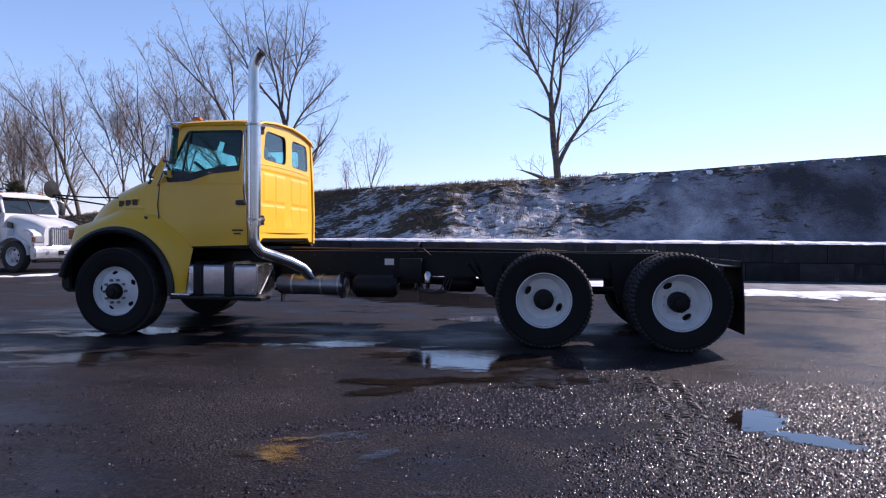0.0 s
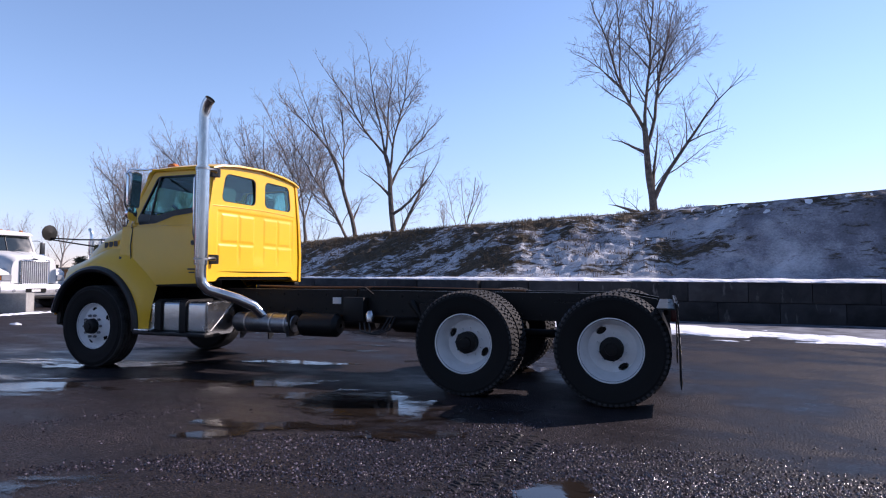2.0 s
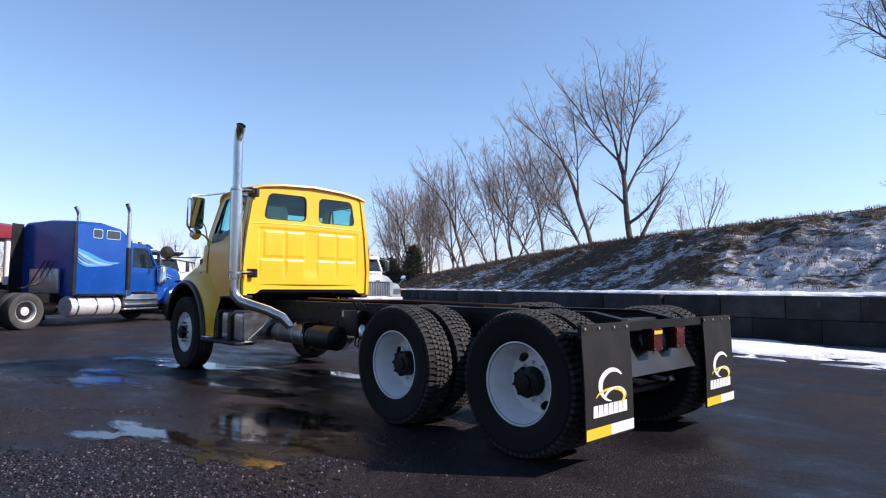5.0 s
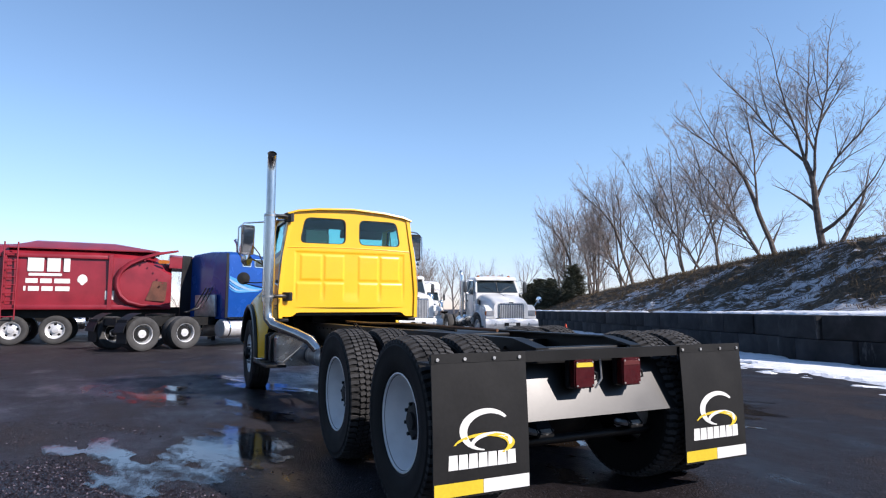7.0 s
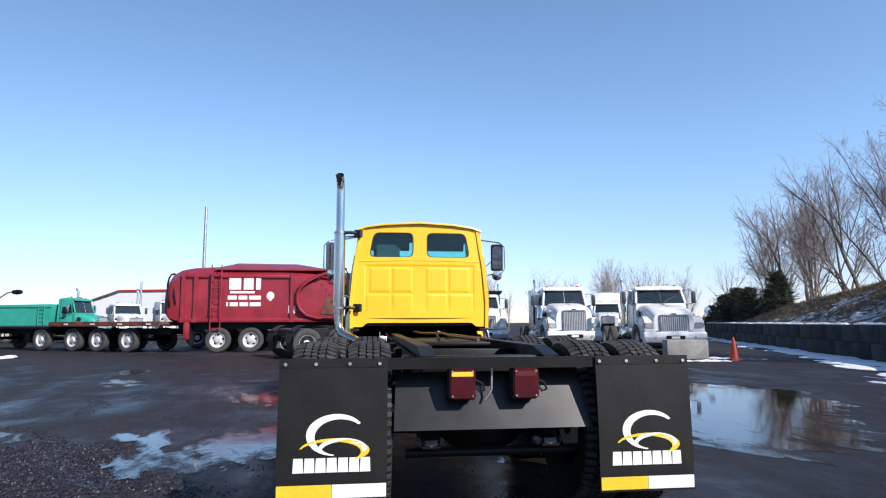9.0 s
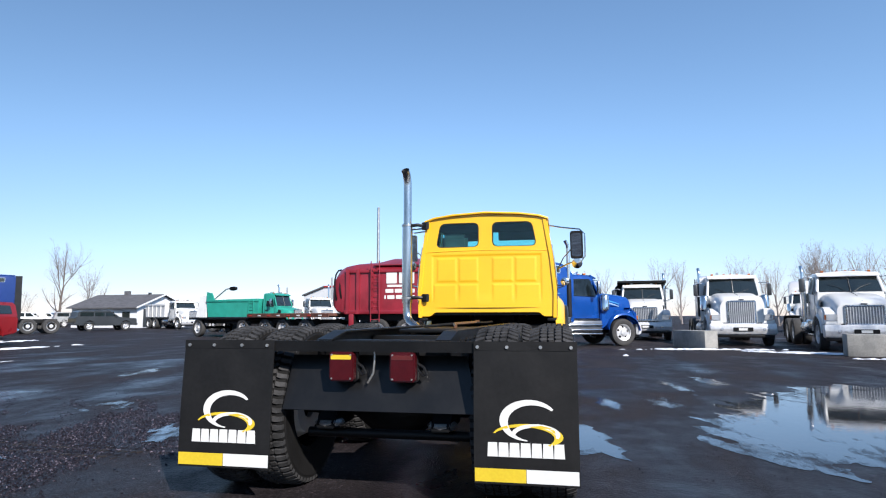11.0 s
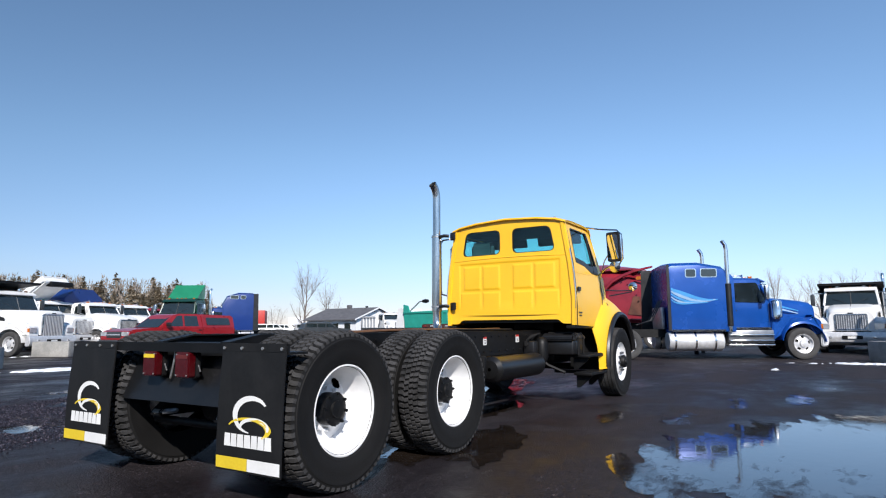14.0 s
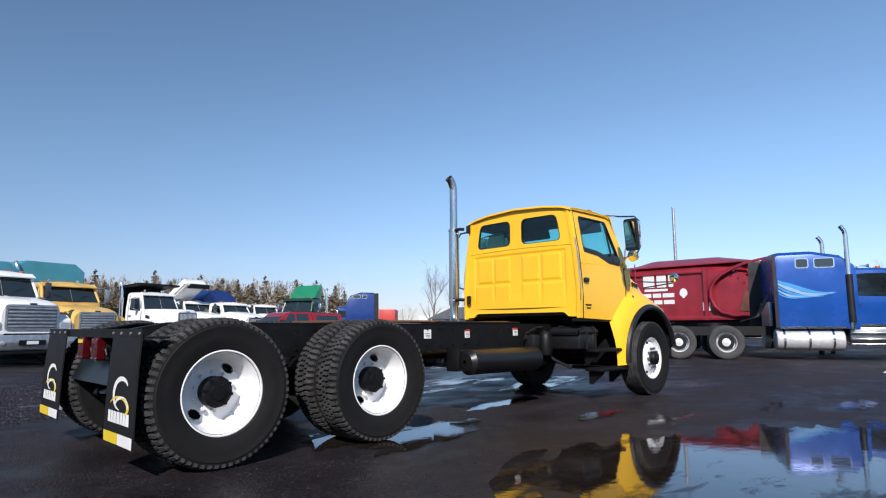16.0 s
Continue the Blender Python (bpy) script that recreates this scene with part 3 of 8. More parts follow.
def bank_z(x, y):
    yw, (yc, zc) = wall_y(x) + 0.85, crest(x)
    if y <= yw:
        return 1.06
    if y < yc:
        t = (y - yw) / (yc - yw)
        z = 1.06 + (zc - 1.06) * (0.75 * t + 0.25 * t * t * (3 - 2 * t))
        rough = 0.16 * min(1, t * 5) * min(1.0, (1 - t) * 6 + 0.25)
    else:
        z = zc + min(22.0, y - yc) * 0.05
        rough = 0.05
    clods = 1.0 - 0.75 * smooth(1.5, 6.0, x)
    return z + rough * clods * (fbm(x, y, 0.9, 3.1) + 0.55 * fbm(x * 0.8, y * 1.3, 3.1, 7.7) + 0.30 * fbm(x, y, 7.0, 2.7))


bm = bmesh.new()
rings = [0, 6, 12, 20, 34, 60, 120, 300, 800, 2500]
prev = None
cen = bm.verts.new((-4, 0, 0))
for r in rings[1:]:
    ring = [bm.verts.new((-4 + r * math.cos(math.tau * k / 48), r * math.sin(math.tau * k / 48), 0)) for k in range(48)]
    for k in range(48):
        q = (k + 1) % 48
        bm.faces.new((cen, ring[k], ring[q]) if prev is None else (prev[k], ring[k], ring[q], prev[q]))
    prev = ring
tagged(link("ground", bm, ASPHALT), "wet dark gravelly asphalt of the truck yard", "ground", kind="structure")

# the bank behind the wall
xs = [-75 + 1.0 * i for i in range(45)] + [-30 + 0.4 * i for i in range(40)] + [-14 + 0.16 * i for i in range(215)] + [20.4 + 1.5 * i for i in range(24)]
rows = []
for x in xs:
    yw, (yc, _) = wall_y(x) + 0.32, crest(x)
    ys = [yw + (yc - yw) * k / 34 for k in range(35)] + [yc + d for d in (0.4, 1, 2, 4, 7, 11, 16, 24, 40, 70, 140)]
    rows.append([(x, y, bank_z(x, y)) for y in ys])
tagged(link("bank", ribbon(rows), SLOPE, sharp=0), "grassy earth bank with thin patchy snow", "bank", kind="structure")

# retaining wall of two courses of concrete blocks
wall = thing("wall_north", Matrix(), "low retaining wall of dark damp concrete blocks", "wall", kind="structure")
bb = box(-0.745, 0.745, -0.3, 0.3, 0.0, 0.535, bev=0.018)
wall_block = link("block", bb, BLOCKC, wall)
block_mesh = wall_block.data
first = True
for course in range(2):
    x = 19.0 - 0.75 * course
    while x > -46:
        s = (wall_y(x - 1.4) - wall_y(x)) / 1.4
        ang = math.atan(s)
        cx = x - 0.75 * math.cos(ang)
        ob = wall_block if first else new("block", block_mesh)
        first = False
        ob.parent = wall
        j = fbm(x, course * 3.3, 1.7)
        ob.matrix_basis = pose(cx, wall_y(cx) + 0.015 * j + 0.3, 0.545 * course + 0.002, 0, 0, -math.degrees(ang) + 0.5 * j)
        x -= 1.5 * math.cos(ang)

# wind-packed snow along the crest
rows = []
for i in range(190):
    x = 0.6 + i * 0.09
    yc = crest(x)[0]
    lump = 0.035 * max(0.0, 0.8 + 0.5 * fbm(x, 3.0, 0.8, 5.0) + 0.6 * fbm(x, 1.0, 3.5, 2.0)) * smooth(0.5, 2.0, x)
    rows.append([(x, yc + d, bank_z(x, yc + d) - 0.03 + lump * k + 0.008 * fbm(x, d, 6.0)) for d, k in ((-0.45, 0.0), (-0.25, 0.45), (-0.08, 0.9), (0.1, 1.0), (0.5, 0.9), (1.2, 0.6), (2.4, 0.2))])
tagged(link("snow_crest", ribbon(rows), SNOW, sharp=0), "white snow lying along the crest of the bank", "snow", kind="structure")


# snow
def snow(name, label, x0, x1, y0, y1, step, fld, top=0.05):
    ob = link(name, field_sheet(x0, x1, y0, y1, step, fld, lambda x, y, v: 0.004 + top * min(1.0, max(0.0, v) * 2.5) ** 0.6 + 0.012 * max(0, v) * fbm(x, y, 3)), SNOW, sharp=0)
    return tagged(ob, label, "snow", kind="structure")


def strip_field(x, y):
    d = wall_y(x) - y
    w = lerp_table([(-45, 0.9), (-20, 1.6), (-8, 2.1), (-2, 3.7), (4, 5.4), (8, 6.2), (20, 6.6)], x)
    n = fbm(x, y, 0.7, 1.0) + 0.5 * fbm(x * 0.3, y * 2.2, 2.2, 8.0)
    near = 4.0 * smooth(-3.5, 6.5, x)
    return min(d + 0.3 - near, (w - d) * 0.5) + 0.45 * n + 0.55 * fbm(x * 0.35, y * 1.6, 1.6, 4.0) + 0.25 * fbm(x * 0.5, y * 2.0, 4.5, 4.0) - 0.30


# mottled blue-grey strip between the wall's foot and the white snow
def foot_field(x, y):
    d = wall_y(x) - y
    return min(d + 0.1, 1.0 * smooth(-12, -3, x) + 3.6 * smooth(-3, 6, x) - d) + 0.9 * fbm(x * 0.4, y * 1.4, 1.1, 6.0) + 0.3 * fbm(x * 0.6, y * 2, 4.0, 2.0)


tagged(link("slush_strip", field_sheet(-12, 18, 6.5, 11.2, 0.15, foot_field, lambda x, y, v: 0.0035), BLUEGREY, sharp=0), "blue-grey strip along the wall's foot", "slush", kind="structure")
snow("snow_strip", "old trodden snow along the wall's foot", -45, 18, 4.5, 29, 0.16, strip_field)


def wall_cap(x, y):
    return 0.16 - abs(y - (wall_y(x) + 0.42 + 0.1 * fbm(x, 1, 0.5))) + 0.20 * fbm(x, y, 1.1, 9) + 0.22 * smooth(-11, -4, x)


ob = link("snow_ledge", field_sheet(-42, 18, 10.6, 27, 0.11, wall_cap, lambda x, y, v: 1.095 + 0.16 * max(0, v) ** 0.5), SNOW, sharp=0)
tagged(ob, "white snow lying along the top of the wall", "snow", kind="structure")
for nm, lab, cx, cy, rx, ry, turn in (("snow_patch", "low snow ridge beside the concrete block", -14.9, 9.0, 2.9, 0.32, 58), ("snow_patch", "thin snow patch before the parked trucks", -14.0, -24.0, 6.0, 0.7, 4), ("snow_patch", "thin snow patch before the parked trucks", -19.0, -13.8, 1.2, 0.3, 20), ("snow_patch", "thin snow patch on the asphalt", -12.5, -18.3, 3.6, 0.28, 0), ("snow_patch", "thin snow patch before the parked trucks", -5.5, -13.6, 3.0, 0.45, -8), ("snow_patch", "narrow snow bank before the parked trucks", -17.0, 5.7, 2.2, 0.26, 94), ("snow_patch", "trodden snow beside the cone", -12.8, 9.5, 0.9, 0.26, 78), ("snow_patch", "melting snow patch on the asphalt", -13.4, 2.9, 0.30, 0.09, -20)):
    ca, sa = math.cos(radians(turn)), math.sin(radians(turn))
    R = max(rx, ry) + 0.6
    snow(nm, lab, cx - R, cx + R, cy - R, cy + R, 0.09, lambda x, y: 0.5 - 0.5 * math.hypot(((x - cx) * ca + (y - cy) * sa) / rx, (-(x - cx) * sa + (y - cy) * ca) / ry) + 0.30 * fbm(x, y, 1.8, cx) + 0.32 * fbm(x * 0.5, y * 2.0, 4.5, cx) - 0.06, 0.05)

# puddles
PUDDLES = []


def puddle(label, x0, x1, y0, y1, blobs, rough=0.5, scale=1.2, seed=0.0, step=0.07, z=0.004):
    def fld(x, y):
        v = -1.0
        for cx, cy, rx, ry, turn in blobs:
            ca, sa = math.cos(radians(turn)), math.sin(radians(turn))
            v = max(v, 1 - math.hypot(((x - cx) * ca + (y - cy) * sa) / rx, (-(x - cx) * sa + (y - cy) * ca) / ry))
        a, b = 0.906 * x + 0.423 * y, 0.906 * y - 0.423 * x
        return v + rough * (fbm(a * 0.45, b * 1.6, scale, seed) * 0.9 + 0.75 * fbm(a * 0.4, b * 2.0, scale * 3.2, seed + 5) + 0.2 * fbm(x, y, scale * 9, seed + 9))
    PUDDLES.append((x0, x1, y0, y1, fld))
    sheet = field_sheet(x0, x1, y0, y1, step, fld, lambda x, y, v: z)
    mat = STREAK if "streaks" in label else FILM if "film" in label else SHALLOW if "rear wheels" in label else WATER
    ob = thing("puddle", Matrix(), label, "puddle", kind="structure")
    left = set(sheet.faces)
    while left:
        isle, todo = set(), [left.pop()]
        while todo:
            f = todo.pop()
            isle.add(f)
            for e in f.edges:
                for g in e.link_faces:
                    if g in left:
                        left.discard(g)
                        todo.append(g)
        if sum(f.calc_area() for f in isle) < 0.05:
            continue
        bm, got = bmesh.new(), {}
        deep, was = bm.verts.layers.float.new("shore"), sheet.verts.layers.float["shore"]
        for f in isle:
            for v in f.verts:
                if v not in got:
                    got[v] = bm.verts.new(v.co)
                    got[v][deep] = v[was]
            bm.faces.new([got[v] for v in f.verts])
        part("water_patch", bm, mat, ob, sharp=0)
    sheet.free()
    return ob


puddle("broad shallow puddle of meltwater mirroring the sky", -9, 1.5, 0.9, 8.5, [(-2.9, 4.15, 2.9, 1.2, -25), (-1.75, 3.2, 1.15, 0.62, -12), (-4.4, 5.3, 1.8, 1.2, -20)], 0.30, 0.9, 2.0, 0.055)
puddle("broken meltwater film beside the broad puddle", -8.5, -0.2, 1.0, 4.2, [(-5.4, 2.9, 1.4, 0.16, 4), (-3.6, 2.4, 0.8, 0.22, 6), (-0.9, 2.7, 0.5, 0.2, 15), (-3.4, 1.7, 0.9, 0.14, 8), (-6.6, 3.6, 1.0, 0.3, 0)], 0.6, 1.1, 3.0, z=0.006)
puddle("shallow puddle under the yellow truck's chassis", -4.5, 0.4, -0.2, 2.3, [(-0.8, 0.98, 0.75, 0.5, -30), (-1.4, 1.15, 0.75, 0.36, 20), (-3.6, 0.2, 0.8, 0.2, 10)], 0.6, 1.3, 4.0)
puddle("shallow puddle beside the rear wheels", -3.4, 0.8, -3.9, -0.4, [(-1.45, -1.95, 1.2, 0.62, -32), (-1.9, -2.95, 0.6, 0.15, 14), (-2.9, -1.35, 0.6, 0.2, 5), (-2.05, -3.3, 0.3, 0.12, 25)], 0.55, 1.5, 6.0, 0.05, 0.008)
puddle("meltwater film beside the front wheel", -8.0, -1.8, -4.6, -0.9, [(-5.4, -2.55, 1.2, 0.55, 12), (-3.6, -1.55, 1.2, 0.25, 6), (-6.3, -2.2, 1.0, 0.3, 10)], 0.6, 1.0, 8.0)
puddle("small puddle on the gravel", -0.2, 1.9, -4.6, -2.8, [(0.60, -3.66, 0.20, 0.33, -20), (0.86, -4.0, 0.30, 0.12, -30)], 0.38, 2.6, 10.0, 0.03)
puddle("meltwater film on the open yard", -14, -4, -11, -3.6, [(-8.6, -5.9, 1.6, 0.45, 30), (-10.8, -6.5, 1.4, 0.4, 10), (-6.2, -7.4, 1.2, 0.3, 20)], 0.7, 0.9, 12.0, 0.1)
puddle("meltwater film on the open yard", -4.6, 1.4, -8, -2.9, [(-1.0, -5.6, 0.9, 0.25, 25), (-1.8, -7.4, 0.8, 0.3, 20)], 0.6, 1.3, 14.0, z=0.012)
puddle("damp wheel streaks glazed with a thin film", -4.2, 0.2, -6.4, -3.2, [(-2.2, -4.55, 1.0, 0.42, 42), (-1.75, -4.72, 0.7, 0.14, 64), (-1.2, -4.95, 0.6, 0.22, 40)], 0.75, 1.6, 14.0, 0.05, 0.010)
puddle("meltwater film under the yellow truck's cab", -8.6, -3.6, -2.8, 1.2, [(-5.6, -0.9, 1.5, 0.5, 20), (-7.0, -1.3, 1.2, 0.4, 30)], 0.8, 1.1, 16.0, z=0.012)

# tread marks pressed into the grit
rng = random.Random(21)
for x0, y0, turn, n_, label in ((-0.06, -4.6, 86, 36, "tyre tread mark pressed into the wet grit"), (0.16, -4.6, 86, 36, "tyre tread mark pressed into the wet grit")):
    bm = bmesh.new()
    for k in range(n_):
        for s in (-1, 1):
            if rng.random() < 0.22:
                continue
            m = pose(k * 0.062 + rng.uniform(-0.008, 0.008), s * 0.055 + rng.uniform(-0.012, 0.012), 0, 0, 0, s * 24 + rng.uniform(-8, 8))
            w, l, h = rng.uniform(0.012, 0.020), rng.uniform(0.03, 0.048), rng.uniform(0.006, 0.011)
            vs = [bm.verts.new(m @ Vector((u * w * q, v * l * q, z))) for z, q in ((0.0, 1.0), (h, 0.6)) for u, v in ((-1, -1), (1, -1), (1, 1), (-1, 1))]
            bm.faces.new(vs[4:])
            for i in range(4):
                bm.faces.new((vs[i], vs[(i + 1) % 4], vs[4 + (i + 1) % 4], vs[4 + i]))
    ob = link("tyre_track", bm, TREADMUD)
    ob.matrix_world = pose(x0, y0, 0, 0, 0, turn)
    tagged(ob, label, "tyre track", kind="stuff")

# ---- wheels ----


def tyre_mesh(R, rin, half, lugs=True, seg=56):
    """A truck tyre round the y axis; lugs: separate tread blocks on the crown, ribbed sidewalls."""
    w = half
    side_ = [(rin, 0.72), (rin + 0.012, 0.80), (rin + 0.03, 0.85), (rin + 0.034, 0.875), (rin + 0.046, 0.885), (rin + 0.05, 0.90), (rin + (R - rin) * 0.5, 1.0), (R - 0.075, 0.985), (R - 0.07, 1.0), (R - 0.06, 0.995), (R - 0.055, 0.965), (R - 0.024, 0.93)] if lugs else [(rin, 0.72), (rin + 0.03, 0.86), (rin + (R - rin) * 0.5, 1.0), (R - 0.06, 0.97), (R - 0.02, 0.86)]
    crown_ = [(R - 0.017, -0.5), (R - 0.015, 0.0), (R - 0.017, 0.5)] if lugs else [(R - 0.002, -0.4), (R - 0.002, 0.4)]
    bm = lathe([(r, -w * v) for r, v in side_] + [(r, w * v) for r, v in crown_] + [(r, w * v) for r, v in side_[::-1]], 72 if lugs else seg)
    me = bpy.data.meshes.new("tyre")
    bmesh.ops.recalc_face_normals(bm, faces=bm.faces)
    bm.to_mesh(me)
    bm.free()
    me.polygons.foreach_set("use_smooth", [True] * len(me.polygons))
    me.set_sharp_from_angle(angle=radians(30))
    return me


def tread_mesh(R, w):
    """The tread's blocks: barred shoulders and two rows of staggered blocks between them."""
    hexa = [(-0.5, -0.32), (-0.28, -0.5), (0.32, -0.5), (0.5, 0.32), (0.28, 0.5), (-0.32, 0.5)]
    bar = [(-0.46, -0.5), (0.42, -0.5), (0.52, 0.1), (0.34, 0.5), (-0.52, 0.5), (-0.40, 0.0)]
    verts, faces = [], []
    for y0, y1, n, ph, shape, fill in ((-0.965, -0.52, 62, 0.0, bar, 0.68), (-0.47, -0.17, 72, 0.25, hexa, 0.80), (-0.13, 0.13, 76, 0.6, hexa, 0.80), (0.17, 0.47, 72, 0.75, hexa, 0.80), (0.52, 0.965, 62, 0.5, bar, 0.68)):
        mid, m = (y0 + y1) / 2, len(shape)
        for k in range(n):
            b0 = len(verts)
            for inset, f in ((0.024, 1.0), (0.0, 0.88)):
                for a, v in shape:
                    if y0 > 0.4:
                        a, v = -a, -v
                    y = mid + (y1 - y0) * v
                    r = R - inset - 0.020 * max(0.0, abs(y) - 0.55) / 0.4
                    th = math.tau * (k + ph + a * fill * f) / n
                    verts.append((r * math.cos(th), w * (mid + (y - mid) * (0.5 + 0.5 * f)), r * math.sin(th)))
            faces.append([b0 + m + q for q in range(m)])
            faces += [(b0 + q, b0 + (q + 1) % m, b0 + m + (q + 1) % m, b0 + m + q) for q in range(m)]
    me = bpy.data.meshes.new("tread")
    me.from_pydata(verts, [], faces)
    return me


def bm_mesh(name, bm, mat, sharp=35):
    me = bpy.data.meshes.new(name)
    bmesh.ops.recalc_face_normals(bm, faces=bm.faces)
    bm.to_mesh(me)
    bm.free()
    me.materials.append(mat)
    me.polygons.foreach_set("use_smooth", [True] * len(me.polygons))
    me.set_sharp_from_angle(angle=radians(sharp))
    return me


R_T, R_RIM = 0.54, 0.302
TYRE_ME = tyre_mesh(R_T, R_RIM - 0.012, 0.140)
STEER_ME = tyre_mesh(R_T, R_RIM - 0.01, 0.145)
TREAD_ME = tread_mesh(R_T, 0.140)
ribs = []
for y0, y1 in ((-0.93, -0.60), (-0.54, -0.22), (-0.16, 0.16), (0.22, 0.54), (0.60, 0.93)):
    drop = [0.014 * max(0.0, abs(y) - 0.5) for y in (y0, y1)]
    ribs += [(R_T - 0.018, y0 * 0.145), (R_T - drop[0], (y0 + 0.01) * 0.145), (R_T - drop[1], (y1 - 0.01) * 0.145), (R_T - 0.018, y1 * 0.145)]
STEER_TREAD_ME = bpy.data.meshes.new("tread")
bm = lathe(ribs, 64)
bm.to_mesh(STEER_TREAD_ME)
bm.free()
for me in (TYRE_ME, STEER_ME):
    me.materials.append(RUBBER)
for me in (TREAD_ME, STEER_TREAD_ME):
    me.materials.append(TREADRUBBER)


def dish_bm(face, disc, holes, inner, seg=40):
    """A steel wheel seen from +y: flange at face, disc plane at depth disc, hand holes cut out."""
    prof = [(R_RIM + 0.012, face - 0.012), (R_RIM + 0.014, face), (R_RIM - 0.004, face + 0.004), (R_RIM - 0.018, face - 0.03), (R_RIM - 0.03, face - 0.07), (R_RIM - 0.05, disc + 0.05), (R_RIM - 0.062, disc + 0.02), (0.230, disc), (0.224, disc + 0.0005), (0.216, disc + 0.001), (0.184, disc + 0.005), (0.175, disc + 0.006), (0.169, disc + 0.007), (0.125, disc + 0.02), (inner, disc + 0.022)]
    seg = 100
    skip = {(r, (h * 100 // 40 + d) % seg) for h in holes for r, n0, n1 in ((7, 2, 6), (8, 1, 7), (9, 0, 8), (10, 1, 7), (11, 2, 6)) for d in range(n0, n1)}
    bm = lathe(prof, seg, skip=skip)
    return bm


def lug_ring(bm, n, r, y0, y1, rad=0.016):
    for k in range(n):
        a = math.tau * (k + 0.5) / n
        c, s = r * math.cos(a), r * math.sin(a)
        sweep(bm, [(c, y0, s), (c, y1, s)], rad, 6)
    return bm


REAR_RIM = bm_mesh("wheel", dish_bm(0.112, -0.095, (9, 29), 0.10), RIMWHITE)
HUB_REAR = bm_mesh("hub", lug_ring(lathe([(0.112, -0.075), (0.112, -0.04), (0.108, -0.03), (0.106, 0.005), (0.112, 0.005), (0.112, 0.018), (0.092, 0.026), (0.06, 0.028), (0.055, 0.045), (0.001, 0.048)], 28), 8, 0.104, 0.005, 0.036, 0.012), BLACK)
INNER_RIM = bm_mesh("wheel", lathe([(R_RIM, -0.11), (R_RIM - 0.05, -0.02), (0.2, 0.09), (0.1, 0.09)], 28), RIMWHITE)
FRONT_RIM = bm_mesh("wheel", lathe([(R_RIM + 0.012, 0.098), (R_RIM + 0.014, 0.112), (R_RIM - 0.004, 0.115), (R_RIM - 0.03, 0.06), (R_RIM - 0.045, 0.045), (0.250, 0.052), (0.240, 0.056), (0.218, 0.068), (0.208, 0.074), (0.180, 0.095), (0.170, 0.108), (0.10, 0.113)], 80, skip={(r, (k + d) % 80) for k in (4, 20, 36, 52, 68) for r, ds in ((5, (1, 2)), (6, (0, 1, 2, 3)), (7, (1, 2))) for d in ds}), RIMWHITE)
HUB_FRONT = bm_mesh("hub", lathe([(0.100, 0.09), (0.098, 0.165), (0.085, 0.185), (0.05, 0.19), (0.045, 0.205), (0.001, 0.207)], 28), BLACK)
WHITENUT = bm_mesh("lug_nut", sweep(bmesh.new(), [(0, 0, 0), (0, 0.035, 0)], 0.015, 6), RIMWHITE)
NUT = bm_mesh("lug_nut", sweep(bmesh.new(), [(0, 0, 0), (0, 0.045, 0)], 0.017, 6), DULLALU)
DRUM = bm_mesh("brake_drum", lathe([(0.001, -0.20), (0.21, -0.20), (0.215, -0.02), (0.20, 0.0), (0.001, 0.0)], 28), BLACK)


def wheel(parent, x, y, side, kind, z=R_T - 0.004, spin=0):
    """side: +1 faces +y, -1 faces -y."""
    rim = {"rear": REAR_RIM, "inner": INNER_RIM, "front": FRONT_RIM}[kind]
    w = new("wheel", rim)
    w.parent = parent
    w.matrix_basis = pose(x, y, z, 0, 0, 0 if side > 0 else 180) @ pose(0, 0, 0, 0, spin, 0)
    bits = [("tyre", STEER_ME if kind == "front" else TYRE_ME), ("tread", STEER_TREAD_ME if kind == "front" else TREAD_ME)]
    if kind == "rear":
        bits.append(("hub", HUB_REAR))
    if kind == "front":
        bits += [("hub", HUB_FRONT)]
    bits.append(("brake_drum", DRUM))
    for n, me in bits:
        if n == "brake_drum" and kind == "rear":
            continue
        o = new(n, me)
        o.parent = w
        if n == "tread":
            tagged(o, "ribbed tread" if kind == "front" else "worn dusty tread blocks", kind="" if kind == "front" else "stuff")
    if kind != "inner":
        for k in range(10):
            a = math.tau * (k + 0.5) / 10
            o = new("lug_nut", NUT if kind == "front" else WHITENUT)
            o.parent = w
            o.matrix_basis = Matrix.Translation((0.143 * math.cos(a), 0.10 if kind == "front" else -0.078, 0.143 * math.sin(a)))
    return w


# ---- the yellow truck ----
truck = thing("chassis_truck", Matrix(), "yellow cab-and-chassis truck with bare black frame and chrome stack", "truck")
T = truck
for ax in (-0.735, 0.722):
    for sd_ in (-1, 1):
        out = 1.085 if sd_ < 0 else 1.04
        wheel(T, ax, sd_ * out, sd_, "rear", spin={(True, -1): 245, (False, -1): 215, (False, 1): -33, (True, 1): -20}[(ax < 0, sd_)])
        wheel(T, ax, sd_ * (out - 0.34), -sd_, "inner")
for sd_ in (-1, 1):
    wheel(T, -5.93, sd_ * 1.05, sd_, "front", spin=20)

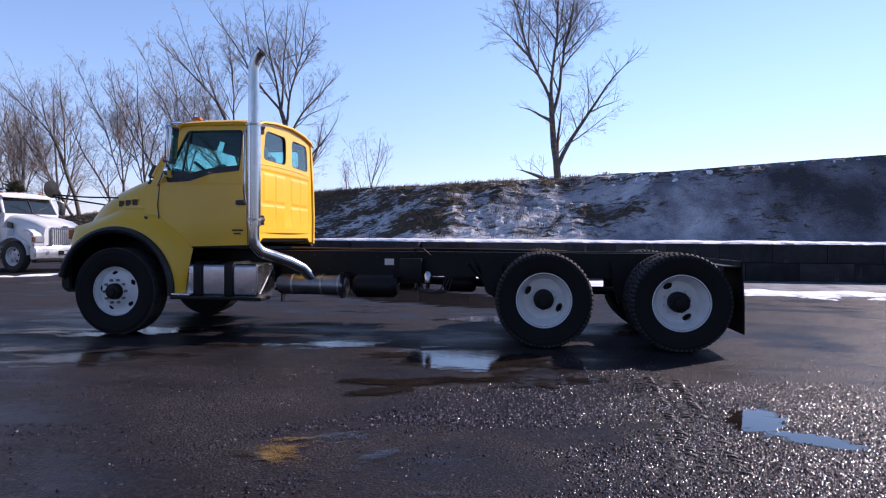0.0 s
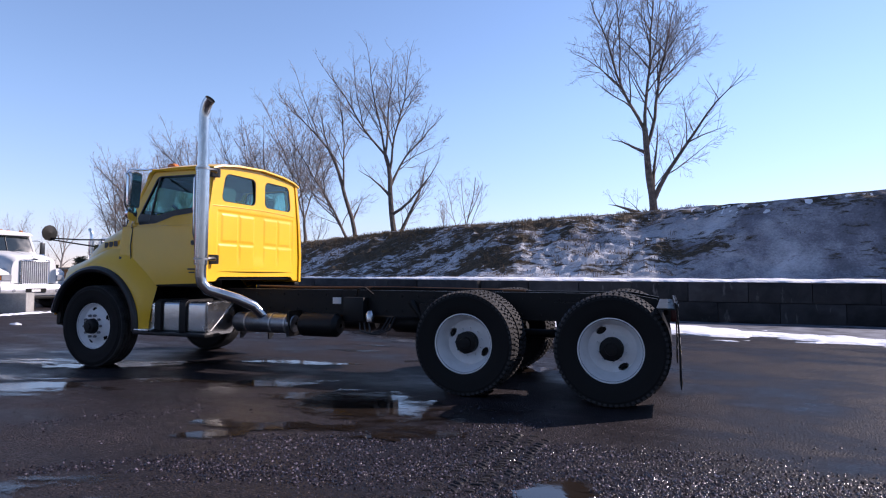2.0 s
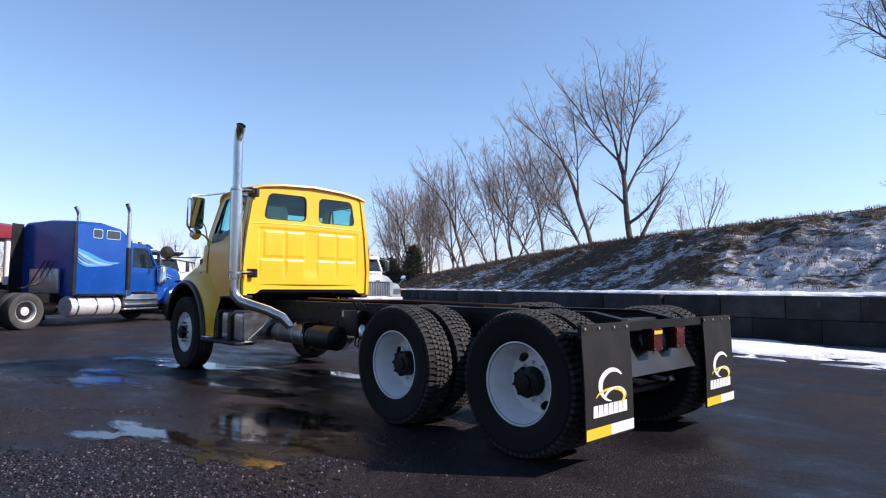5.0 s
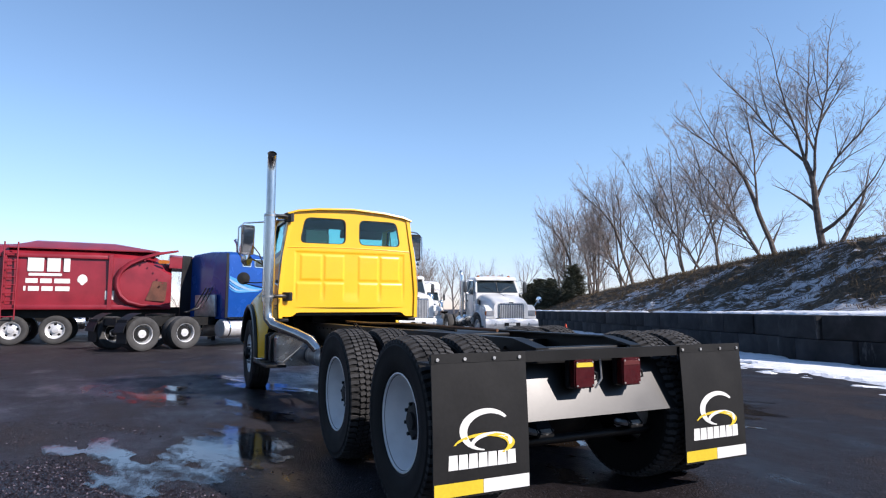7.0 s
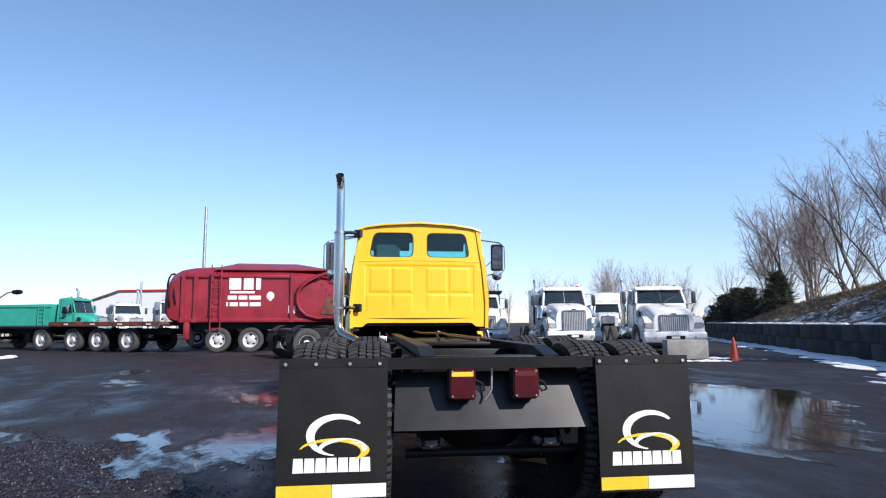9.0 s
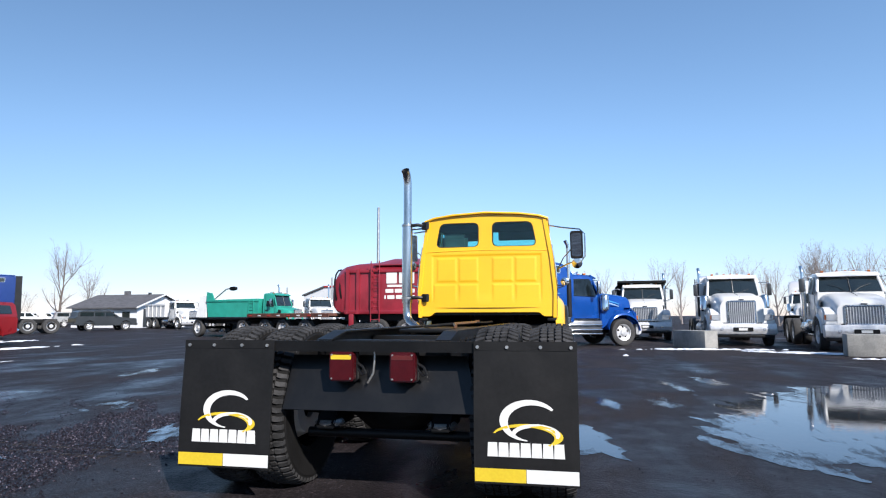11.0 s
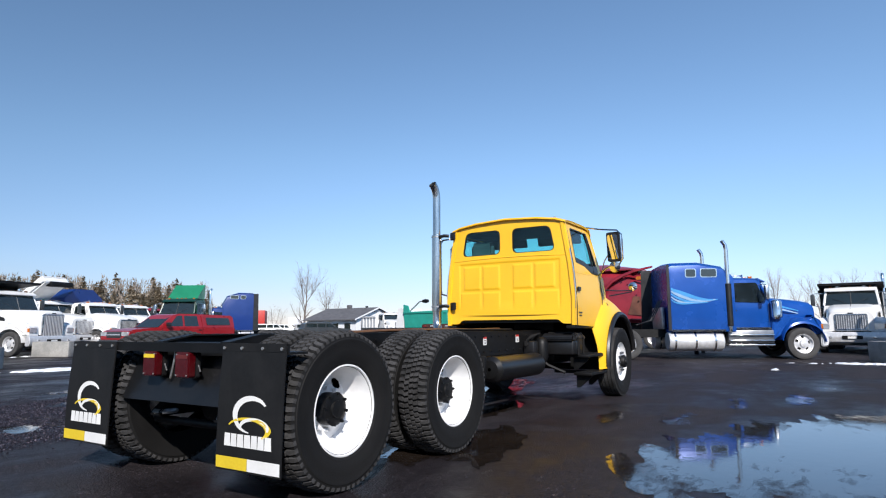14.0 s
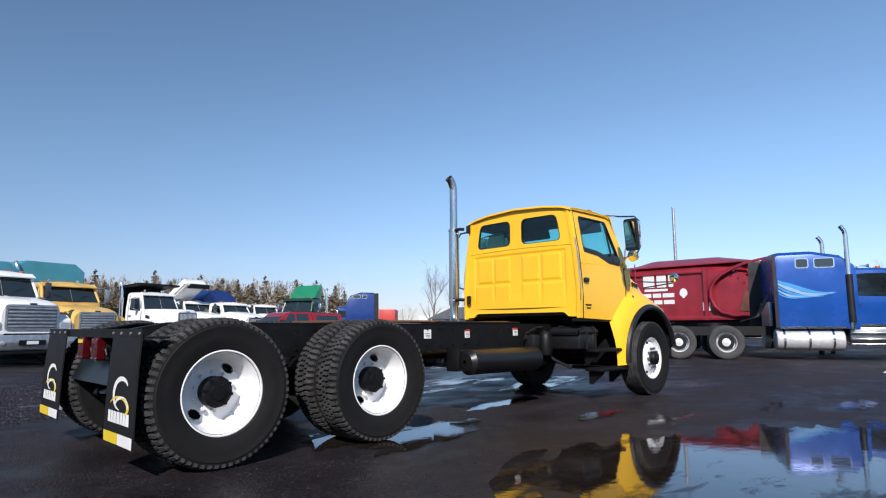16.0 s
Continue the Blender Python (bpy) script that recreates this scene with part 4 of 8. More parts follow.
# frame
for sd_ in (-1, 1):
    web = [(-6.45, 0.80), (-6.45, 0.98), (-5.3, 1.035), (0.85, 1.04), (1.13, 0.99), (1.13, 0.752), (0.9, 0.745), (-4.6, 0.745), (-5.3, 0.78)]
    bm = prism(web, sd_ * 0.422, sd_ * 0.432)
    prism([(-5.3, 1.030), (-5.3, 1.042), (0.85, 1.048), (0.85, 1.036)], sd_ * 0.34, sd_ * 0.436, bm=bm)
    prism([(-5.3, 0.738), (-5.3, 0.748), (0.9, 0.748), (0.9, 0.738)], sd_ * 0.34, sd_ * 0.436, bm=bm)
    prism([(0.85, 1.036), (0.85, 1.048), (1.13, 0.997), (1.13, 0.985)], sd_ * 0.34, sd_ * 0.436, bm=bm)
    part("frame_rail", bm, BLACK, T)
    bm = bmesh.new()
    for i in range(26):
        x = -4.5 + i * 0.21
        for z in (0.80, 0.98):
            sweep(bm, [(x, sd_ * 0.432, z), (x, sd_ * 0.447, z)], 0.012, 6)
    tagged(part("frame_bolts", bm, BLACK, T), kind="stuff")
for x in (-5.0, -3.6, -2.3, -1.25, 0.0, 0.98):
    part("crossmember", quad_box(box(x - 0.05, x + 0.05, -0.42, 0.42, 0.80, 0.99, bev=0.01), x - 0.09, x + 0.09, -0.42, 0.42, 0.79, 0.80), BLACK, T)
part("deck_plate", box(-1.6, -0.35, -0.30, 0.30, 1.00, 1.03, bev=0.008), BLACK, T)
part("air_line", tube([(-4.1, -0.1, 1.07), (-3.2, -0.05, 1.06), (-2.2, 0.12, 1.07), (-1.2, 0.05, 1.065), (-0.4, 0.2, 1.05)], 0.016, 6), surf("brown_hose", (0.16, 0.07, 0.03), 0.5), T)
part("air_line", tube([(-4.1, 0.1, 1.06), (-3.0, 0.16, 1.06), (-1.9, 0.0, 1.065), (-0.6, -0.12, 1.05)], 0.014, 6), RUBBER, T)
# axles and suspension
for x in (-0.735, 0.722):
    part("axle", lathe([(0.05, -0.95), (0.065, -0.6), (0.075, -0.3), (0.19, -0.14), (0.22, 0.0), (0.19, 0.14), (0.075, 0.3), (0.065, 0.6), (0.05, 0.95)], 20, at=(x, 0, 0.536)), BLACK, T)
    for sd_ in (-1, 1):
        part("air_spring", lathe([(0.02, 0.66), (0.12, 0.66), (0.135, 0.72), (0.11, 0.78), (0.135, 0.84), (0.12, 0.90), (0.02, 0.90)], 18, axis="z", at=(x + 0.14, sd_ * 0.36, -0.02)), RUBBER, T)
        part("spring_beam", tube([(x - 0.50, sd_ * 0.40, 0.66), (x - 0.2, sd_ * 0.42, 0.58), (x + 0.05, sd_ * 0.42, 0.55), (x + 0.32, sd_ * 0.38, 0.62)], [0.05, 0.06, 0.07, 0.05], 8), BLACK, T)
        part("spring_hanger", prism([(x - 0.56, 0.44), (x - 0.44, 0.44), (x - 0.38, 0.66), (x - 0.36, 0.95), (x - 0.66, 0.95), (x - 0.62, 0.66)], sd_ * 0.434, sd_ * 0.50, bev=0.01), BLACK, T)
        part("brake_chamber", lathe([(0.02, -0.12), (0.085, -0.11), (0.09, 0.0), (0.085, 0.10), (0.02, 0.11)], 14, axis="x", at=(x - 0.26, sd_ * 0.52, 0.70)), BLACK, T)
for sd_ in (-1, 1):
    hg = part("spring_hanger", prism([(-1.50, 0.90), (-1.22, 0.90), (-1.20, 0.62), (-1.32, 0.50), (-1.42, 0.55), (-1.46, 0.70)], sd_ * 0.434, sd_ * 0.56, bev=0.012), BLACK, T)
    part("pin", tube([(-1.35, sd_ * 0.43, 0.60), (-1.35, sd_ * 0.60, 0.60)], 0.035, 10), BLACK, hg)
    part("shock_absorber", tube([(-1.62, sd_ * 0.50, 0.92), (-1.30, sd_ * 0.50, 0.50)], [0.038, 0.030], 10), BLACK, T)
part("air_tank", lathe([(0.02, -2.0), (0.09, -1.99), (0.12, -1.95), (0.12, -1.62), (0.09, -1.58), (0.02, -1.57)], 20, axis="x", at=(0, -0.16, 0.64)), BLACK, T)
part("drive_shaft", tube([(-4.2, 0, 0.72), (-1.1, 0, 0.62)], 0.055, 12), BLACK, T)
part("drive_shaft", tube([(-0.5, 0, 0.56), (0.5, 0, 0.56)], 0.05, 12), BLACK, T)
part("front_axle", tube([(-5.93, -0.95, 0.50), (-5.93, -0.55, 0.44), (-5.93, 0.55, 0.44), (-5.93, 0.95, 0.50)], 0.055, 8), BLACK, T)
for sd_ in (-1, 1):
    part("leaf_spring", tube([(-6.5, sd_ * 0.45, 0.74), (-5.93, sd_ * 0.47, 0.55), (-5.35, sd_ * 0.45, 0.76)], 0.045, 8), BLACK, T)
part("engine", box(-6.35, -5.1, -0.36, 0.36, 0.52, 1.35, bev=0.06), BLACK, T)
part("transmission", loft([[(-5.2 + 1.0 * u, r * math.cos(math.tau * k / 12), 0.78 + r * math.sin(math.tau * k / 12)) for k in range(12)] for u, r in ((0, 0.32), (0.25, 0.30), (0.4, 0.22), (1, 0.18))]), BLACK, T)
# rear end
part("closing_plate", ribbon([[(1.265, -0.60, 0.575), (1.265, 0, 0.575), (1.265, 0.622, 0.575)], [(1.137, -0.585, 0.90), (1.137, 0, 0.90), (1.137, 0.54, 0.90)]], 0.012), PLATE, T, "glossy black sheet plate with dust")
bm = prism([(1.132, 0.93), (1.30, 0.93), (1.30, 0.995), (1.285, 0.995), (1.285, 0.945), (1.132, 0.945)], -1.25, 1.19)
part("flap_bar", bm, BLACK, T)
part("tow_tube", tube([(1.02, -0.52, 0.40), (1.02, 0.60, 0.40)], 0.03, 12), BLACK, T)
for y in (-0.37, 0.37):
    part("tow_pin", lathe([(0.001, 0.0), (0.09, 0.0), (0.095, 0.018), (0.08, 0.035), (0.001, 0.04)], 20, axis="z", at=(1.05, y, 0.455)), STEEL, T)
    part("tow_bracket", prism([(0.75, 0.44), (1.14, 0.44), (1.14, 0.47), (1.0, 0.60), (0.75, 0.72)], y - 0.06, y + 0.06, bev=0.008), BLACK, T)
for y0, mark in ((-0.28, True), (0.10, False)):
    lamp_ = part("tail_lamp", prism(round_rect(y0, y0 + 0.155, 0.755, 0.93, 0.02), 1.255, 1.315, "yz", bev=0.008), REDLENS, T, "square red tail lamp")
    part("housing", prism(round_rect(y0 - 0.006, y0 + 0.161, 0.75, 0.936, 0.02), 1.225, 1.255, "yz"), TRIM, lamp_)
    for cy in (y0 + 0.018, y0 + 0.137):
        for cz in (0.772, 0.913):
            part("screw", tube([(1.313, cy, cz), (1.319, cy, cz)], 0.006, 6), STEEL, lamp_)
    part("lamp_strip", prism(round_rect(y0 + 0.012, y0 + 0.14, 0.885, 0.912, 0.004), 1.3155, 1.318, "yz"), LOGOYELLOW if mark else surf("dull_lens", (0.12, 0.02, 0.02), 0.3), lamp_)
    part("bracket", box(1.19, 1.226, y0 + 0.05, y0 + 0.105, 0.82, 0.93), BLACK, lamp_)
    part("cable", tube([(1.25, y0 + 0.16, 0.86), (1.27, y0 + 0.20, 0.84), (1.262, y0 + 0.215, 0.80), (1.25, y0 + 0.19, 0.79), (1.24, y0 + 0.15, 0.84)], 0.008, 6), TRIM, lamp_)
part("cable", tube([(1.24, -0.02, 0.955), (1.235, -0.015, 0.90), (1.25, -0.02, 0.80), (1.235, -0.06, 0.74)], 0.007, 6), STEEL, T)


def swoosh(cx, cz, r, a0, a1, w, squash=1.0, n=22):
    """A tapering crescent in the flap's own plane."""
    out, inn = [], []
    for k in range(n + 1):
        t = k / n
        a = radians(a0 + (a1 - a0) * t)
        hw = w * math.sin(math.pi * min(0.97, 0.06 + 0.94 * t)) ** 0.7
        out.append((cx + (r + hw / 2) * math.cos(a), cz + (r + hw / 2) * math.sin(a) * squash))
        inn.append((cx + (r - hw / 2) * math.cos(a), cz + (r - hw / 2) * math.sin(a) * squash))
    return out + inn[::-1]


def mud_flap(yc, lean, z0, label, hw=0.305):
    """Flap with its print, hung from the bar; own plane (u across, v up from the bottom)."""
    m = pose(1.306, yc, 0.985, 0, lean, 0)
    fl = thing("mud_flap", m, label, "mud flap", "mud flaps")
    fl.parent = None
    H = 0.985 - z0
    def skin(u, v):
        """How far the sheet bellies out at u (metres across), v (0 at the bar, 1 at the foot)."""
        return 0.010 * math.sin(v * 3.1) + 0.0015 * math.sin(u * 28 + v * 5)

    us = (-1, -0.6, -0.2, 0.2, 0.6, 1)
    sheet = loft([[(skin(u * hw, v) + 0.005, u * hw, -H * v) for u in us] + [(skin(u * hw, v) - 0.005, u * hw, -H * v) for u in us[::-1]] for v in [k / 10 for k in range(11)]])
    part("sheet", sheet, FLAP, fl)
    part("clamp_strip", prism(round_rect(-hw, hw, -0.040, 0.012, 0.004), 0.006, 0.009, "yz"), FLAP, fl)
    for u in (-0.27, -0.10, 0.09, 0.26):
        part("bolt", tube([(0.008, u, -0.020), (0.017, u, -0.020)], 0.010, 8), STEEL, fl)

    def flat(name, poly, mat, d, lab):
        bm = bmesh.new()
        f = bm.faces.new([bm.verts.new((skin(u, -v / H) + 0.0065 + d * 0.6, u, v)) for u, v in poly])
        part(name, bm, mat, fl, lab)

    zb = -H
    flat("stripe", [(0.005 - hw, zb + 0.012), (0.0, zb + 0.012), (0.0, zb + 0.085), (0.005 - hw, zb + 0.085)], LOGOYELLOW, 0.004, "yellow reflective band")
    flat("stripe", [(0.002, zb + 0.012), (hw - 0.005, zb + 0.012), (hw - 0.005, zb + 0.085), (0.002, zb + 0.085)], STICKER, 0.004, "white reflective band")
    flat("emblem", swoosh(0.03, zb + 0.345, 0.152, 38, 262, 0.052, 0.69), STICKER, 0.004, "white crescent print")
    flat("emblem", swoosh(0.055, zb + 0.272, 0.122, -15, 200, 0.048, 0.42), STICKER, 0.005, "white crescent print")
    flat("emblem", swoosh(0.0, zb + 0.262, 0.182, -46, 165, 0.060, 0.34), LOGOYELLOW, 0.004, "yellow crescent print")
    w = 0.0585
    for k in range(7):
        u0 = -0.215 + k * 0.0615
        flat("print_bar", [(u0, zb + 0.150), (u0 + w, zb + 0.150), (u0 + w * 0.94, zb + 0.228), (u0 + w * 0.06, zb + 0.228)], STICKER, 0.004, "white print")
    return fl


mud_flap(-0.945, -2.2, 0.225, "black rubber mud flap with yellow and white print, leaning rearward")
mud_flap(0.897, -1.5, 0.21, "black rubber mud flap with white and yellow print", 0.292)

# cab shell: half widths by height
def cab_w(z):
    return lerp_table([(1.0, 1.035), (1.5, 1.05), (2.0, 1.005), (2.62, 0.905), (2.8, 0.88)], z)


XR = -4.18
wz = [(-0.77, 2.185), (-0.10, 2.185), (-0.10, 2.56), (-0.70, 2.56)]
wins = [soften(wz, 0.09, 4), soften([(-u, v) for u, v in wz][::-1], 0.09, 4)]
outl = [(-1.035, 1.14), (-0.85, 1.14), (-0.79, 1.20), (0.79, 1.20), (0.85, 1.14), (1.035, 1.14), (1.05, 1.5), (1.005, 2.0), (0.925, 2.60), (0.70, 2.665), (0.35, 2.70), (0, 2.71), (-0.35, 2.70), (-0.70, 2.665), (-0.925, 2.60), (-1.005, 2.0), (-1.05, 1.5)]
U0, Z0, Z1 = 0.86, 1.27, 2.085
field_edge = [(-U0 + 0.1 * U0 * k, Z0) for k in range(20)] + [(U0, Z0 + (Z1 - Z0) * k / 8) for k in range(8)] + [(U0 - 0.1 * U0 * k, Z1) for k in range(20)] + [(-U0, Z1 - (Z1 - Z0) * k / 8) for k in range(8)]
cab = part("cab", panel(soften(outl, 0.035), wins + [field_edge], lambda u, v: (XR + 0.035 * (u / 1.0) ** 2 * -1, u, v), (-0.04, 0, 0)), YELLOW, T, "yellow painted steel cab")
for w_ in wins:
    c = Vector((sum(p[0] for p in w_) / len(w_), sum(p[1] for p in w_) / len(w_)))
    grow = [tuple(c + (Vector(p) - c) * 1.0) for p in w_]
    rim_ = [tuple(c + (Vector(p) - c) * 0.955) for p in w_]
    rw = part("rear_window", panel(grow, [rim_], lambda u, v: (XR - 0.004 - 0.035 * u * u, u, v), (-0.03, 0, 0)), TRIM, cab, "black rubber window seal")
    part("pane", prism(rim_, XR - 0.03, XR - 0.024, "yz"), GLASS, rw)
# pressed field of the rear wall: sunk panel with raised pads, channels between them


def pad(u, z, u0, u1, z0, z1, e=0.017):
    return smooth(-e, e, min(u - u0, u1 - u, z - z0, z1 - z))


def pressed(u, z):
    """Depth of the pressing at a point of the rear wall."""
    inside = pad(u, z, -0.825, 0.825, 1.30, 2.06, 0.014)
    top = max(pad(u, z, a, b, 1.665, 2.015) for a, b in ((-0.745, -0.455), (-0.405, -0.125), (0.105, 0.40), (0.45, 0.745)))
    low = max(pad(u, z, a, b, 1.20, 1.615) for a, b in ((-0.80, -0.455), (-0.405, -0.125), (0.105, 0.40), (0.45, 0.80)))
    fade = smooth(1.32, 1.50, z)
    return -0.0095 * inside * fade * (1 - max(top, low))


nu, nz = 150, 78
rows = [[(XR - 0.035 * u * u + pressed(u, z), u, z) for u in [-U0 + 2 * U0 * i / nu for i in range(nu + 1)]] for z in [Z0 + (Z1 - Z0) * j / nz for j in range(nz + 1)]]
part("pressed_panel", ribbon(rows), YELLOW, cab, sharp=70)
part("rear_liner", box(XR - 0.10, XR - 0.085, -0.92, 0.92, 1.22, 2.15), SEAT, cab)
part("belt_line", tube([(XR + 0.002 - 0.035 * (u * u), u, 2.115 + 0.02 * (1 - (u / 0.95) ** 2)) for u in [-0.95 + 0.19 * k for k in range(11)]], 0.006, 6), YELLOW, cab)

dg = [(-4.395, 2.025), (-4.39, 2.53), (-5.12, 2.53), (-5.36, 1.98), (-5.33, 1.885), (-5.05, 1.90), (-4.75, 1.99)]
for sd_ in (-1, 1):
    pl = lambda u, v: (u, sd_ * cab_w(v), v)
    lower = [(-4.19, 1.12), (-4.19, 1.3), (-4.19, 1.5), (-4.19, 1.86), (-5.62, 1.86), (-5.62, 1.5), (-5.36, 1.30), (-5.10, 1.09)]
    bm = panel(lower, [], pl, (0, -sd_ * 0.05, 0))
    part("side_panel", bm, YELLOW, cab)
    upper = [(-4.19, 1.862), (-4.19, 2.0), (-4.19, 2.3), (-4.19, 2.62), (-4.6, 2.635), (-5.17, 2.63), (-5.50, 1.97), (-5.56, 1.862)]
    part("side_panel", panel(upper, [soften(dg, 0.05)], pl, (0, -sd_ * 0.05, 0)), YELLOW, cab)
    c = Vector((-4.85, 2.22))
    inn = [tuple(c + (Vector(p) - c) * 0.955) for p in soften(dg, 0.05)]
    sw = part("door_window", panel(soften(dg, 0.05), [inn], lambda u, v: (u, sd_ * (cab_w(v) + 0.002), v), (0, -sd_ * 0.03, 0)), TRIM, cab, "black window seal")
    part("pane", panel(inn, [], lambda u, v: (u, sd_ * (cab_w(v) - 0.018), v), (0, -sd_ * 0.006, 0)), GLASS, sw)
    part("vent_bar", tube([(-5.08, sd_ * (cab_w(2.5) - 0.005), 2.52), (-5.16, sd_ * (cab_w(1.92) - 0.002), 1.91)], 0.014, 6), TRIM, sw)
    sill_lo = [(-4.40, 2.02), (-4.75, 1.985), (-5.05, 1.895), (-5.33, 1.88), (-5.37, 1.97)]
    sill_hi = [(-5.33, 2.03), (-5.20, 2.02), (-5.02, 2.00), (-4.75, 2.06), (-4.40, 2.09)]
    part("window_sill", panel(soften(sill_lo + sill_hi, 0.015), [], lambda u, v: (u, sd_ * (cab_w(v) + 0.004), v), (0, -sd_ * 0.03, 0)), TRIM, sw, "black sill below the glass")
    part("bonnet_seam", tube([(-5.60, sd_ * (cab_w(z) - 0.028 if z < 1.75 else 1.0 - 0.20 * (z - 1.75)), z) for z in (1.36, 1.5, 1.75, 1.95)], 0.009, 6), TRIM, cab)
    # door shut lines and rubber
    part("door_seam", tube([(-4.27, sd_ * (cab_w(z) + 0.001), z) for z in (1.12, 1.4, 1.7, 2.0, 2.3, 2.58)], 0.0075, 6), TRIM, cab)
    part("door_seam", tube([(-5.44, sd_ * (cab_w(1.9) + 0.001), 1.86), (-5.45, sd_ * (cab_w(1.6) + 0.001), 1.6), (-5.42, sd_ * (cab_w(1.4) + 0.001), 1.36), (-5.28, sd_ * (cab_w(1.25) + 0.001), 1.235)], 0.0065, 6), TRIM, cab)
    part("drip_rail", tube([(-4.22, sd_ * 0.925, 2.60), (-5.20, sd_ * 0.925, 2.605), (-5.30, sd_ * 0.93, 2.50)], 0.012, 6), YELLOW, cab)
    part("door_handle", prism(round_rect(-4.42, -4.30, 1.60, 1.66, 0.02), sd_ * 1.04, sd_ * 1.065, bev=0.006), TRIM, cab)
    part("badge", box(-4.47, -4.33, sd_ * 1.043, sd_ * 1.050, 1.285, 1.305), TRIM, cab, "black badge bar")
    part("badge", box(-4.45, -4.36, sd_ * 1.043, sd_ * 1.050, 1.245, 1.262), TRIM, cab, "black badge bar")
    part("sill", box(-5.12, -4.20, sd_ * 0.90, sd_ * 1.02, 1.07, 1.115, bev=0.01), BLACK, cab)
    part("grab_strip", tube([(-4.205, sd_ * 1.045, 1.35), (-4.20, sd_ * 1.055, 1.6), (-4.205, sd_ * 1.04, 1.85), (-4.21, sd_ * 0.985, 2.2)], 0.009, 6), CHROME, cab)
# roof
rows = []
for x, dz in ((-5.34, -0.10), (-5.30, -0.03), (-5.2, 0.0), (-4.9, 0.012), (-4.5, 0.012), (-4.2, 0.0), (-4.13, -0.012), (-4.125, -0.035)):
    rows.append([(x - (0.05 * (u / 0.95) ** 2 if x > -4.4 else -0.05 * (u / 0.95) ** 2), u, 2.73 + dz - 0.09 * (u / 0.95) ** 2 - 0.03 * max(0, abs(u) - 0.85) * 8) for u in (-0.945, -0.93, -0.8, -0.5, 0, 0.5, 0.8, 0.93, 0.945)])
part("roof", ribbon(rows, 0.03), YELLOW, cab)
for y in (-0.62, -0.2, 0.0, 0.2, 0.62):
    part("marker_lamp", prism([(-5.24, 2.715), (-5.10, 2.715), (-5.12, 2.755), (-5.2, 2.75)], y - 0.05, y + 0.05, bev=0.008), AMBER, cab)
# windscreen, inside
part("windscreen", ribbon([[(-5.55 - 0.10 * (1 - (u / 0.95) ** 2) + 0.33 * v, u * (1 - 0.09 * v), 1.97 + 0.64 * v) for u in (-0.95, -0.6, -0.2, 0.2, 0.6, 0.95)] for v in (0, 0.33, 0.67, 1)], 0.006), GLASS, cab)
for sd_ in (-1, 1):
    part("pillar", tube([(-5.54, sd_ * 0.97, 1.95), (-5.21, sd_ * 0.885, 2.64)], 0.036, 8), YELLOW, cab)
part("headliner", box(-5.15, -4.25, -0.84, 0.84, 2.53, 2.60, bev=0.02), SEAT, cab)
for y in (-0.46, 0.46):
    part("sun_visor", prism([(-5.22, 2.40), (-5.18, 2.40), (-5.12, 2.55), (-5.17, 2.56)], y - 0.36, y + 0.36, bev=0.01), SEAT, cab)
part("cab_floor", box(-5.6, -4.24, -0.96, 0.96, 1.16, 1.24), BLACK, cab)
part("dashboard", prism([(-5.68, 1.55), (-5.25, 1.55), (-5.28, 1.86), (-5.68, 1.93)], -0.93, 0.93, bev=0.03), TRIM, cab)
for y, up in ((-0.5, 0.0), (0.5, -0.22)):
    st = part("seat", prism([(-4.86, 1.42), (-4.38, 1.46), (-4.38, 1.60), (-4.9, 1.58)], y - 0.25, y + 0.25, bev=0.04), SEAT, cab)
    part("backrest", prism(soften([(-4.50, 1.55), (-4.38, 1.55), (-4.32, 2.36 + up), (-4.38, 2.42 + up), (-4.44, 2.36 + up)], 0.04), y - 0.20, y + 0.20, bev=0.05), SEAT, st)
sw = part("steering_wheel", lathe([(0.215, -0.014), (0.23, 0.0), (0.215, 0.014), (0.2, 0.0)], 28, axis="x", closed=True), TRIM, cab)
sw.matrix_basis = pose(-5.0, -0.5, 1.98, 0, 38, 0)
part("spoke", tube([(0, -0.2, 0), (0, 0.2, 0)], 0.015, 6), TRIM, sw)
part("spoke", tube([(0, 0, 0), (-0.35, 0, 0.0)], 0.025, 6), TRIM, sw)

# bonnet and wings
def bonnet_row(x, w, zt, zb):
    return [(x, w * math.copysign(abs(math.cos(a)) ** 0.55, math.cos(a)), zb + (zt - zb) * abs(math.sin(a)) ** 0.7) for a in [math.pi * k / 16 for k in range(17)]]


rows = [bonnet_row(x, w, zt, zb) for x, w, zt, zb in ((-5.46, 1.0, 2.11, 1.25), (-5.62, 0.99, 2.085, 1.25), (-5.9, 0.965, 1.985, 1.28), (-6.2, 0.92, 1.86, 1.27), (-6.42, 0.88, 1.72, 1.2), (-6.56, 0.83, 1.57, 1.1), (-6.64, 0.78, 1.42, 0.97), (-6.69, 0.74, 1.25, 0.95), (-6.71, 0.70, 1.08, 0.93))]
bonnet = part("bonnet", ribbon(rows, 0.02), YELLOW, T)
part("cowl", prism([(-5.68, 1.95), (-5.46, 1.95), (-5.46, 2.10), (-5.60, 2.11)], -0.93, 0.93, bev=0.02), TRIM, T)
grl = part("grille", box(-6.735, -6.70, -0.55, 0.55, 0.95, 1.40, bev=0.01), CHROME, T)
for k in range(6):
    part("bar", box(-6.75, -6.73, -0.53, 0.53, 0.985 + k * 0.072, 1.025 + k * 0.072), ALU, grl)
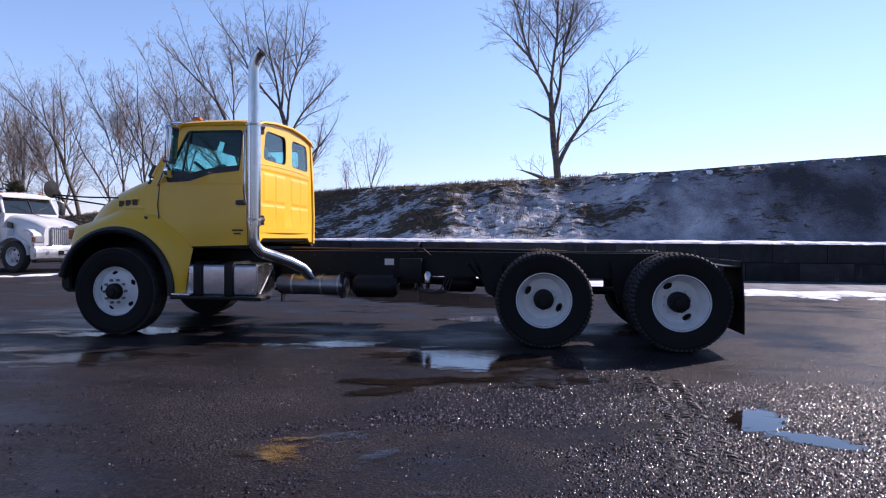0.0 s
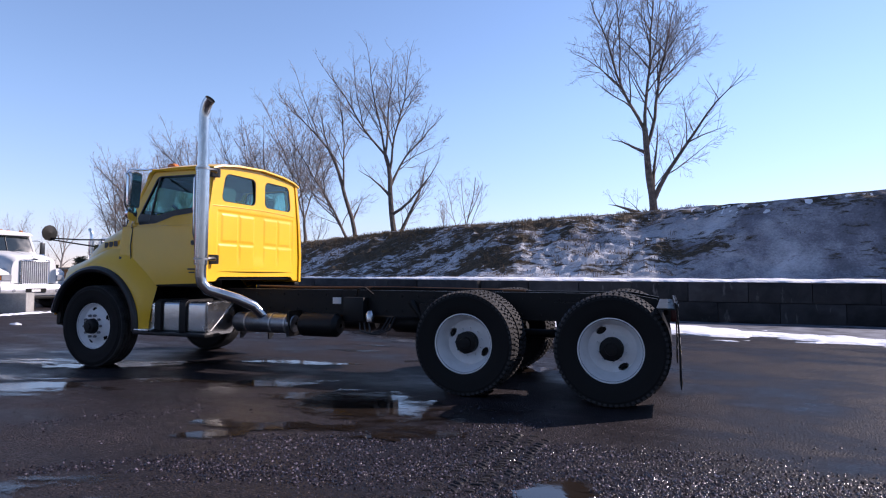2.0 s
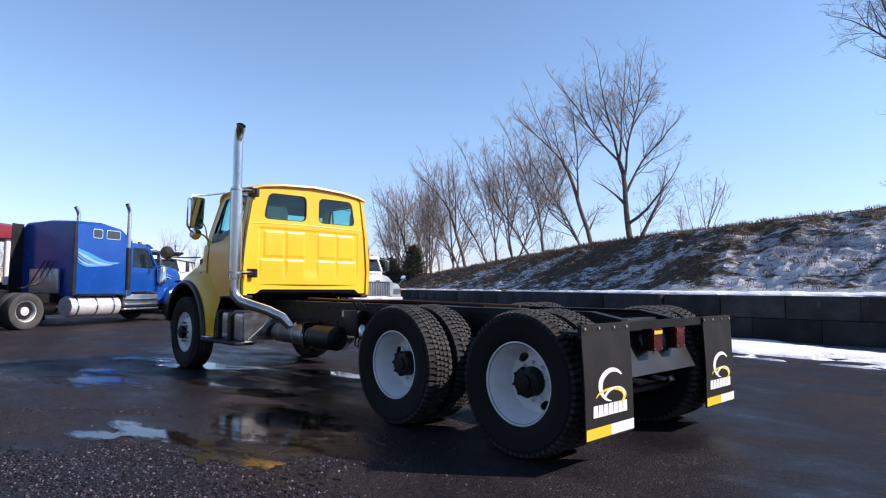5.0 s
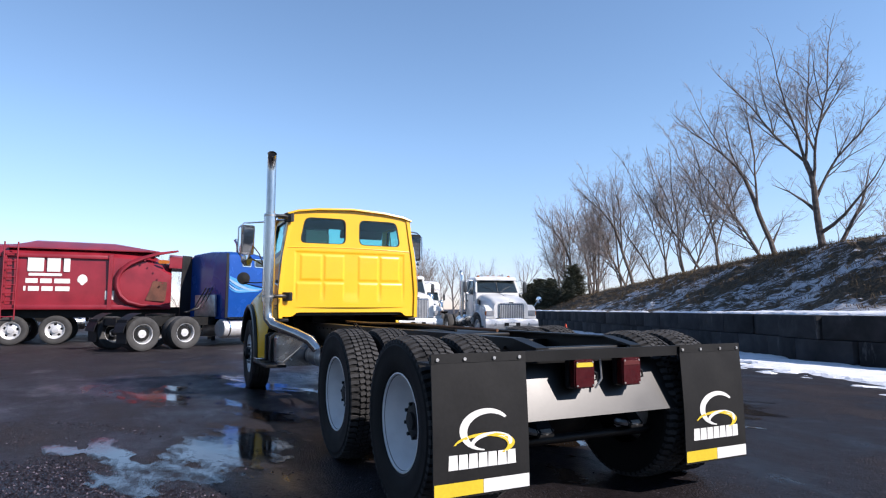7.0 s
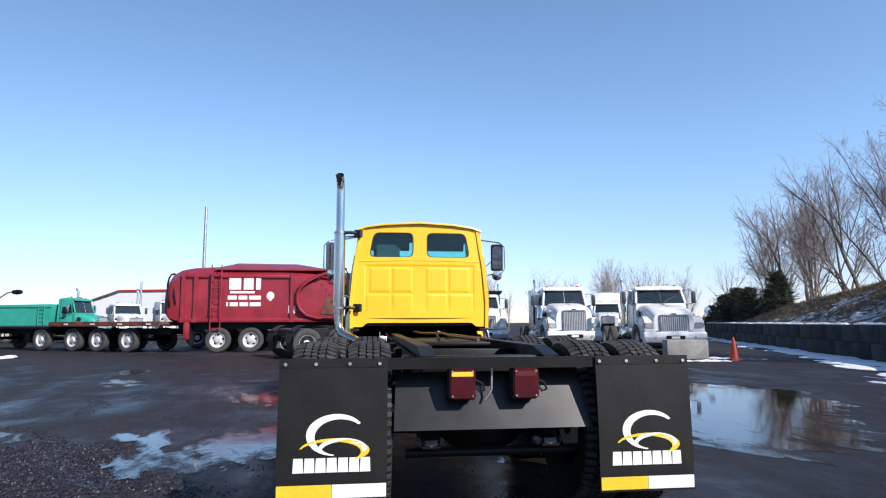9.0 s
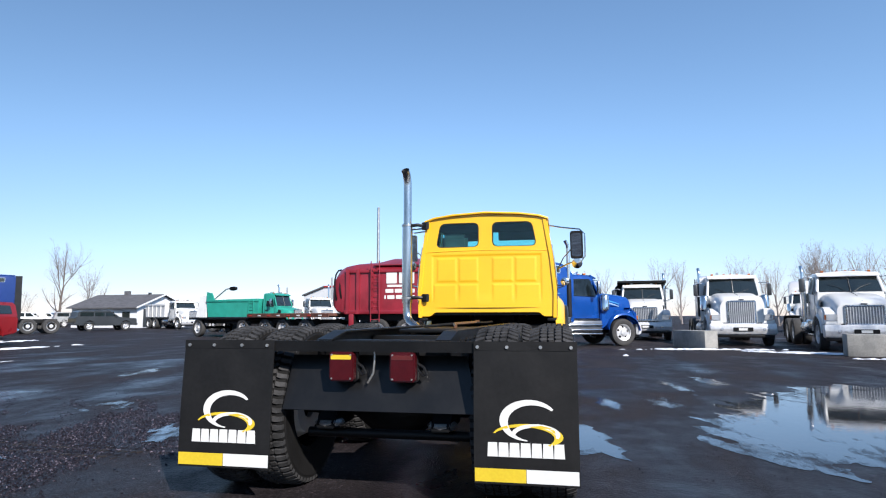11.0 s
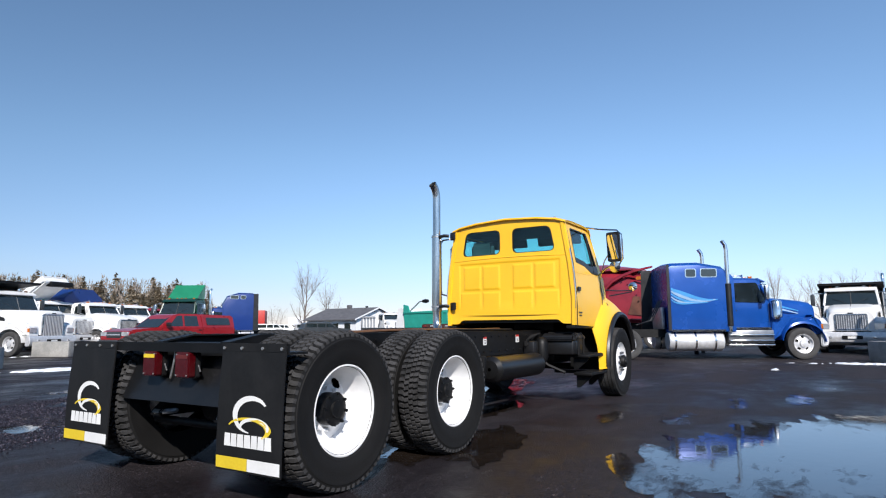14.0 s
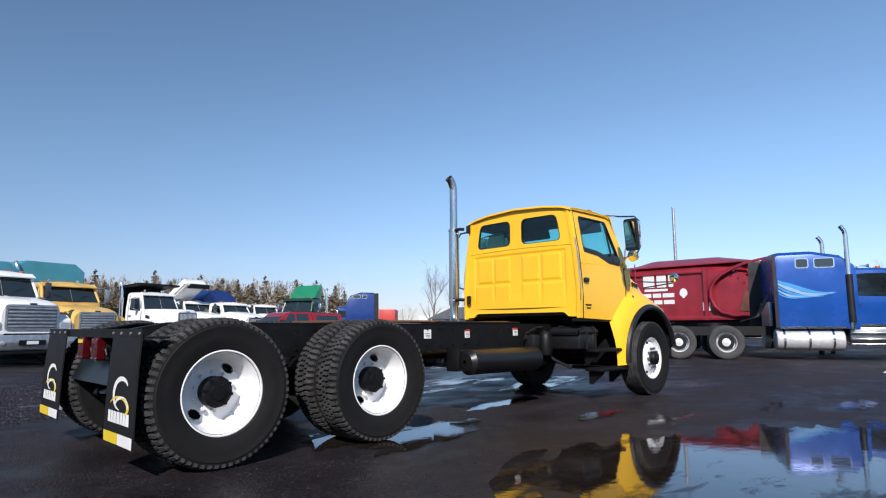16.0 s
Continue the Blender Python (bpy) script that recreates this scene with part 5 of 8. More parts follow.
for sd_ in (-1, 1):
    rows = []
    AX, AZ, RA = -5.93, 0.55, 0.745
    for k in range(33):
        a = radians(-6 + (171 + 6) * k / 32)
        ca, sa = math.cos(a), math.sin(a)
        # outline of the wing: rear skirt, top along the bonnet side, nose
        lim = []
        if ca > 0.01:
            lim.append((0.87 + 0.13 * max(0, sa) * 1.0) / ca if sa < 0.62 else 9)
        if ca < -0.01:
            lim.append(-0.735 / ca)
        if sa > 0.01:
            lim.append((1.02 - 0.35 * max(0, -ca)) / sa)
        ro = max(RA + 0.02, min(lim + [1.12]))
        row = []
        for j in range(6):
            t = j / 5
            r = RA + (ro - RA) * t
            rear = smooth(0.3, 0.9, ca) * smooth(0.75, 0.2, sa)
            y = 1.165 - 0.02 * t - (0.19 - 0.12 * rear) * t * t
            row.append((AX + r * ca, sd_ * y, AZ + r * sa))
        row.insert(0, (AX + RA * ca, sd_ * 1.14, AZ + RA * sa))
        rows.append(row)
    wing = part("wing", ribbon(rows, 0.012), YELLOW, T)
    flare = [(AX + (RA - 0.005) * math.cos(a), sd_ * 1.172, AZ + (RA - 0.005) * math.sin(a)) for a in [radians(-4 + 172 * k / 28) for k in range(29)]]
    part("flare", tube(flare, 0.046, 8), TRIM, wing, "black rubber wheel arch flare")
    lin = [[(AX + (RA - 0.015) * math.cos(a), sd_ * y, AZ + (RA - 0.015) * math.sin(a)) for y in (0.60, 1.155)] for a in [radians(-8 + 178 * k / 24) for k in range(25)]]
    part("arch_liner", ribbon(lin, 0.01), BLACK, wing)
    part("arch_wall", prism([(AX + RA * 0.99 * math.cos(a), AZ + RA * 0.99 * math.sin(a)) for a in [radians(-8 + 184 * k / 24) for k in range(25)]], sd_ * 0.58, sd_ * 0.60), BLACK, wing)
    for k in range(3):
        yv = 0.902 + 0.0185 * k
        vent = part("vent", prism(round_rect(-6.075 + k * 0.105, -5.985 + k * 0.105, 1.578 + 0.008 * k, 1.672 + 0.008 * k, 0.014), sd_ * (yv - 0.04), sd_ * (yv + 0.008), bev=0.006), YELLOW, bonnet)
        part("opening", prism(round_rect(-6.065 + k * 0.105, -5.995 + k * 0.105, 1.588 + 0.008 * k, 1.662 + 0.008 * k, 0.010), sd_ * yv, sd_ * (yv + 0.0105)), TRIM, vent)
    part("latch", tube([(-5.66, sd_ * 1.03, 1.47), (-5.58, sd_ * 1.065, 1.43), (-5.47, sd_ * 1.07, 1.36)], [0.018, 0.03, 0.02], 8), TRIM, bonnet, "black rubber bonnet latch")
    part("marker_lamp", prism(round_rect(-6.69, -6.63, 1.17, 1.29, 0.015), sd_ * 0.99, sd_ * 1.02), AMBER, wing)
    hm = part("hood_mirror", lathe([(0.001, -0.05), (0.06, -0.04), (0.105, 0.0), (0.11, 0.02), (0.001, 0.03)] if sd_ < 0 else [(0.001, -0.045), (0.05, -0.036), (0.074, 0.0), (0.078, 0.016), (0.05, 0.028), (0.001, 0.034)], 20, axis="x", at=(-6.80, sd_ * 1.18, 1.79)), TRIM if sd_ < 0 else CHROME, T, "round convex mirror on thin arms")
    part("arm", tube([(-6.78, sd_ * 1.16, 1.72), (-6.4, sd_ * 1.02, 1.70), (-6.08, sd_ * 0.90, 1.70)], 0.010, 6), TRIM, hm)
    part("arm", tube([(-6.78, sd_ * 1.16, 1.70), (-6.5, sd_ * 1.03, 1.65), (-6.25, sd_ * 0.92, 1.61)], 0.010, 6), TRIM, hm)
    # door mirrors
    mir = part("door_mirror", prism(round_rect(-0.10, 0.10, 2.06, 2.51, 0.035), -0.04, 0.035, "yz", bev=0.012), CHROME if sd_ < 0 else TRIM, T, "tall framed mirror on tube arms")
    mir.matrix_basis = pose(-5.06, sd_ * 1.37, 0.0, 0, 0, sd_ * -6) @ Matrix.Translation((0, 0, 2.28)) @ pose(0, 0, 0, 0, 5, 0) @ Matrix.Translation((0, 0, -2.28))
    part("mirror_glass", prism(round_rect(-0.078, 0.078, 2.10, 2.47, 0.03), 0.036, 0.039, "yz"), MIRROR, mir)
    part("convex_mirror", lathe([(0.001, -0.05), (0.07, -0.03), (0.085, 0.02), (0.001, 0.03)], 18, axis="x", at=(0, 0, 1.985)), CHROME, mir)
    part("mirror_arm", tube([(-5.20, sd_ * 0.90, 2.64), (-5.12, sd_ * 1.15, 2.58), (-5.07, sd_ * 1.42, 2.54), (-5.05, sd_ * 1.50, 2.46), (-5.05, sd_ * 1.50, 2.10), (-5.07, sd_ * 1.42, 1.99)], 0.012, 8), CHROME, mir).matrix_basis = mir.matrix_basis.inverted()
    part("mirror_arm", tube([(-5.40, sd_ * 1.02, 1.90), (-5.20, sd_ * 1.20, 1.98), (-5.06, sd_ * 1.40, 2.04)], 0.013, 8), CHROME, mir).matrix_basis = mir.matrix_basis.inverted()
    part("mirror_arm", tube([(-5.46, sd_ * 1.02, 1.84), (-5.25, sd_ * 1.16, 2.10), (-5.08, sd_ * 1.36, 2.30)], 0.009, 8), CHROME, mir).matrix_basis = mir.matrix_basis.inverted()
part("bumper", prism([(-6.80, 0.56), (-6.74, 0.50), (-6.60, 0.50), (-6.58, 0.86), (-6.74, 0.86), (-6.80, 0.80)], -1.02, 1.02, bev=0.02), BLACK, T)
for sd_ in (-1, 1):
    part("bumper_end", prism([(-6.66, 0.52), (-6.56, 0.56), (-6.56, 0.86), (-6.66, 0.86)], sd_ * 1.06, sd_ * 1.14, bev=0.015), BLACK, T)

# exhaust stack
PX, PY = -4.12, -1.20
stk = part("exhaust_pipe", tube([(PX, PY, 1.30)] + [(PX, PY, z) for z in (1.6, 2.0, 2.5, 3.0, 3.15)] + [(PX + 0.006, PY - 0.001, 3.22), (PX + 0.025, PY - 0.004, 3.29), (PX + 0.055, PY - 0.008, 3.345), (PX + 0.10, PY - 0.014, 3.385)], 0.063, 24, False), STAINLESS, T, "tall chrome exhaust stack with a curved tip")
part("soot", tube([(PX + 0.06, PY - 0.008, 3.348), (PX + 0.085, PY - 0.012, 3.373)], 0.058, 20), BLACK, stk, "sooty opening")
part("elbow", tube([(PX, PY, 1.34), (PX, PY, 1.20), (PX + 0.01, PY + 0.01, 1.12), (PX + 0.06, PY + 0.06, 1.04), (PX + 0.16, PY + 0.17, 0.99), (PX + 0.30, PY + 0.33, 0.92), (PX + 0.42, PY + 0.48, 0.83), (PX + 0.50, PY + 0.58, 0.70)], 0.066, 20), STAINLESS, stk)
bm = bmesh.new()
for k in range(46):
    for j in range(5):
        a = radians(150 + 30 * j)
        z = 1.36 + k * 0.0262
        sweep(bm, [(PX + 0.078 * math.cos(a), PY + 0.078 * math.sin(a), z), (PX + 0.0835 * math.cos(a), PY + 0.0835 * math.sin(a), z)], 0.0075, 5)
part("heat_shield", lathe([(0.068, 1.34), (0.080, 1.345), (0.080, 2.56), (0.068, 2.565)], 24, axis="z", at=(PX, PY, 0)), STAINLESS, stk)
tagged(part("perforation", bm, TRIM, stk, "rows of dark holes"), kind="stuff")
for z in (1.42, 2.53):
    part("clamp", lathe([(0.083, z - 0.012), (0.087, z - 0.012), (0.087, z + 0.012), (0.083, z + 0.012)], 20, axis="z", at=(PX, PY, 0)), STEEL, stk)
    arm = part("bracket", tube([(PX + 0.03, PY + 0.07, z), (PX + 0.04, PY + 0.17, z + 0.005), (PX + 0.0, -0.97, z)], 0.026, 8), TRIM, stk)
    part("corner_plate", prism([(PX - 0.10, -0.925), (PX - 0.02, -0.86), (PX - 0.012, -0.90), (PX - 0.055, -0.985), (PX - 0.10, -1.0)], z - 0.06, z + 0.06, "xy", bev=0.008), TRIM, arm)
part("grab_handle", tube([(PX - 0.10, -0.93, 2.50), (PX - 0.11, PY + 0.05, 2.49), (PX - 0.115, PY - 0.01, 2.42), (PX - 0.12, PY - 0.01, 1.75), (PX - 0.115, PY + 0.02, 1.62), (PX - 0.10, -1.03, 1.58)], 0.014, 8), CHROME, T)
# silencer, tanks, steps
mf = part("silencer", lathe([(0.02, -4.08), (0.10, -4.07), (0.128, -4.03), (0.128, -3.20), (0.10, -3.17), (0.02, -3.16)], 28, axis="x", at=(0, -0.575, 0.615)), DULLALU, T, "dull aluminium silencer")
for x in (-3.86, -3.48, -3.26):
    part("band", lathe([(0.128, x - 0.012), (0.134, x - 0.012), (0.134, x + 0.012), (0.128, x + 0.012)], 28, axis="x", at=(0, -0.575, 0.615)), STEEL, mf)
part("inlet_pipe", tube([(-3.61, -0.63, 0.74), (-3.62, -0.60, 0.66)], 0.070, 16), CHROME, mf)
part("bracket", box(-3.22, -3.18, -0.70, -0.43, 0.46, 0.78), BLACK, mf)
part("air_tank", lathe([(0.02, -3.08), (0.10, -3.07), (0.145, -3.02), (0.145, -2.56), (0.10, -2.51), (0.02, -2.50)], 24, axis="x", at=(0, -0.60, 0.615)), BLACK, T)
part("valve_box", box(-2.50, -2.22, -0.56, -0.44, 0.66, 0.96, bev=0.015), BLACK, T)
part("valve", lathe([(0.02, 0.0), (0.05, 0.01), (0.055, 0.10), (0.03, 0.14), (0.02, 0.14)], 12, axis="z", at=(-2.15, -0.52, 0.66)), ALU, T)
for k in range(3):
    part("hose", tube([(-2.3 + 0.06 * k, -0.50, 0.70), (-2.26 + 0.07 * k, -0.56, 0.56 - 0.02 * k), (-2.12 + 0.06 * k, -0.57, 0.53), (-1.98 + 0.05 * k, -0.54, 0.58), (-1.92 + 0.04 * k, -0.47, 0.72)], 0.010, 6), TRIM, T)
part("hose", tube([(-2.35, -0.47, 0.99), (-2.30, -0.55, 1.06), (-2.2, -0.56, 1.08), (-2.12, -0.50, 1.0)], 0.010, 6), RUBBER, T)
tank_ = soften([(-1.06, 0.51), (-1.06, 0.85), (-1.02, 0.885), (-0.56, 0.885), (-0.52, 0.85), (-0.52, 0.52), (-0.57, 0.46), (-1.01, 0.46)], 0.014)
tank = part("step_box", prism(tank_, -5.08, -4.16, "yz", bev=0.006), ALU, T, "polished aluminium tank with black straps")
part("end_cap", prism([(-0.79 + (y + 0.79) * 0.93, 0.67 + (z - 0.67) * 0.93) for y, z in tank_], -4.16, -4.145, "yz", bev=0.006), ALU, tank)
part("weld_seam", tube([(-4.143, -0.98, 0.52), (-4.143, -0.60, 0.83)], 0.006, 6), STEEL, tank)
for x in (-4.90, -4.50):
    part("strap", prism(soften([(-1.09, 0.49), (-1.09, 0.865), (-1.03, 0.908), (-0.60, 0.908), (-0.60, 0.887), (-1.02, 0.887), (-1.063, 0.852), (-1.063, 0.49)], 0.01), x - 0.05, x + 0.05, "yz"), BLACK, tank)
    part("step_hanger", box(x - 0.03, x + 0.03, -1.16, -0.50, 0.46, 0.51), BLACK, tank)
part("step", box(-5.18, -4.02, -1.22, -0.95, 0.46, 0.50, bev=0.008), BLACK, T)
part("step_tread", box(-5.17, -4.93, -1.21, -0.96, 0.502, 0.53, bev=0.006), ALU, T)
for nm, a in (("air_tank", (-3.78, -2.40, 0.62, 0.60, 0.15)), ("air_tank", (-3.10, -2.45, 0.30, 0.60, 0.12))):
    x0, x1, y, z, r = a
    part(nm, lathe([(0.02, x0), (r * 0.7, x0 + 0.01), (r, x0 + 0.06), (r, x1 - 0.06), (r * 0.7, x1 - 0.01), (0.02, x1)], 24, axis="x", at=(0, y, z)), PLATE, T)
part("tank_bracket", box(-2.34, -2.28, 0.44, 0.62, 0.50, 0.76, bev=0.01), BLACK, T)
bb = part("battery_box", box(-4.72, -4.28, 0.50, 0.97, 0.70, 0.90, bev=0.03), TRIM, T)
part("lid", prism(soften([(-4.75, 0.895), (-4.75, 0.95), (-4.68, 1.0), (-4.33, 1.0), (-4.25, 0.95), (-4.25, 0.895)], 0.05), 0.48, 0.99, bev=0.03), TRIM, bb, "moulded black plastic lid")
for x in (-4.62, -4.40):
    part("strap", tube([(x, 0.995, 0.70), (x, 1.0, 0.93), (x, 0.96, 1.008), (x, 0.55, 1.008)], 0.012, 6), RUBBER, bb)
ab = part("air_dryer", lathe([(0.02, 0.60), (0.075, 0.61), (0.09, 0.66), (0.09, 0.84), (0.07, 0.90), (0.03, 0.93), (0.02, 0.93)], 18, axis="z", at=(-4.02, 0.60, 0.02)), BLACK, T)
part("bracket", box(-4.12, -3.92, 0.434, 0.54, 0.66, 0.96, bev=0.01), BLACK, ab)
part("valve_block", box(-3.90, -3.76, 0.44, 0.60, 0.70, 0.90, bev=0.02), TRIM, T)
for k in range(4):
    part("hose", tube([(-4.0 + 0.05 * k, 0.55, 0.92), (-3.95 + 0.06 * k, 0.60 + 0.02 * k, 1.0), (-3.85 + 0.05 * k, 0.52, 0.98 - 0.02 * k), (-3.80 + 0.04 * k, 0.50, 0.84)], 0.011, 6), RUBBER, T)
part("support_arm", tube([(-4.15, 0.42, 0.74), (-4.18, 0.62, 0.56), (-4.22, 0.86, 0.46)], 0.022, 6), BLACK, T)
for z, x0, x1 in ((0.68, -5.25, -4.45), (0.42, -5.28, -4.55)):
    sp = part("step", box(x0, x1, 0.86, 1.13, z - 0.02, z + 0.02, bev=0.008), BLACK, T)
    for k in range(7):
        part("tread_rib", box(x0 + 0.06 + k * 0.10, x0 + 0.10 + k * 0.10, 0.88, 1.12, z + 0.02, z + 0.028), TRIM, sp)
    part("step_hanger", box(x0 + 0.3, x0 + 0.36, 0.42, 0.90, z - 0.02, z + 0.03), BLACK, sp)
    for x in (x0 + 0.10, x1 - 0.10):
        part("gusset", prism([(0.87, z - 0.02), (1.11, z - 0.02), (1.08, z - 0.06), (0.92, z - 0.20), (0.87, z - 0.20)], x - 0.012, x + 0.012, "yz"), BLACK, sp)
for x, z, w_, lab in ((-1.99, 0.925, 0.11, STICKER), (-2.65, 0.925, 0.085, STICKER), (-3.58, 0.94, 0.10, STICKER)):
    st = part("sticker", box(x - w_ / 2, x + w_ / 2, 0.4325, 0.4345, z - 0.05, z + 0.05), lab, T, "white sticker on the rail")
    if x < -2:
        part("sticker_band", box(x - w_ / 2, x + w_ / 2, 0.4345, 0.4355, z + 0.025, z + 0.05), REDTRIM, st, "red band")
    for k in range(3):
        part("print_bar", box(x - w_ * 0.36, x + w_ * (0.2 + 0.07 * k), 0.4345, 0.4353, z - 0.035 + k * 0.018, z - 0.028 + k * 0.018), DARKGREY, st)
part("sticker", box(-2.72, -2.60, -0.4345, -0.4325, 0.87, 0.95), STICKER, T, "pale sticker on the rail")

# ---- parked vehicles ----
FAR_TYRE = tyre_mesh(0.52, 0.30, 0.15, lugs=False, seg=36)
FAR_TYRE.materials.append(GREYRUBBER)
FAR_RIM = bm_mesh("wheel", lathe([(0.315, 0.11), (0.312, 0.125), (0.29, 0.115), (0.27, 0.05), (0.24, 0.03), (0.17, 0.07), (0.12, 0.075), (0.10, 0.13), (0.001, 0.135)], 28, skip={(4, (k + d) % 28) for k in (1, 6, 12, 17, 23) for d in (0, 1)}), BRIGHTRIM)
DARK_RIM = bm_mesh("wheel", lathe([(0.315, 0.10), (0.312, 0.115), (0.28, 0.09), (0.25, -0.05), (0.13, -0.05), (0.12, 0.06), (0.001, 0.07)], 28), BRIGHTRIM)
FAR_DRUM = bm_mesh("brake_drum", lathe([(0.001, -0.18), (0.23, -0.18), (0.23, 0.02), (0.001, 0.02)], 20), BLACK)


def far_wheel(parent, x, y, side, rim=None, r=0.52):
    w = new("wheel", rim or FAR_RIM)
    w.parent = parent
    w.matrix_basis = pose(x, y, r - 0.005, 0, 0, 0 if side > 0 else 180) @ Matrix.Diagonal((r / 0.52, r / 0.52 if r < 0.45 else 1, r / 0.52, 1))
    for n, me in (("tyre", FAR_TYRE), ("brake_drum", FAR_DRUM)):
        o = new(n, me)
        o.parent = w
    return w


def conventional(label, m, body, *, group="parked trucks", roof=2.72, cabx=(-0.72, -2.05), nose=0.95, hood_z=(1.98, 1.72), grille=(0.44, 0.86, 1.62), slats="v", wb=5.4, axles=2, sleeper=None, stacks=(-1,), stack_top=3.7, bumper=None, fairing=None, load=None, visor=True, tank=True, hw=0.80, arches=False, name="parked_truck"):
    """A bonneted lorry. Own axes: x ahead from the front axle, y to its left, z up."""
    t = thing(name, m, label, "truck", group)
    x1, x2 = cabx
    chrome = bumper or ALU
    rear = -wb - 1.15
    for s in (-1, 1):
        part("frame_rail", box(rear, nose - 0.1, s * 0.36, s * 0.43, 0.72, 1.0), BLACK, t)
        far_wheel(t, 0, s * 1.03, s)
    for k in range(axles):
        x = -wb + (0.68 if axles > 1 else 0) - 1.36 * k
        for s in (-1, 1):
            far_wheel(t, x, s * 1.05, s, DARK_RIM)
            far_wheel(t, x, s * 0.72, -s, DARK_RIM)
        part("axle", tube([(x, -0.9, 0.52), (x, 0.9, 0.52)], 0.09, 10), BLACK, t)
    for x in (-2.6, rear + 0.08):
        part("crossmember", box(x - 0.06, x + 0.06, -0.37, 0.37, 0.76, 0.98), BLACK, t)
    part("front_axle", tube([(0, -0.95, 0.52), (0, 0.95, 0.52)], 0.06, 8), BLACK, t)
    part("sump", box(-1.6, 0.5, -0.36, 0.36, 0.5, 1.2, bev=0.04), BLACK, t)
    # bonnet
    def sec(x, w, zt, zb):
        return [(x, w * math.copysign(abs(math.cos(a)) ** 0.30, math.cos(a)), zb + (zt - zb) * abs(math.sin(a)) ** 0.38) for a in [math.pi * k / 14 for k in range(15)]]
    zr, zf = hood_z
    L = nose - x1
    hd = part("bonnet", loft([sec(x1 - 0.02, 0.93, zr, 1.0), sec(x1 + L * 0.35, 0.3 + 0.7 * hw, zr - (zr - zf) * 0.25, 1.0), sec(x1 + L * 0.7, hw + 0.05, zr - (zr - zf) * 0.6, 0.98), sec(nose - 0.14, hw, zf + 0.01, 0.9), sec(nose - 0.03, hw - 0.05, zf - 0.07, 0.88)]), body, t)
    gw, gz0, gz1 = grille
    g = part("grille", prism(round_rect(-gw - 0.05, gw + 0.05, gz0 - 0.05, gz1 + 0.05, 0.07), nose - 0.06, nose + 0.01, "yz", bev=0.01), chrome, t)
    part("mesh_backing", prism(round_rect(-gw, gw, gz0, gz1, 0.05), nose + 0.011, nose + 0.014, "yz"), DULLALU, g)
    if slats == "v":
        for k in range(13):
            y = -gw + gw * 2 * (k + 0.5) / 13
            part("bar", box(nose + 0.012, nose + 0.026, y - 0.011, y + 0.011, gz0 + 0.02, gz1 - 0.02), BRIGHTRIM, g)
        part("rim", tube([(nose + 0.012, y, z) for y, z in ((-gw, gz0), (gw, gz0), (gw, gz1), (-gw, gz1), (-gw, gz0))], 0.022, 8), CHROME, g)
    else:
        for k in range(6):
            z = gz0 + (gz1 - gz0) * (k + 0.5) / 6
            part("bar", box(nose + 0.012, nose + 0.032, -gw + 0.02, gw - 0.02, z - 0.03, z + 0.022, bev=0.006), chrome, g)
    bumper_ = part("bumper", prism([(nose - 0.15, 0.42), (nose + 0.05, 0.43), (nose + 0.10, 0.58), (nose + 0.10, 0.70), (nose + 0.06, 0.84), (nose - 0.15, 0.84)], -1.15, 1.15, bev=0.03), bumper or BRIGHTRIM, t)
    part("air_slot", prism(round_rect(-0.34, 0.34, 0.56, 0.70, 0.03), nose + 0.06, nose + 0.112, "yz"), BLACK, bumper_)
    part("plate", box(nose + 0.10, nose + 0.118, -0.15, 0.15, 0.585, 0.675), STICKER, bumper_)
    part("splitter", box(nose - 0.2, nose + 0.02, -1.06, 1.06, 0.32, 0.42, bev=0.02), BLACK, bumper_)
    part("bonnet_emblem", box(nose - 0.02, nose + 0.015, -0.09, 0.09, gz1 + 0.055, gz1 + 0.10, bev=0.01), DARKGREY, hd)
    part("bonnet_crease", tube([(x1 + 0.1, 0, zr + 0.004), (x1 + L * 0.5, 0, zr - (zr - zf) * 0.42 + 0.004), (nose - 0.16, 0, zf + 0.012)], 0.012, 6), chrome, hd)
    for s in (-1, 1):
        part("fog_lamp", lathe([(0.001, nose + 0.08), (0.06, nose + 0.08), (0.055, nose + 0.112), (0.001, nose + 0.116)], 14, axis="x", at=(0, s * 0.72, 0.63)), LENS, bumper_)
        part("wiper", tube([(x1 + 0.06, s * 0.12, 1.965), (x1 - 0.02, s * 0.32, 2.10), (x1 - 0.08, s * 0.62, 2.22)], 0.007, 5), TRIM, t)
        part("bonnet_vent", prism([(x1 + 0.12, 1.42), (x1 + 0.34, 1.42), (x1 + 0.34, 1.60), (x1 + 0.12, 1.66)], s * 0.90, s * 0.965, bev=0.01), TRIM, hd)
        part("bonnet_latch", box(x1 + 0.0, x1 + 0.09, s * 0.945, s * 0.985, 1.40, 1.48, bev=0.01), TRIM, hd)
    for s in (-1, 1):
        rows = [[(0.66 * math.cos(a) * 1.05, s * y, 0.55 + r * math.sin(a)) for y, r in (((0.58, 0.84), (0.85, 0.82), (1.12, 0.77), (1.23, 0.69), (1.25, 0.62)) if arches else ((0.62, 0.70), (0.9, 0.68), (1.13, 0.64), (1.19, 0.58)))] for a in [radians(2 + 172 * k / 16) for k in range(17)]]
        w = part("wing", ribbon(rows, 0.02), body, t)
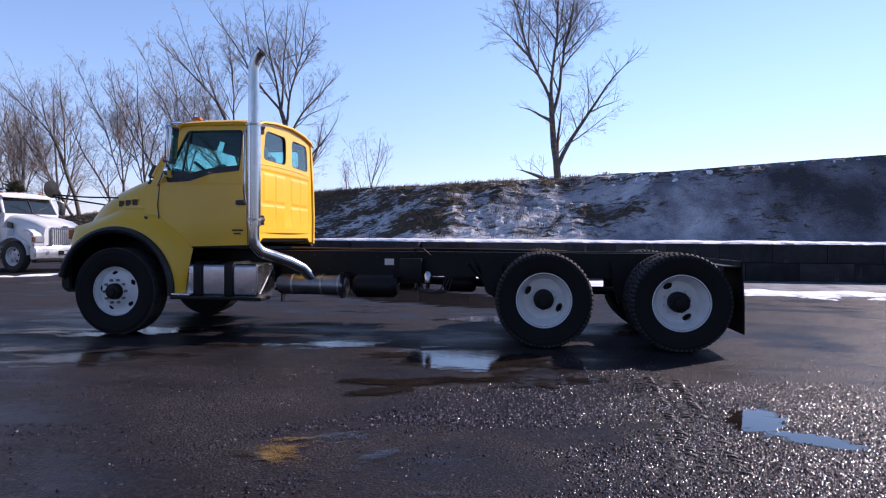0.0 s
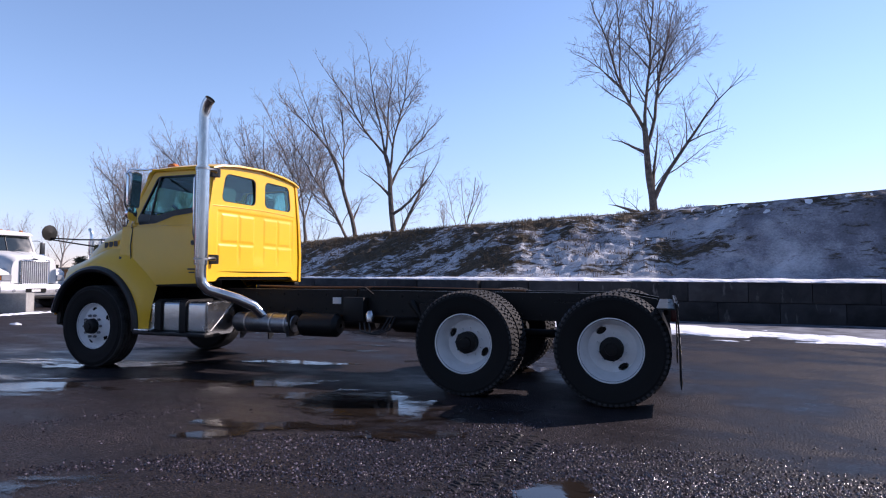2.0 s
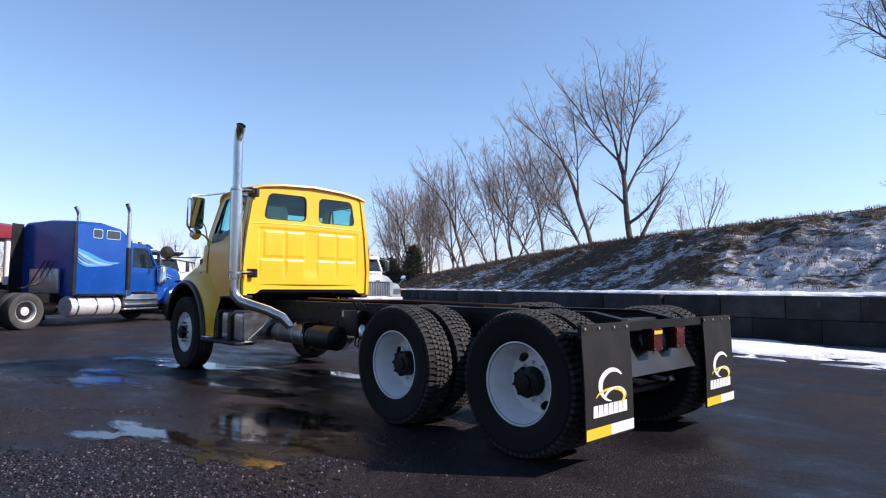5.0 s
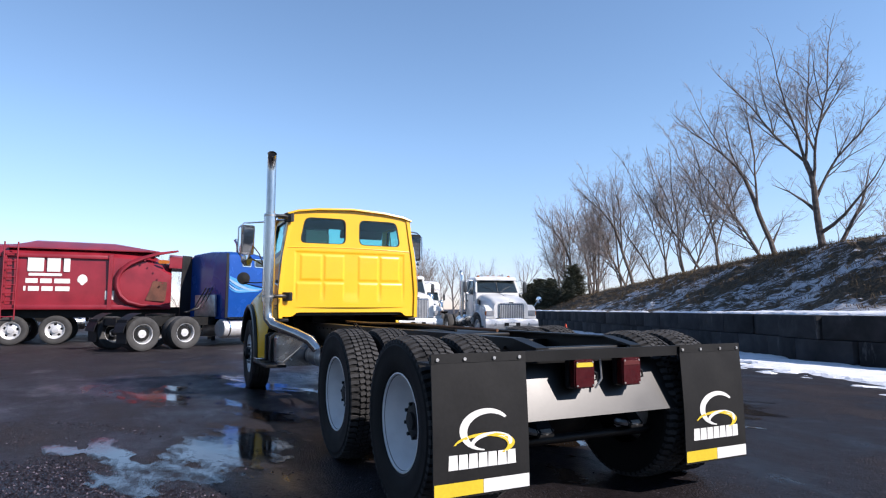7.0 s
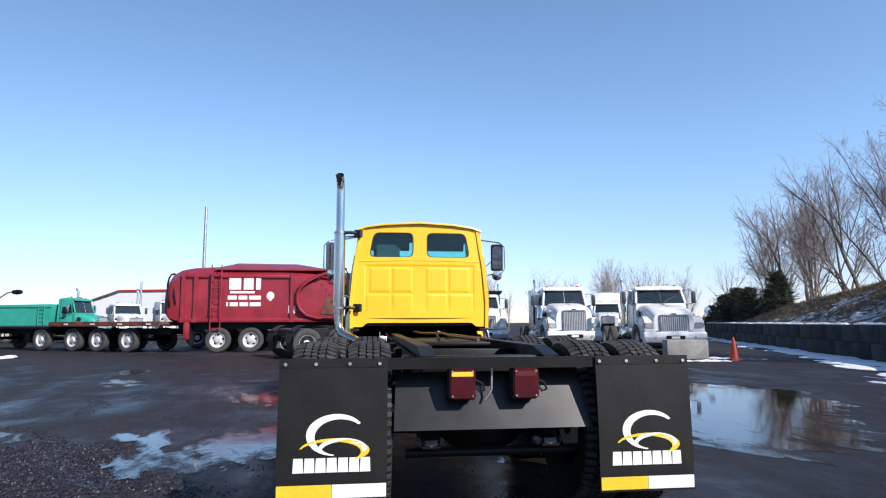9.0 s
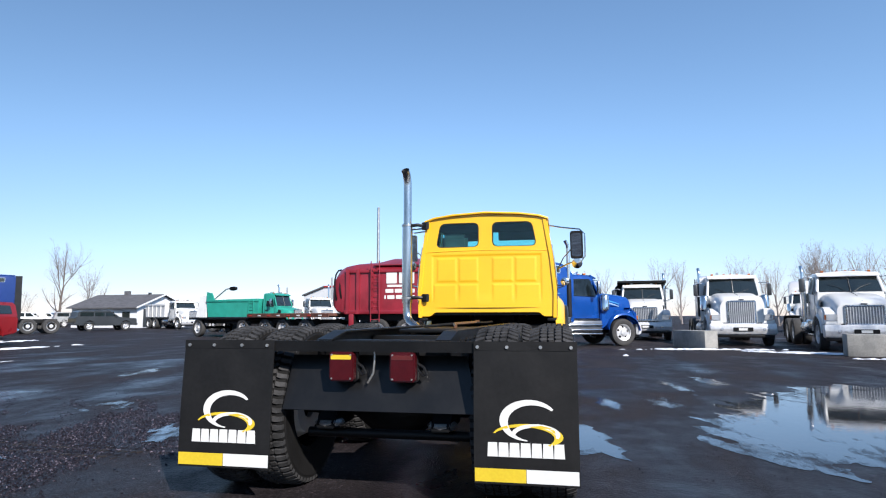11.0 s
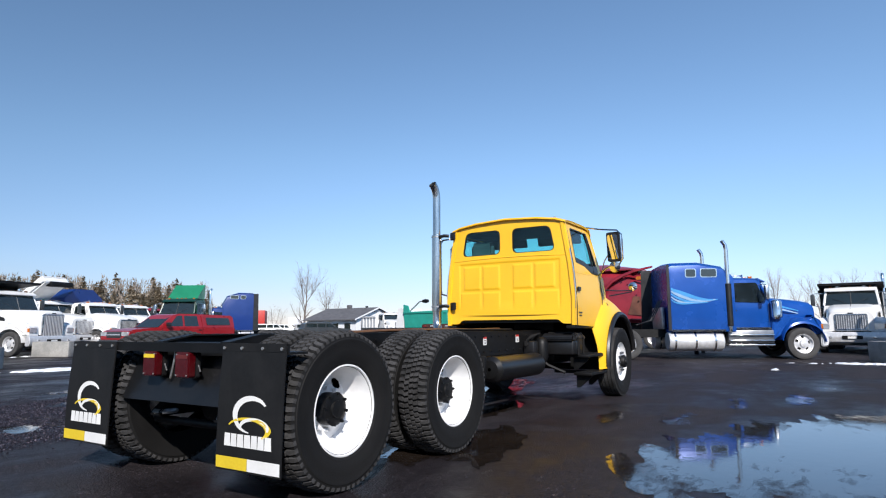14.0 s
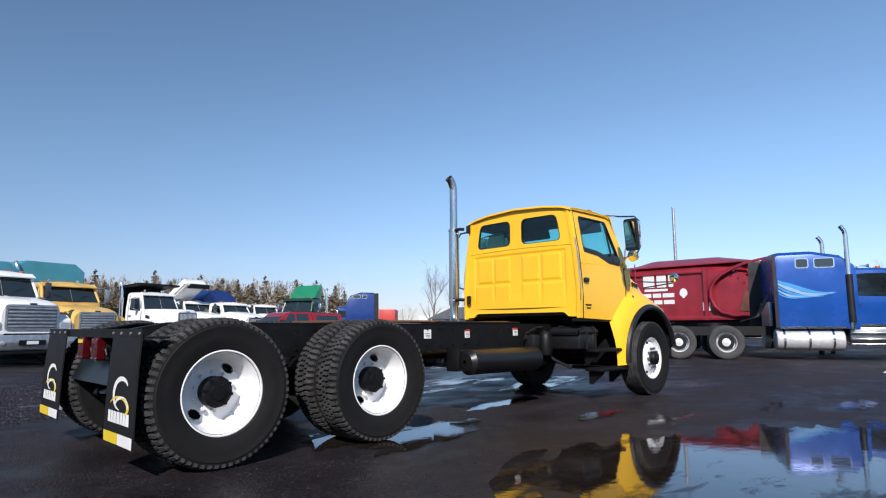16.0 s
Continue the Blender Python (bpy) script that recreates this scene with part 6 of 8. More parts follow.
        part("wing_skirt", prism(soften([(0.45, 0.82), (nose - 0.03, 0.82), (nose - 0.08, 1.25), (nose - 0.3, 1.40), (0.4, 1.42), (0.1, 1.26)], 0.06), s * 0.60, s * 1.13, bev=0.06), body, w)
        part("wing_skirt", prism(soften([(-0.55, 0.86), (x1 - 0.04, 0.62), (x1 - 0.02, 1.5), (-0.3, 1.42), (-0.35, 1.15)], 0.05), s * 0.70, s * 1.06, bev=0.03), body, w)
        part("headlamp", prism(round_rect(s * 0.90 - 0.17, s * 0.90 + 0.17, 0.96, 1.18, 0.05), nose - 0.10, nose - 0.01, "yz", bev=0.02), LENS, t)
        part("turn_lamp", prism(round_rect(s * 1.06 - 0.03, s * 1.06 + 0.03, 0.99, 1.15, 0.02), nose - 0.16, nose - 0.03, "yz"), AMBER, t)
    # cab
    def csec(x, w, zb, zt):
        return [(x, y * w, z) for y, z in ((-0.96, zb), (-1.0, zb + 0.3), (-0.98, 1.95), (-0.90, zt - 0.07), (-0.82, zt - 0.01), (-0.4, zt + 0.04), (0, zt + 0.05), (0.4, zt + 0.04), (0.82, zt - 0.01), (0.90, zt - 0.07), (0.98, 1.95), (1.0, zb + 0.3), (0.96, zb))]
    cab = part("cab", loft([csec(x2, 1.03, 0.98, roof), csec(x2 + 0.1, 1.04, 0.98, roof + 0.02), csec(x1 - 0.42, 1.04, 0.98, roof), csec(x1 - 0.30, 1.03, 0.98, roof - 0.06)]), body, t)
    part("scuttle", loft([[(x, y * w, z) for y, z in ((-0.96, 1.0), (-1, 1.4), (-0.97, zt), (0.97, zt), (1, 1.4), (0.96, 1.0))] for x, w, zt in ((x1 - 0.31, 1.03, 1.96), (x1 + 0.02, 0.99, 1.93))]), body, cab)
    ws = ribbon([[(x1 - 0.02 + 0.05 * (1 - u * u) - 0.29 * v, u * (0.96 - 0.10 * v), 1.95 + (roof - 0.10 - 1.95) * v) for u in (-1, -0.5, 0, 0.5, 1)] for v in (0, 0.5, 1)], 0.02)
    w = part("windscreen", ws, DARKGLASS, cab)
    part("centre_bar", tube([(x1 + 0.045, 0, 1.95), (x1 - 0.25, 0, roof - 0.10)], 0.014, 6), TRIM, w)
    for s in (-1, 1):
        part("pillar", tube([(x1 - 0.03, s * 0.965, 1.93), (x1 - 0.33, s * 0.87, roof - 0.06)], 0.05, 8), body, cab)
        wn_ = soften([(x2 + 0.30, 1.90), (x1 - 0.18, 1.86), (x1 - 0.40, roof - 0.16), (x2 + 0.30, roof - 0.16)], 0.06)
        bm = bmesh.new()
        bm.faces.new([bm.verts.new((u, s * (1.046 - 0.115 * (v - 1.9) / 0.75), v)) for u, v in wn_])
        bmesh.ops.solidify(bm, geom=list(bm.faces), thickness=0.02)
        part("side_window", bm, DARKGLASS, cab)
        part("door_seam", tube([(x2 + 0.2, s * 1.05, 1.1), (x2 + 0.2, s * 1.035, 1.9), (x2 + 0.2, s * 0.97, roof - 0.12)], 0.010, 5), TRIM, cab)
        part("door_seam", tube([(x1 - 0.10, s * 1.05, 1.1), (x1 - 0.10, s * 1.035, 1.84)], 0.010, 5), TRIM, cab)
        part("door_handle", box(x2 + 0.26, x2 + 0.42, s * 1.04, s * 1.065, 1.58, 1.63), TRIM, cab)
        part("step", box(x2 + 0.1, x1, s * 0.80, s * 1.12, 0.44, 0.50, bev=0.01), ALU, t)
        part("step_box", box(x2 + 0.1, x1, s * 0.80, s * 1.08, 0.54 if sleeper else 0.72, 0.96, bev=0.02), DULLALU if sleeper else ALU if tank else BLACK, t)
        if sleeper:
            for z in (0.62, 0.80):
                part("step", box(x2 + 0.12, x1 - 0.02, s * 1.08, s * 1.17, z - 0.02, z + 0.02, bev=0.01), CHROME, t)
            part("lower_trim", box(x2 - 0.02, x1 - 0.06, s * 1.035, s * 1.06, 0.985, 1.05), CHROME, cab)
        mr = part("mirror", box(x1 - 0.34, x1 - 0.22, s * 1.30, s * 1.46, 1.95, 2.42, bev=0.03), DARKGREY if body is WHITE else chrome, t)
        part("mirror_arm", tube([(x1 - 0.36, s * 0.92, 2.45), (x1 - 0.30, s * 1.2, 2.48), (x1 - 0.28, s * 1.42, 2.42)], 0.015, 6), chrome, mr)
        part("mirror_arm", tube([(x1 - 0.30, s * 1.0, 1.86), (x1 - 0.28, s * 1.42, 1.97)], 0.015, 6), chrome, mr)
    if visor:
        part("visor", prism([(x1 - 0.36, roof - 0.05), (x1 - 0.12, roof - 0.15), (x1 - 0.11, roof - 0.12), (x1 - 0.34, roof + 0.0)], -0.92, 0.92), body if visor is True else visor, cab)
    for y in (-0.7, -0.25, 0, 0.25, 0.7):
        part("marker_lamp", box(x1 - 0.56, x1 - 0.44, y - 0.045, y + 0.045, roof + 0.0, roof + 0.075, bev=0.015), AMBER, cab)
    for y in (-0.48, 0.48):
        part("air_horn", tube([(x1 - 1.0, y, roof + 0.10), (x1 - 0.72, y, roof + 0.10), (x1 - 0.66, y, roof + 0.10)], [0.02, 0.03, 0.06], 10), CHROME, cab)
    part("windscreen_seal", tube([(x1 + 0.03, 0, 1.945), (x1 + 0.01, 0.55, 1.945), (x1 - 0.03, 0.93, 1.945)], 0.014, 5), TRIM, cab)
    part("windscreen_seal", tube([(x1 + 0.03, 0, 1.945), (x1 + 0.01, -0.55, 1.945), (x1 - 0.03, -0.93, 1.945)], 0.014, 5), TRIM, cab)
    if tank and not sleeper:
        for s in (-1, 1):
            part("fuel_tank", lathe([(0.02, x2 - 1.3), (0.28, x2 - 1.29), (0.31, x2 - 1.25), (0.31, x2 - 0.05), (0.28, x2 - 0.01), (0.02, x2)], 20, axis="x", at=(0, s * 0.80, 0.68)), ALU, t)
    back = x2
    if sleeper:
        sl, sz, slope_ = sleeper
        def ssec(x, zt):
            return [(x, y * 1.16, z) for y, z in ((-0.97, 0.92), (-1.0, 1.2), (-1.0, zt - 0.35), (-0.96, zt - 0.1), (-0.85, zt), (0, zt + 0.05), (0.85, zt), (0.96, zt - 0.1), (1.0, zt - 0.35), (1.0, 1.2), (0.97, 0.92))]
        slp = part("sleeper", loft([ssec(x2 - sl, sz - 0.04), ssec(x2 - sl + 0.08, sz), ssec(x2 - sl * 0.45, sz + 0.02), ssec(x2 + 0.0, sz - slope_ * 0.3), ssec(x2 + 0.35, max(roof - 0.02, sz - slope_))]), body, t)
        for s in (-1, 1):
            for a, b in ((0.56, 0.96), (1.10, 1.70)):
                part("sleeper_window", prism(round_rect(x2 - sl + a * sl / 1.9, x2 - sl + b * sl / 1.9, sz - 0.50, sz - 0.20, 0.06), s * 1.15, s * 1.172, bev=0.006), CHROME, slp)
                part("pane", prism(round_rect(x2 - sl + a * sl / 1.9 + 0.03, x2 - sl + b * sl / 1.9 - 0.03, sz - 0.475, sz - 0.225, 0.05), s * 1.173, s * 1.176), DARKGLASS, slp)
            part("skirt_trim", box(x2 - sl, x2, s * 1.155, s * 1.175, 0.92, 0.99), CHROME, slp)
            ext = 0.10 if s < 0 else 0.42
            part("fairing", prism([(x2 - sl - ext, 0.95), (x2 - sl, 0.95), (x2 - sl, sz - 0.06), (x2 - sl - ext * 0.86, sz - 0.05)], s * 1.12, s * 1.15), TRIM, slp)
            tk = part("fuel_tank", lathe([(0.02, x2 - sl - 0.1), (0.29, x2 - sl - 0.09), (0.32, x2 - sl - 0.04), (0.32, x2 - 0.10), (0.29, x2 - 0.05), (0.02, x2 - 0.04)], 24, axis="x", at=(0, s * 0.86, 0.60)), BRIGHTRIM, t)
            for k in (0.12, 0.5, 0.86):
                x = x2 - sl - 0.1 + sl * k
                part("strap", lathe([(0.322, x - 0.03), (0.33, x - 0.03), (0.33, x + 0.03), (0.322, x + 0.03)], 24, axis="x", at=(0, s * 0.86, 0.60)), CHROME, tk)
        back = x2 - sl
    for s in stacks:
        sx = x2 + 0.16 if sleeper else x2 - 0.18
        st = part("exhaust_pipe", tube([(sx, s * 1.14, 0.9), (sx, s * 1.14, stack_top - 0.3), (sx - 0.02, s * 1.14, stack_top - 0.15), (sx - 0.12, s * 1.15, stack_top)], 0.065, 14, False), CHROME, t)
        part("heat_shield", lathe([(0.066, 1.1), (0.10, 1.11), (0.10, 2.5), (0.066, 2.51)], 18, axis="z", at=(sx, s * 1.14, 0)), TRIM if sleeper else CHROME, st)
    if sleeper:
        for s in (-1, 1):
            part("air_cleaner", lathe([(0.02, 1.30), (0.12, 1.32), (0.17, 1.38), (0.17, 1.88), (0.12, 1.95), (0.02, 1.97)], 20, axis="z", at=(x1 + 0.12, s * 1.10, 0)), CHROME, t)
    if fairing:
        part("roof_fairing", prism([(x2 - 0.1, roof + 0.02), (x1 - 0.55, roof + 0.05), (x2 - 0.1, roof + 0.85), (x2 - 0.15, roof + 0.85)], -0.85, 0.85), fairing, t)
    if load:
        load(t, back, rear)
    return t


def dump_body(mat, z1=2.5, l=4.3, shield=False, ribs=0, chamfer=0.0, extra=None):
    def fn(t, back, rear):
        x0, x1 = back - 0.25, back - 0.25 - l
        if chamfer:
            sec_ = [(-1.2, 1.15), (-1.22, z1 - chamfer), (-1.22 + chamfer * 1.3, z1), (1.22 - chamfer * 1.3, z1), (1.22, z1 - chamfer), (1.2, 1.15)]
            b = part("tank_body", prism(soften(sec_, 0.04), x1, x0, "yz", bev=0.03), mat, t)
        else:
            b = part("dump_body", prism(soften([(x0, 1.12), (x0, z1), (x1, z1 - 0.06), (x1 + 0.2, 1.12)], 0.05), -1.2, 1.2), mat, t)
            for s in (-1, 1):
                part("top_rail", box(x1, x0, s * 1.19, s * 1.26, z1 - 0.22, z1 - 0.05, bev=0.02), mat, b)
        for k in range(ribs):
            for s in (-1, 1):
                part("rib", box(x0 - 0.15 - k * l / ribs - 0.05, x0 - 0.15 - k * l / ribs + 0.05, s * 1.2, s * 1.25, 1.15, z1 - 0.2), mat, b)
        if shield:
            zs = max(z1, float(shield) if shield > 1 else z1)
            part("cab_shield", prism([(x0, zs - 0.05), (x0 + 1.3, zs + 0.08), (x0 + 1.3, zs + 0.17), (x0, zs + 0.06)], -1.17, 1.17), mat, b)
            if zs > z1:
                part("headboard", box(x0 - 0.08, x0, -1.17, 1.17, z1 - 0.1, zs + 0.05, bev=0.01), mat, b)
        if extra:
            extra(b, x0, x1, z1)
    return fn


def salt_gear(b, x0, x1, z1):
    part("spreader", prism(soften([(x1 - 0.05, 1.0), (x1 - 0.05, 2.75), (x1 - 0.75, 2.75), (x1 - 1.1, 1.1)], 0.08), -1.1, 1.1, bev=0.03), WHITE, b, "white hopper at the tail")
    part("tailgate_arm", prism([(x1, z1 - 0.1), (x1, z1 + 0.55), (x1 + 0.5, z1 + 0.45), (x1 + 0.75, z1 - 0.1)], -1.2, -1.1), TEAL, b)
    part("tarp_arm", tube([(x1 + 0.6, -1.0, z1), (x1 + 1.6, -0.9, z1 + 0.75), (x1 + 2.2, -0.8, z1 + 0.85)], 0.05, 6), STEEL, b)
    part("tarp_motor", lathe([(0.02, -0.3), (0.13, -0.28), (0.17, 0.0), (0.13, 0.28), (0.02, 0.3)], 12, axis="x", at=(x1 + 2.2, -0.8, z1 + 0.80)), BLACK, b)
    part("ladder", box(x0 - 0.45, x0 - 0.4, -1.3, -1.26, 1.2, z1 - 0.1), TEAL, b)
    part("ladder", box(x0 - 0.85, x0 - 0.8, -1.3, -1.26, 1.2, z1 - 0.1), TEAL, b)
    for k in range(4):
        part("rung", box(x0 - 0.84, x0 - 0.42, -1.295, -1.265, 1.4 + 0.25 * k, 1.44 + 0.25 * k), TEAL, b)


def lifted_bucket(b, x0, x1, z1):
    part("boom", prism(soften([(x0 + 0.1, z1 + 0.1), (x0 + 0.4, z1 - 0.2), (x0 + 1.9, z1 + 0.75), (x0 + 1.6, z1 + 1.1)], 0.1), -1.3, 0.2, bev=0.08), WHITE, b, "tipped white hopper")
    for k in range(3):
        part("groove", tube([(x0 + 0.12, -1.0 + 0.4 * k, z1 + 0.12), (x0 + 1.6, -1.0 + 0.4 * k, z1 + 1.12)], 0.03, 6), DARKGREY, b)
    part("hinge", box(x0 + 1.5, x0 + 2.0, -1.0, 0.3, z1 + 0.55, z1 + 0.8, bev=0.05), BLACK, b)


def fifth_wheel(t, back, rear):
    part("fifth_wheel", lathe([(0.001, 1.02), (0.45, 1.02), (0.45, 1.10), (0.001, 1.12)], 24, axis="z", at=(rear + 1.6, 0, 0)), BLACK, t)
    for s in (-1, 1):
        q = part("quarter_fender", ribbon([[(rear + 0.47 + 0.63 * math.cos(a), s * y, 0.52 + 0.63 * math.sin(a)) for y in (0.62, 1.22)] for a in [radians(100 + 75 * j / 8) for j in range(9)]], 0.015), BLACK, t)
        part("mud_flap", box(rear - 0.06, rear - 0.045, s * 0.62, s * 1.22, 0.25, 0.95), FLAP, t)
    for k in range(3):
        part("hose", tube([(back - 0.05, -0.3 + 0.2 * k, 2.0), (back - 0.4, -0.3 + 0.25 * k, 1.3), (back - 0.9, -0.1 * k, 1.15)], 0.022, 6), TRIM, t)
    part("headboard", box(back - 0.16, back - 0.06, -0.6, 0.6, 1.0, 1.75, bev=0.02), STEEL, t)


def at(x, y, heading):
    return pose(x, y, 0, 0, 0, heading)


# blue sleeper tractor, its offside turned to the yard
bt = conventional("metallic blue sleeper tractor with chrome tanks and pale side waves", at(-20.21, 2.87, 117.8), BLUE, roof=2.70, cabx=(-0.88, -2.44), nose=0.72, hood_z=(2.06, 1.88), wb=6.35, hw=0.66, grille=(0.42, 0.86, 1.72), sleeper=(1.74, 3.22, 0.42), stacks=(-1, 1), stack_top=3.95, load=fifth_wheel, slats="h", arches=True)
for j, (mat, dz, dw) in enumerate(((CYAN, 0.05, 0.075), (PALE, -0.06, 0.05), (CYAN, -0.15, 0.04), (PALE, -0.23, 0.03), (CYAN, -0.30, 0.022))):
    top, bot = [], []
    for k in range(15):
        u = k / 14
        x = -4.16 + (1.52 - 0.08 * j) * u
        z = 2.30 + dz * (1 - 0.75 * u) - 0.62 * u ** 0.8 + 0.30 * u * u + 0.03 * math.sin(u * 6 + j)
        w = dw * (1 - u) ** 0.7 * (0.4 + 0.6 * min(1, u * 5)) + 0.010
        top.append((x, -1.168 - 0.002 * j, z + w))
        bot.append((x, -1.168 - 0.002 * j, z - w))
    part("painted_wave", ribbon([top, bot], 0.003), mat, bt, "pale blue painted wave")
for dz, mat in ((0.0, CYAN), (-0.09, PALE)):
    rows = [[(-0.75 + 0.14 * k, -0.93 + 0.016 * k * k * 0.35, 1.78 + dz - 0.03 * k + s * (0.035 - 0.003 * k)) for k in range(9)] for s in (1, -1)]
    part("painted_wave", ribbon(rows, 0.003), mat, bt, "pale blue painted wave")

conventional("white tractor with upright chrome grille, facing the yard", at(-20.6, 7.85, -6), WHITE, roof=2.78, cabx=(-0.8, -2.1), nose=0.95, hood_z=(2.05, 1.80), grille=(0.45, 0.85, 1.66), stacks=(-1,), stack_top=3.15, sleeper=(1.6, 2.85, 0.1), wb=5.6)
conventional("white tractor with broad slanted bonnet beside the concrete block", at(-17.3, 10.62, -10), WHITE, roof=2.62, cabx=(-0.62, -1.95), nose=0.90, hood_z=(1.92, 1.58), grille=(0.50, 0.86, 1.42), stacks=(-1,), stack_top=2.95, wb=5.2, load=fifth_wheel)
conventional("white dump truck with black load cover, parked in the row", at(-25.7, 5.0, -4), WHITE, roof=2.68, grille=(0.5, 0.95, 1.50), load=dump_body(BLACK, 2.72, 4.3, True), stacks=(1,), stack_top=3.3)
conventional("white tractor with tall sleeper, parked far back", at(-39.8, 17.4, -20), WHITE, roof=2.75, sleeper=(1.9, 3.55, 0.6), stacks=(), wb=5.5)
# south row
conventional("white truck with wide chrome grille, facing the yard", at(-0.75, -15.2, 106), WHITE, bumper=STEEL, roof=2.66, cabx=(-0.7, -2.0), nose=1.0, hood_z=(1.95, 1.74), grille=(0.62, 1.02, 1.60), slats="h", stacks=(), wb=5.2, load=dump_body(TEALBLUE, 3.1, 4.6, chamfer=0.3))
conventional("pale yellow truck with bright barred grille and teal tank body", at(-3.2, -18.1, 104), PALEYELLOW, roof=2.60, bumper=STEEL, hood_z=(1.85, 1.62), grille=(0.55, 1.0, 1.5), slats="h", stacks=(-1,), stack_top=3.35, load=dump_body(TEALBLUE, 3.42, 5.0, chamfer=0.28), wb=5.6)
conventional("white truck with square upright radiator and twin chrome stacks", at(-8.8, -24.6, 108), WHITE, roof=2.74, cabx=(-0.95, -2.2), nose=0.95, hood_z=(1.95, 1.88), grille=(0.48, 0.82, 1.70), hw=0.62, stacks=(1, -1), stack_top=3.25, load=dump_body(BLACK, 2.0, 4.2, 3.02))
conventional("white truck with sloping bonnet, parked in the row", at(-12.5, -29.2, 106), WHITE, roof=2.55, grille=(0.5, 0.9, 1.5), stacks=(), load=dump_body(WHITE, 2.75, 4.0, extra=lifted_bucket))
conventional("white tractor with tall dark blue sleeper top", at(-14.4, -28.4, 104), WHITE, roof=2.5, stacks=(), grille=(0.5, 0.9, 1.55), load=dump_body(NAVY, 3.3, 3.0, chamfer=0.5))
conventional("white tractor parked far along the row", at(-18.0, -31.4, 100), WHITE, roof=2.55, stacks=())
conventional("maroon tractor parked far along the row", at(-21.5, -35.5, 96), MAROON, roof=2.55, stacks=())
conventional("dark green tractor with green roof fairing and white stripe", at(-15.6, -25.4, 28), DARKGREEN, roof=2.72, stacks=(1,), stack_top=3.35, fairing=GREEN, wb=5.2, hood_z=(1.9, 1.6))
conventional("deep blue tractor with tall sleeper, parked behind", at(-26.6, -38.1, -35), NAVY, roof=2.75, sleeper=(2.0, 3.95, 0.9), stacks=(), wb=5.6)
conventional("teal dump truck with white hopper, parked beside the flat trailer", at(-37.4, -19.0, 80), TEAL, roof=2.85, cabx=(-0.35, -1.55), nose=0.85, hood_z=(1.9, 1.6), load=dump_body(TEAL, 2.48, 4.9, extra=salt_gear), stacks=(1,), stack_top=3.6, wb=5.4)
conventional("white truck parked behind the flat trailer", at(-42.5, -18.3, 40), WHITE, roof=2.7, stacks=(1,), stack_top=3.9)
conventional("white truck parked behind the flat trailer", at(-43.6, -15.4, 40), WHITE, roof=2.95, stacks=(1,), stack_top=4.2)
conventional("white tractor standing behind the maroon trailer", at(-28.5, -3.4, 100), WHITE, roof=2.75, stacks=(1, -1), stack_top=3.3)
conventional("white crane truck parked near the house", at(-46.0, -33.0, 60), WHITE, roof=2.6, load=dump_body(WHITE, 2.4, 4.5, ribs=5), stacks=())


def car(label, m, mat, l=4.9, h=1.75, name="parked_car", cat="car"):
    """A pickup or estate car: x ahead, front axle at 0."""
    t = thing(name, m, label, cat, "parked cars")
    wbase = l * 0.62
    f, r = 0.85, -wbase - 1.05
    prof = [(f, 0.50), (f + 0.06, 0.72), (f - 0.02, 1.02), (-0.55, 1.14), (-0.60, 1.16), (r + 0.06, 1.16), (r, 1.05), (r, 0.48), (-wbase - 0.42, 0.44), (-wbase - 0.30, 0.72), (-wbase, 0.84), (-wbase + 0.30, 0.72), (-wbase + 0.42, 0.42), (-0.42, 0.42), (-0.30, 0.72), (0, 0.84), (0.30, 0.72), (0.42, 0.46)]
    part("body", prism(soften(prof, 0.05), -0.93, 0.93, bev=0.04), mat, t)
    rx = r + 0.12
    gl = [(-0.55, 1.155), (-1.15, h - 0.08), (-1.35, h), (rx + 0.4, h), (rx + 0.1, h - 0.1), (rx, 1.155)]
    ca_ = part("cabin", loft([[(x, y, z) for x, z in gl] for y in (-0.84, -0.83)] + [[(x * 0.98 - 0.03, y, 1.155 + (z - 1.155) * 1.02) for x, z in gl] for y in (-0.70, 0.70)] + [[(x, y, z) for x, z in gl] for y in (0.83, 0.84)]), mat, t)
    cuts = [(-0.78, -1.62), (-1.72, -2.45), (-2.55, rx + 0.22)]
    for s in (-1, 1):
        for i, (a, b) in enumerate(cuts):
            z1 = h - 0.12
            poly = [(a, 1.20), (b, 1.20), (b, z1), (a - (0.42 if i == 0 else 0), z1)]
            part("side_window", prism(soften(poly, 0.04), s * 0.835, s * 0.852), DARKGLASS, ca_)
        part("trim_strip", box(r + 0.1, f - 0.2, s * 0.93, s * 0.945, 0.62, 0.70), DARKGREY if mat is REDPAINT else mat, t)
        for x in (0, -wbase):
            far_wheel(t, x, s * 0.80, s, None, 0.38)
        part("headlamp", box(f - 0.06, f + 0.065, s * 0.74 - 0.16, s * 0.74 + 0.16, 0.80, 0.98, bev=0.03), LENS, t)
        part("mirror", box(-0.92, -0.80, s * 0.95, s * 1.12, 1.18, 1.34, bev=0.03), mat, t)
    part("windscreen", ribbon([[(-0.535, y, 1.175) for y in (-0.76, 0.76)], [(-1.12, y * 0.95, h - 0.07) for y in (-0.76, 0.76)]], 0.02), DARKGLASS, ca_)
    part("grille", box(f + 0.03, f + 0.07, -0.5, 0.5, 0.74, 0.98, bev=0.02), DARKGREY, t)
    part("bumper", box(f - 0.05, f + 0.12, -0.93, 0.93, 0.44, 0.62, bev=0.04), DARKGREY, t)
    part("bumper", box(r - 0.06, r + 0.05, -0.90, 0.90, 0.48, 0.64, bev=0.04), DARKGREY, t)
    return t


